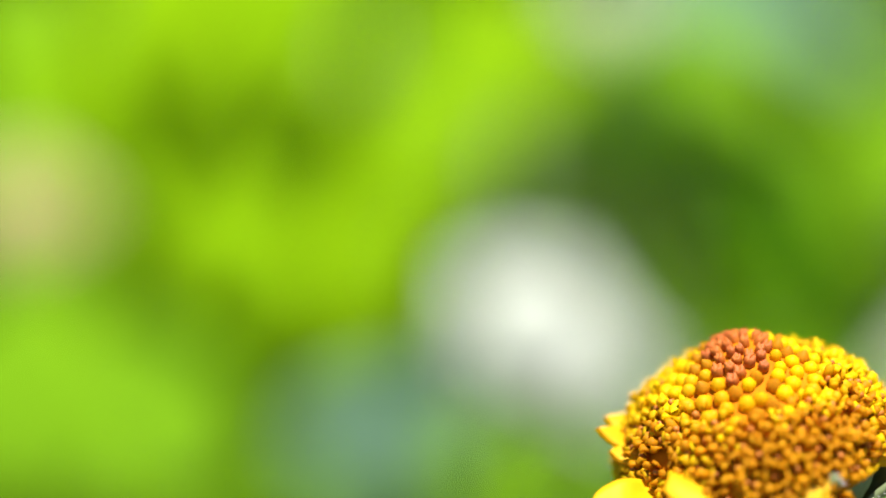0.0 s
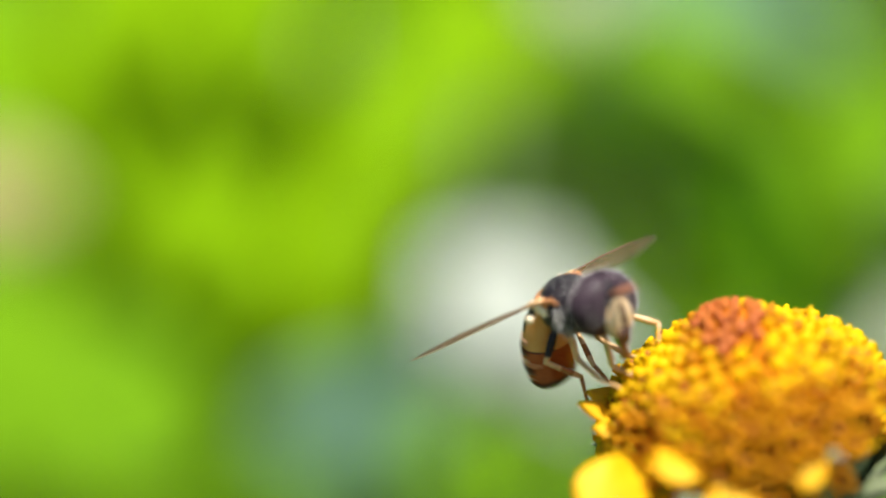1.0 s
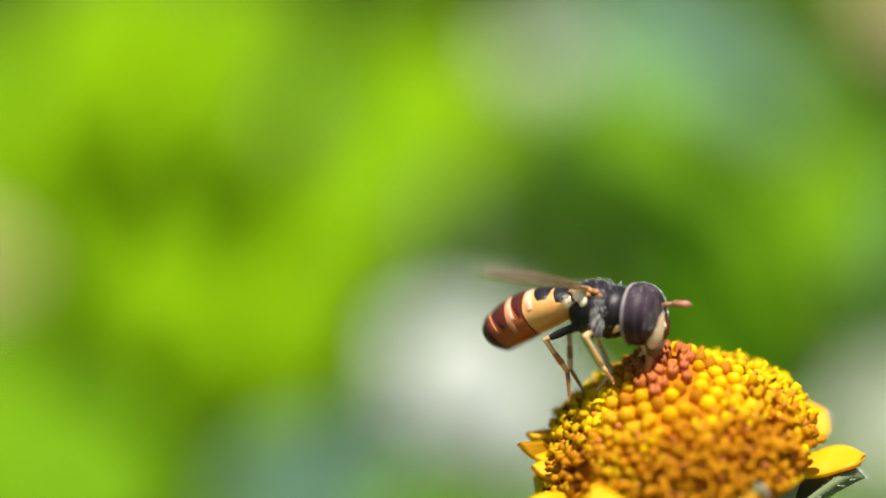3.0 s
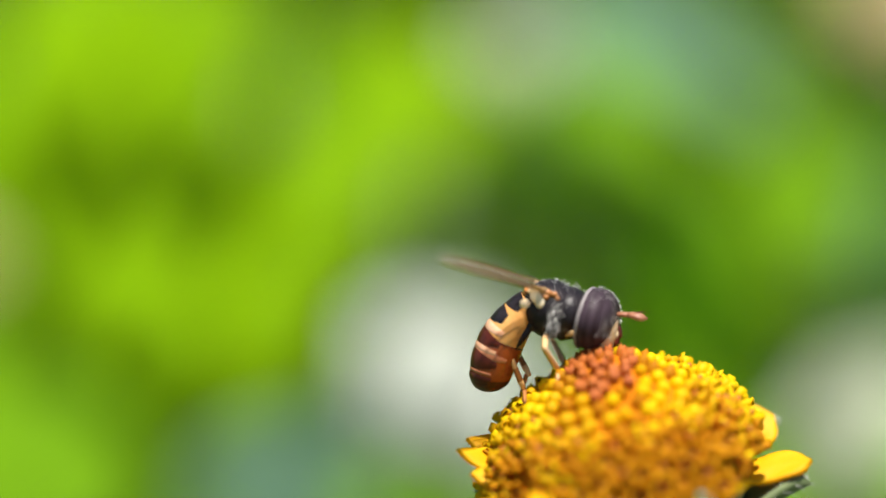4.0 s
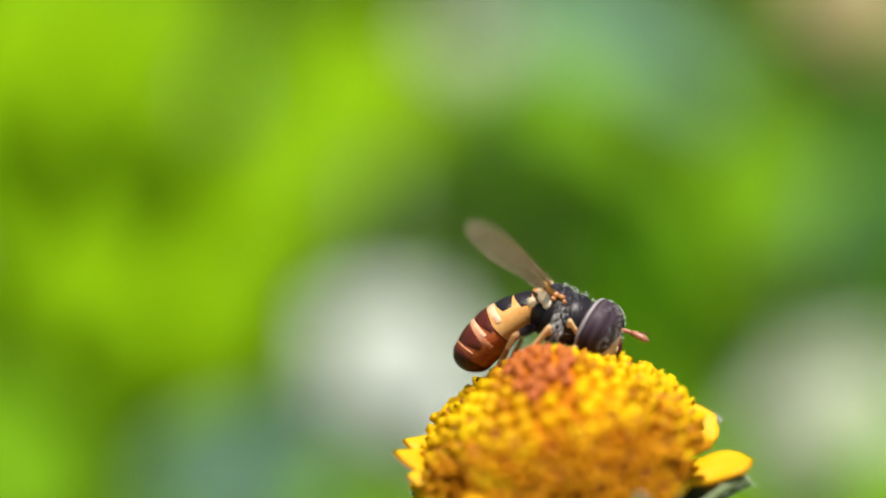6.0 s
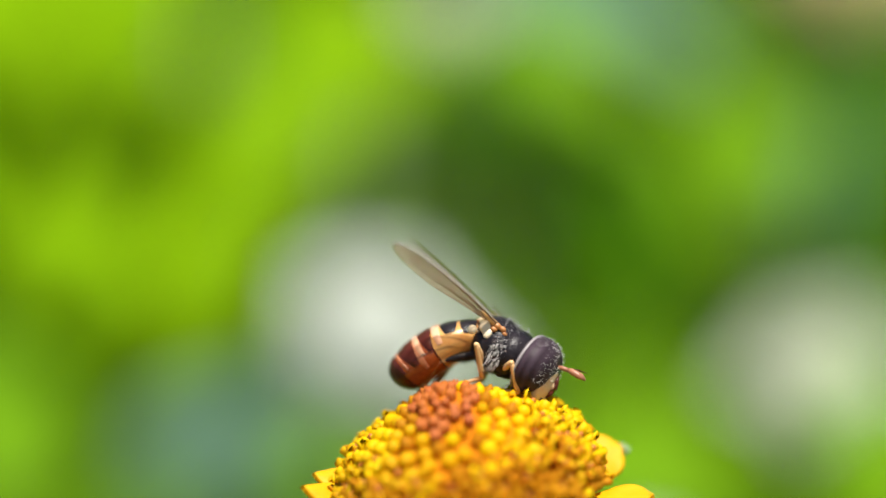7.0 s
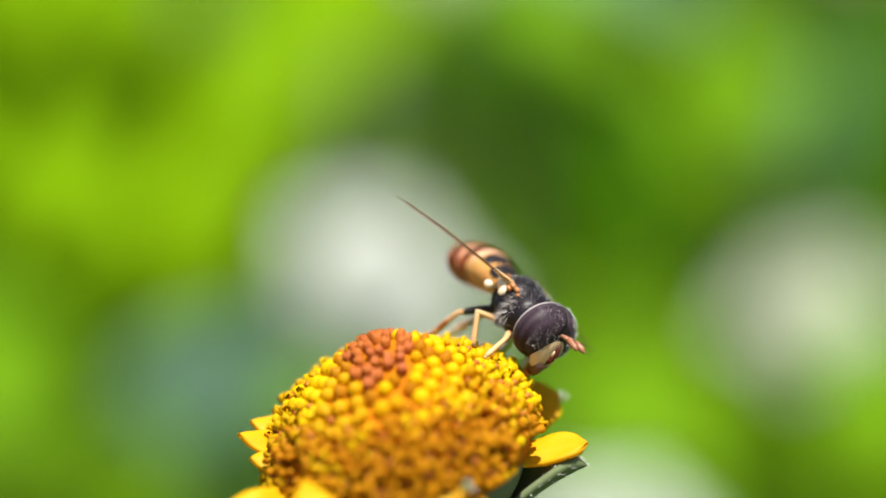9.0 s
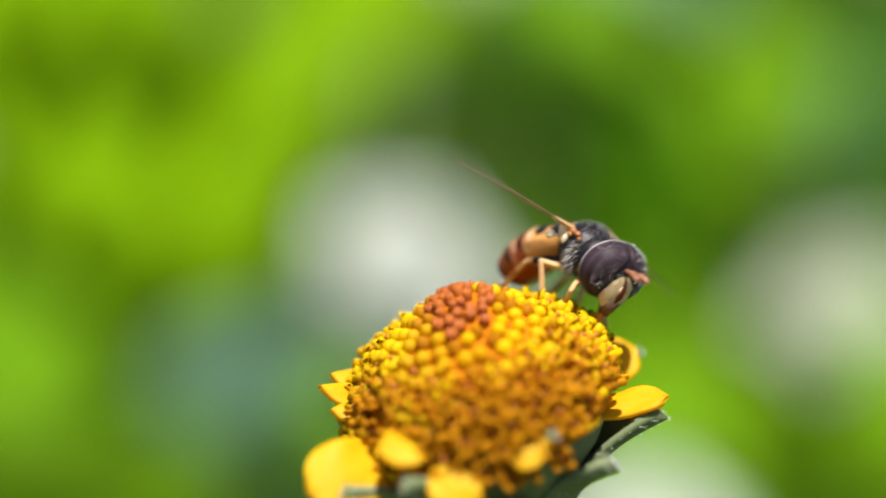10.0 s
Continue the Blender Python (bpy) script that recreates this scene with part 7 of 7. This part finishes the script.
    walk(shank, [
        (0.0, limb((0.64, 1.03, -0.60), (-0.65, 0.47, -1.57), d1)),
        (0.4, limb((0.64, 1.03, -0.60), (-0.65, 0.47, -1.57), d1)),
        (0.45, limb((0.40, 1.17, -0.53), (-0.21, 0.73, -2.05), d1)),
        (0.5, limb((0.14, 1.27, -0.44), (0.36, 1.04, -2.11), d1)),
        (0.6, limb((0.27, 0.96, -0.91), (0.69, 0.78, -2.54), d1)),
        (0.8, limb((0.40, 0.68, -1.10), (1.26, -0.30, -2.19), d1)),
        (1.0, limb((0.14, 0.38, -1.29), (1.59, 0.34, -2.18), d1)),
        (1.5, limb((0.38, 0.15, -1.29), (1.87, 0.77, -1.82), d1)),
        (1.75, limb((0.33, 0.15, -1.30), (1.93, 0.64, -1.61), d1)),
        (2.0, limb((0.28, 0.15, -1.31), (1.94, 0.49, -1.39), d1)),
        (2.5, limb((0.24, 0.39, -1.27), (1.84, 0.25, -1.83), d1)),
        (3.0, limb((0.07, 1.14, -0.72), (0.99, 0.17, -1.78), d1)),
        (3.2, limb((0.19, 1.19, -0.61), (1.14, 0.05, -1.44), d1)),
        (4.3, limb((0.11, 1.27, -0.45), (1.15, 0.25, -1.33), d1)),
        (4.5, limb((-0.07, 1.33, -0.24), (1.18, 0.65, -1.17), d1)),
        (4.8, limb((-0.22, 1.33, 0.03), (1.02, 0.67, -0.93), d1)),
        (5.0, limb((-0.27, 1.32, 0.10), (0.90, 0.51, -0.83), d1)),
        (5.2, limb((-0.27, 1.32, 0.09), (0.84, 0.60, -0.98), d1)),
        (6.3, limb((-0.10, 1.29, 0.40), (-0.12, 0.65, -1.18), d1)),
        (6.5, limb((-0.26, 1.17, 0.62), (-0.03, 0.13, -0.71), d1)),
        (7.0, limb((-0.51, 1.09, 0.62), (-0.06, 0.19, -0.76), d1)),
        (7.5, limb((-0.60, 1.09, 0.54), (0.32, 0.18, -0.57), d1)),
        (8.0, limb((-0.53, 1.13, 0.52), (0.10, -0.21, -0.31), d1)),
        (8.25, limb((-0.44, 1.23, 0.35), (0.10, 0.02, -0.72), d1)),
        (8.5, limb((-0.33, 1.30, 0.17), (0.10, 0.25, -1.10), d1)),
        (9.0, limb((-0.35, 1.29, -0.17), (0.21, 0.65, -1.64), d1)),
        (9.5, limb((-0.36, 1.17, -0.56), (0.30, 0.38, -1.91), d1)),
        (10.0, limb((-0.68, 1.13, -0.29), (-0.01, 0.40, -1.67), d1)),
    ])
    walk(foot, [
        (0.0, limb((-0.65, 0.47, -1.57), (-1.64, 0.44, -1.67), d2)),
        (0.4, limb((-0.65, 0.47, -1.57), (-1.64, 0.44, -1.67), d2)),
        (0.45, limb((-0.21, 0.73, -2.05), (-0.65, 0.60, -2.95), d2)),
        (0.5, limb((0.36, 1.04, -2.11), (0.91, 0.94, -2.94), d2)),
        (0.6, limb((0.69, 0.78, -2.54), (1.51, 0.22, -2.64), d2)),
        (0.8, limb((1.26, -0.30, -2.19), (2.05, -0.13, -1.60), d2)),
        (1.0, limb((1.59, 0.34, -2.18), (2.40, -0.16, -1.87), d2)),
        (1.5, limb((1.87, 0.77, -1.82), (2.29, -0.13, -1.81), d2)),
        (1.75, limb((1.93, 0.64, -1.61), (2.08, -0.21, -2.12), d2)),
        (2.0, limb((1.94, 0.49, -1.39), (1.76, 0.01, -2.25), d2)),
        (2.5, limb((1.84, 0.25, -1.83), (1.73, -0.18, -2.73), d2)),
        (3.0, limb((0.99, 0.17, -1.78), (0.54, -0.17, -2.60), d2)),
        (3.2, limb((1.14, 0.05, -1.44), (0.66, -0.16, -2.30), d2)),
        (4.3, limb((1.15, 0.25, -1.33), (0.59, -0.25, -1.99), d2)),
        (4.5, limb((1.18, 0.65, -1.17), (0.66, 0.17, -1.87), d2)),
        (4.8, limb((1.02, 0.67, -0.93), (1.10, 0.66, -1.92), d2)),
        (5.0, limb((0.90, 0.51, -0.83), (0.86, 1.05, -1.67), d2)),
        (5.2, limb((0.84, 0.60, -0.98), (0.62, 1.12, -1.81), d2)),
        (6.3, limb((-0.12, 0.65, -1.18), (-0.83, 0.60, -1.88), d2)),
        (6.5, limb((-0.03, 0.13, -0.71), (-0.63, 0.52, -1.41), d2)),
        (7.0, limb((-0.06, 0.19, -0.76), (-0.48, 0.41, -1.64), d2)),
        (7.5, limb((0.32, 0.18, -0.57), (-0.31, 0.70, -1.15), d2)),
        (8.0, limb((0.10, -0.21, -0.31), (-0.19, 0.43, -1.02), d2)),
        (8.25, limb((0.10, 0.02, -0.72), (-0.19, 0.11, -1.67), d2)),
        (8.5, limb((0.10, 0.25, -1.10), (-0.08, -0.24, -1.95), d2)),
        (9.0, limb((0.21, 0.65, -1.64), (0.05, -0.01, -2.36), d2)),
        (9.5, limb((0.30, 0.38, -1.91), (0.64, -0.13, -2.70), d2)),
        (10.0, limb((-0.01, 0.40, -1.67), (-0.27, 0.17, -2.61), d2)),
    ])
    thigh, shank, foot, (d0, d1, d2) = LEGS["hind_left"]
    walk(thigh, [
        (0.0, limb((0.00, 0.00, 0.00), (-1.00, 1.07, -0.65), d0)),
        (0.4, limb((0.00, 0.00, 0.00), (-1.00, 1.07, -0.65), d0)),
        (0.45, limb((0.00, 0.00, 0.00), (-1.02, 0.96, -0.77), d0)),
        (0.5, limb((0.00, 0.00, 0.00), (-1.03, 0.85, -0.88), d0)),
        (0.6, limb((0.00, 0.00, 0.00), (-0.98, 0.44, -1.18), d0)),
        (0.8, limb((0.00, 0.00, 0.00), (-0.66, 0.57, -1.34), d0)),
        (1.0, limb((0.00, 0.00, 0.00), (-0.40, 0.75, -1.36), d0)),
        (1.5, limb((0.00, 0.00, 0.00), (-0.30, 0.81, -1.34), d0)),
        (2.0, limb((0.00, 0.00, 0.00), (-0.49, 0.46, -1.45), d0)),
        (2.5, limb((0.00, 0.00, 0.00), (-0.07, 0.36, -1.56), d0)),
        (3.0, limb((0.00, 0.00, 0.00), (-0.79, 1.26, -0.60), d0)),
        (3.2, limb((0.00, 0.00, 0.00), (-0.70, 0.55, -1.33), d0)),
        (4.3, limb((0.00, 0.00, 0.00), (-0.74, 0.47, -1.34), d0)),
        (4.5, limb((0.00, 0.00, 0.00), (0.05, -0.07, -1.63), d0)),
        (4.65, limb((0.00, 0.00, 0.00), (-0.23, 0.58, -1.51), d0)),
        (4.8, limb((0.00, 0.00, 0.00), (-0.46, 1.10, -1.06), d0)),
        (5.0, limb((0.00, 0.00, 0.00), (-0.67, 1.02, -1.03), d0)),
        (5.2, limb((0.00, 0.00, 0.00), (-0.65, 1.14, -0.92), d0)),
        (6.3, limb((0.00, 0.00, 0.00), (-0.62, 1.21, -0.84), d0)),
        (6.5, limb((0.00, 0.00, 0.00), (-0.79, 1.18, -0.74), d0)),
        (7.0, limb((0.00, 0.00, 0.00), (-1.05, 0.77, -0.93), d0)),
        (7.5, limb((0.00, 0.00, 0.00), (-1.25, 0.39, -0.92), d0)),
        (8.0, limb((0.00, 0.00, 0.00), (-1.29, 0.43, -0.85), d0)),
        (8.5, limb((0.00, 0.00, 0.00), (-1.25, 0.43, -0.90), d0)),
        (9.0, limb((0.00, 0.00, 0.00), (-0.98, 0.53, -1.15), d0)),
        (9.5, limb((0.00, 0.00, 0.00), (-0.56, 0.67, -1.34), d0)),
        (10.0, limb((0.00, 0.00, 0.00), (-0.77, 0.97, -1.01), d0)),
    ])
    walk(shank, [
        (0.0, limb((-1.00, 1.07, -0.65), (-1.86, 0.14, -2.01), d1)),
        (0.4, limb((-1.00, 1.07, -0.65), (-1.86, 0.14, -2.01), d1)),
        (0.45, limb((-1.02, 0.96, -0.77), (-1.17, 0.36, -2.51), d1)),
        (0.5, limb((-1.03, 0.85, -0.88), (-0.44, 0.70, -2.62), d1)),
        (0.6, limb((-0.98, 0.44, -1.18), (-0.10, 0.13, -2.78), d1)),
        (0.8, limb((-0.66, 0.57, -1.34), (0.58, -0.43, -2.28), d1)),
        (1.0, limb((-0.40, 0.75, -1.36), (0.70, -0.27, -2.44), d1)),
        (1.5, limb((-0.30, 0.81, -1.34), (0.82, 0.11, -2.63), d1)),
        (2.0, limb((-0.49, 0.46, -1.45), (0.88, -0.23, -2.49), d1)),
        (2.5, limb((-0.07, 0.36, -1.56), (1.10, -0.04, -2.93), d1)),
        (3.0, limb((-0.79, 1.26, -0.60), (-0.24, 0.41, -2.16), d1)),
        (3.2, limb((-0.70, 0.55, -1.33), (0.19, -0.50, -2.57), d1)),
        (4.3, limb((-0.74, 0.47, -1.34), (0.43, -0.62, -2.27), d1)),
        (4.5, limb((0.05, -0.07, -1.63), (0.55, -1.25, -2.97), d1)),
        (4.65, limb((-0.23, 0.58, -1.51), (0.30, -0.70, -2.73), d1)),
        (4.8, limb((-0.46, 1.10, -1.06), (0.09, -0.27, -2.16), d1)),
        (5.0, limb((-0.67, 1.02, -1.03), (0.17, -0.21, -2.13), d1)),
        (5.2, limb((-0.65, 1.14, -0.92), (0.20, 0.04, -2.14), d1)),
        (6.3, limb((-0.62, 1.21, -0.84), (-0.71, 0.28, -2.44), d1)),
        (6.5, limb((-0.79, 1.18, -0.74), (-0.72, -0.02, -2.14), d1)),
        (7.0, limb((-1.05, 0.77, -0.93), (-1.10, -0.27, -2.46), d1)),
        (7.5, limb((-1.25, 0.39, -0.92), (-1.38, -0.54, -2.51), d1)),
        (8.0, limb((-1.29, 0.43, -0.85), (-1.73, -0.61, -2.31), d1)),
        (8.5, limb((-1.25, 0.43, -0.90), (-1.78, -0.47, -2.43), d1)),
        (9.0, limb((-0.98, 0.53, -1.15), (-1.42, 0.16, -2.91), d1)),
        (9.5, limb((-0.56, 0.67, -1.34), (-0.52, 0.28, -3.14), d1)),
        (10.0, limb((-0.77, 0.97, -1.01), (-1.16, 0.54, -2.77), d1)),
    ])
    walk(foot, [
        (0.0, limb((-1.86, 0.14, -2.01), (-3.04, 0.35, -2.00), d2)),
        (0.4, limb((-1.86, 0.14, -2.01), (-3.04, 0.35, -2.00), d2)),
        (0.45, limb((-1.17, 0.36, -2.51), (-1.85, 0.45, -3.49), d2)),
        (0.5, limb((-0.44, 0.70, -2.62), (-0.03, 0.60, -3.75), d2)),
        (0.6, limb((-0.10, 0.13, -2.78), (0.38, 0.26, -3.87), d2)),
        (0.8, limb((0.58, -0.43, -2.28), (1.01, 0.02, -3.31), d2)),
        (1.0, limb((0.70, -0.27, -2.44), (1.23, -0.12, -3.51), d2)),
        (1.5, limb((0.82, 0.11, -2.63), (1.72, 0.15, -3.42), d2)),
        (2.0, limb((0.88, -0.23, -2.49), (1.32, 0.50, -3.34), d2)),
        (2.5, limb((1.10, -0.04, -2.93), (1.66, 0.08, -3.99), d2)),
        (3.0, limb((-0.24, 0.41, -2.16), (0.52, 0.62, -3.07), d2)),
        (3.2, limb((0.19, -0.50, -2.57), (0.65, 0.29, -3.35), d2)),
        (4.3, limb((0.43, -0.62, -2.27), (0.35, -0.16, -3.37), d2)),
        (4.5, limb((0.55, -1.25, -2.97), (0.40, -0.10, -3.28), d2)),
        (4.65, limb((0.30, -0.70, -2.73), (0.79, 0.14, -3.43), d2)),
        (4.8, limb((0.09, -0.27, -2.16), (1.00, -0.11, -2.93), d2)),
        (5.0, limb((0.17, -0.21, -2.13), (0.35, 0.33, -3.19), d2)),
        (5.2, limb((0.20, 0.04, -2.14), (-0.06, 0.41, -3.25), d2)),
        (6.3, limb((-0.71, 0.28, -2.44), (-1.38, 0.13, -3.42), d2)),
        (6.5, limb((-0.72, -0.02, -2.14), (-1.27, 0.27, -3.16), d2)),
        (7.0, limb((-1.10, -0.27, -2.46), (-1.37, 0.44, -3.39), d2)),
        (7.5, limb((-1.38, -0.54, -2.51), (-1.39, 0.63, -2.78), d2)),
        (8.0, limb((-1.73, -0.61, -2.31), (-1.58, 0.44, -2.87), d2)),
        (8.5, limb((-1.78, -0.47, -2.43), (-1.66, -0.26, -3.61), d2)),
        (9.0, limb((-1.42, 0.16, -2.91), (-1.28, -0.10, -4.07), d2)),
        (9.5, limb((-0.52, 0.28, -3.14), (0.27, -0.16, -3.93), d2)),
        (10.0, limb((-1.16, 0.54, -2.77), (-0.93, 0.58, -3.94), d2)),
    ])


motions()
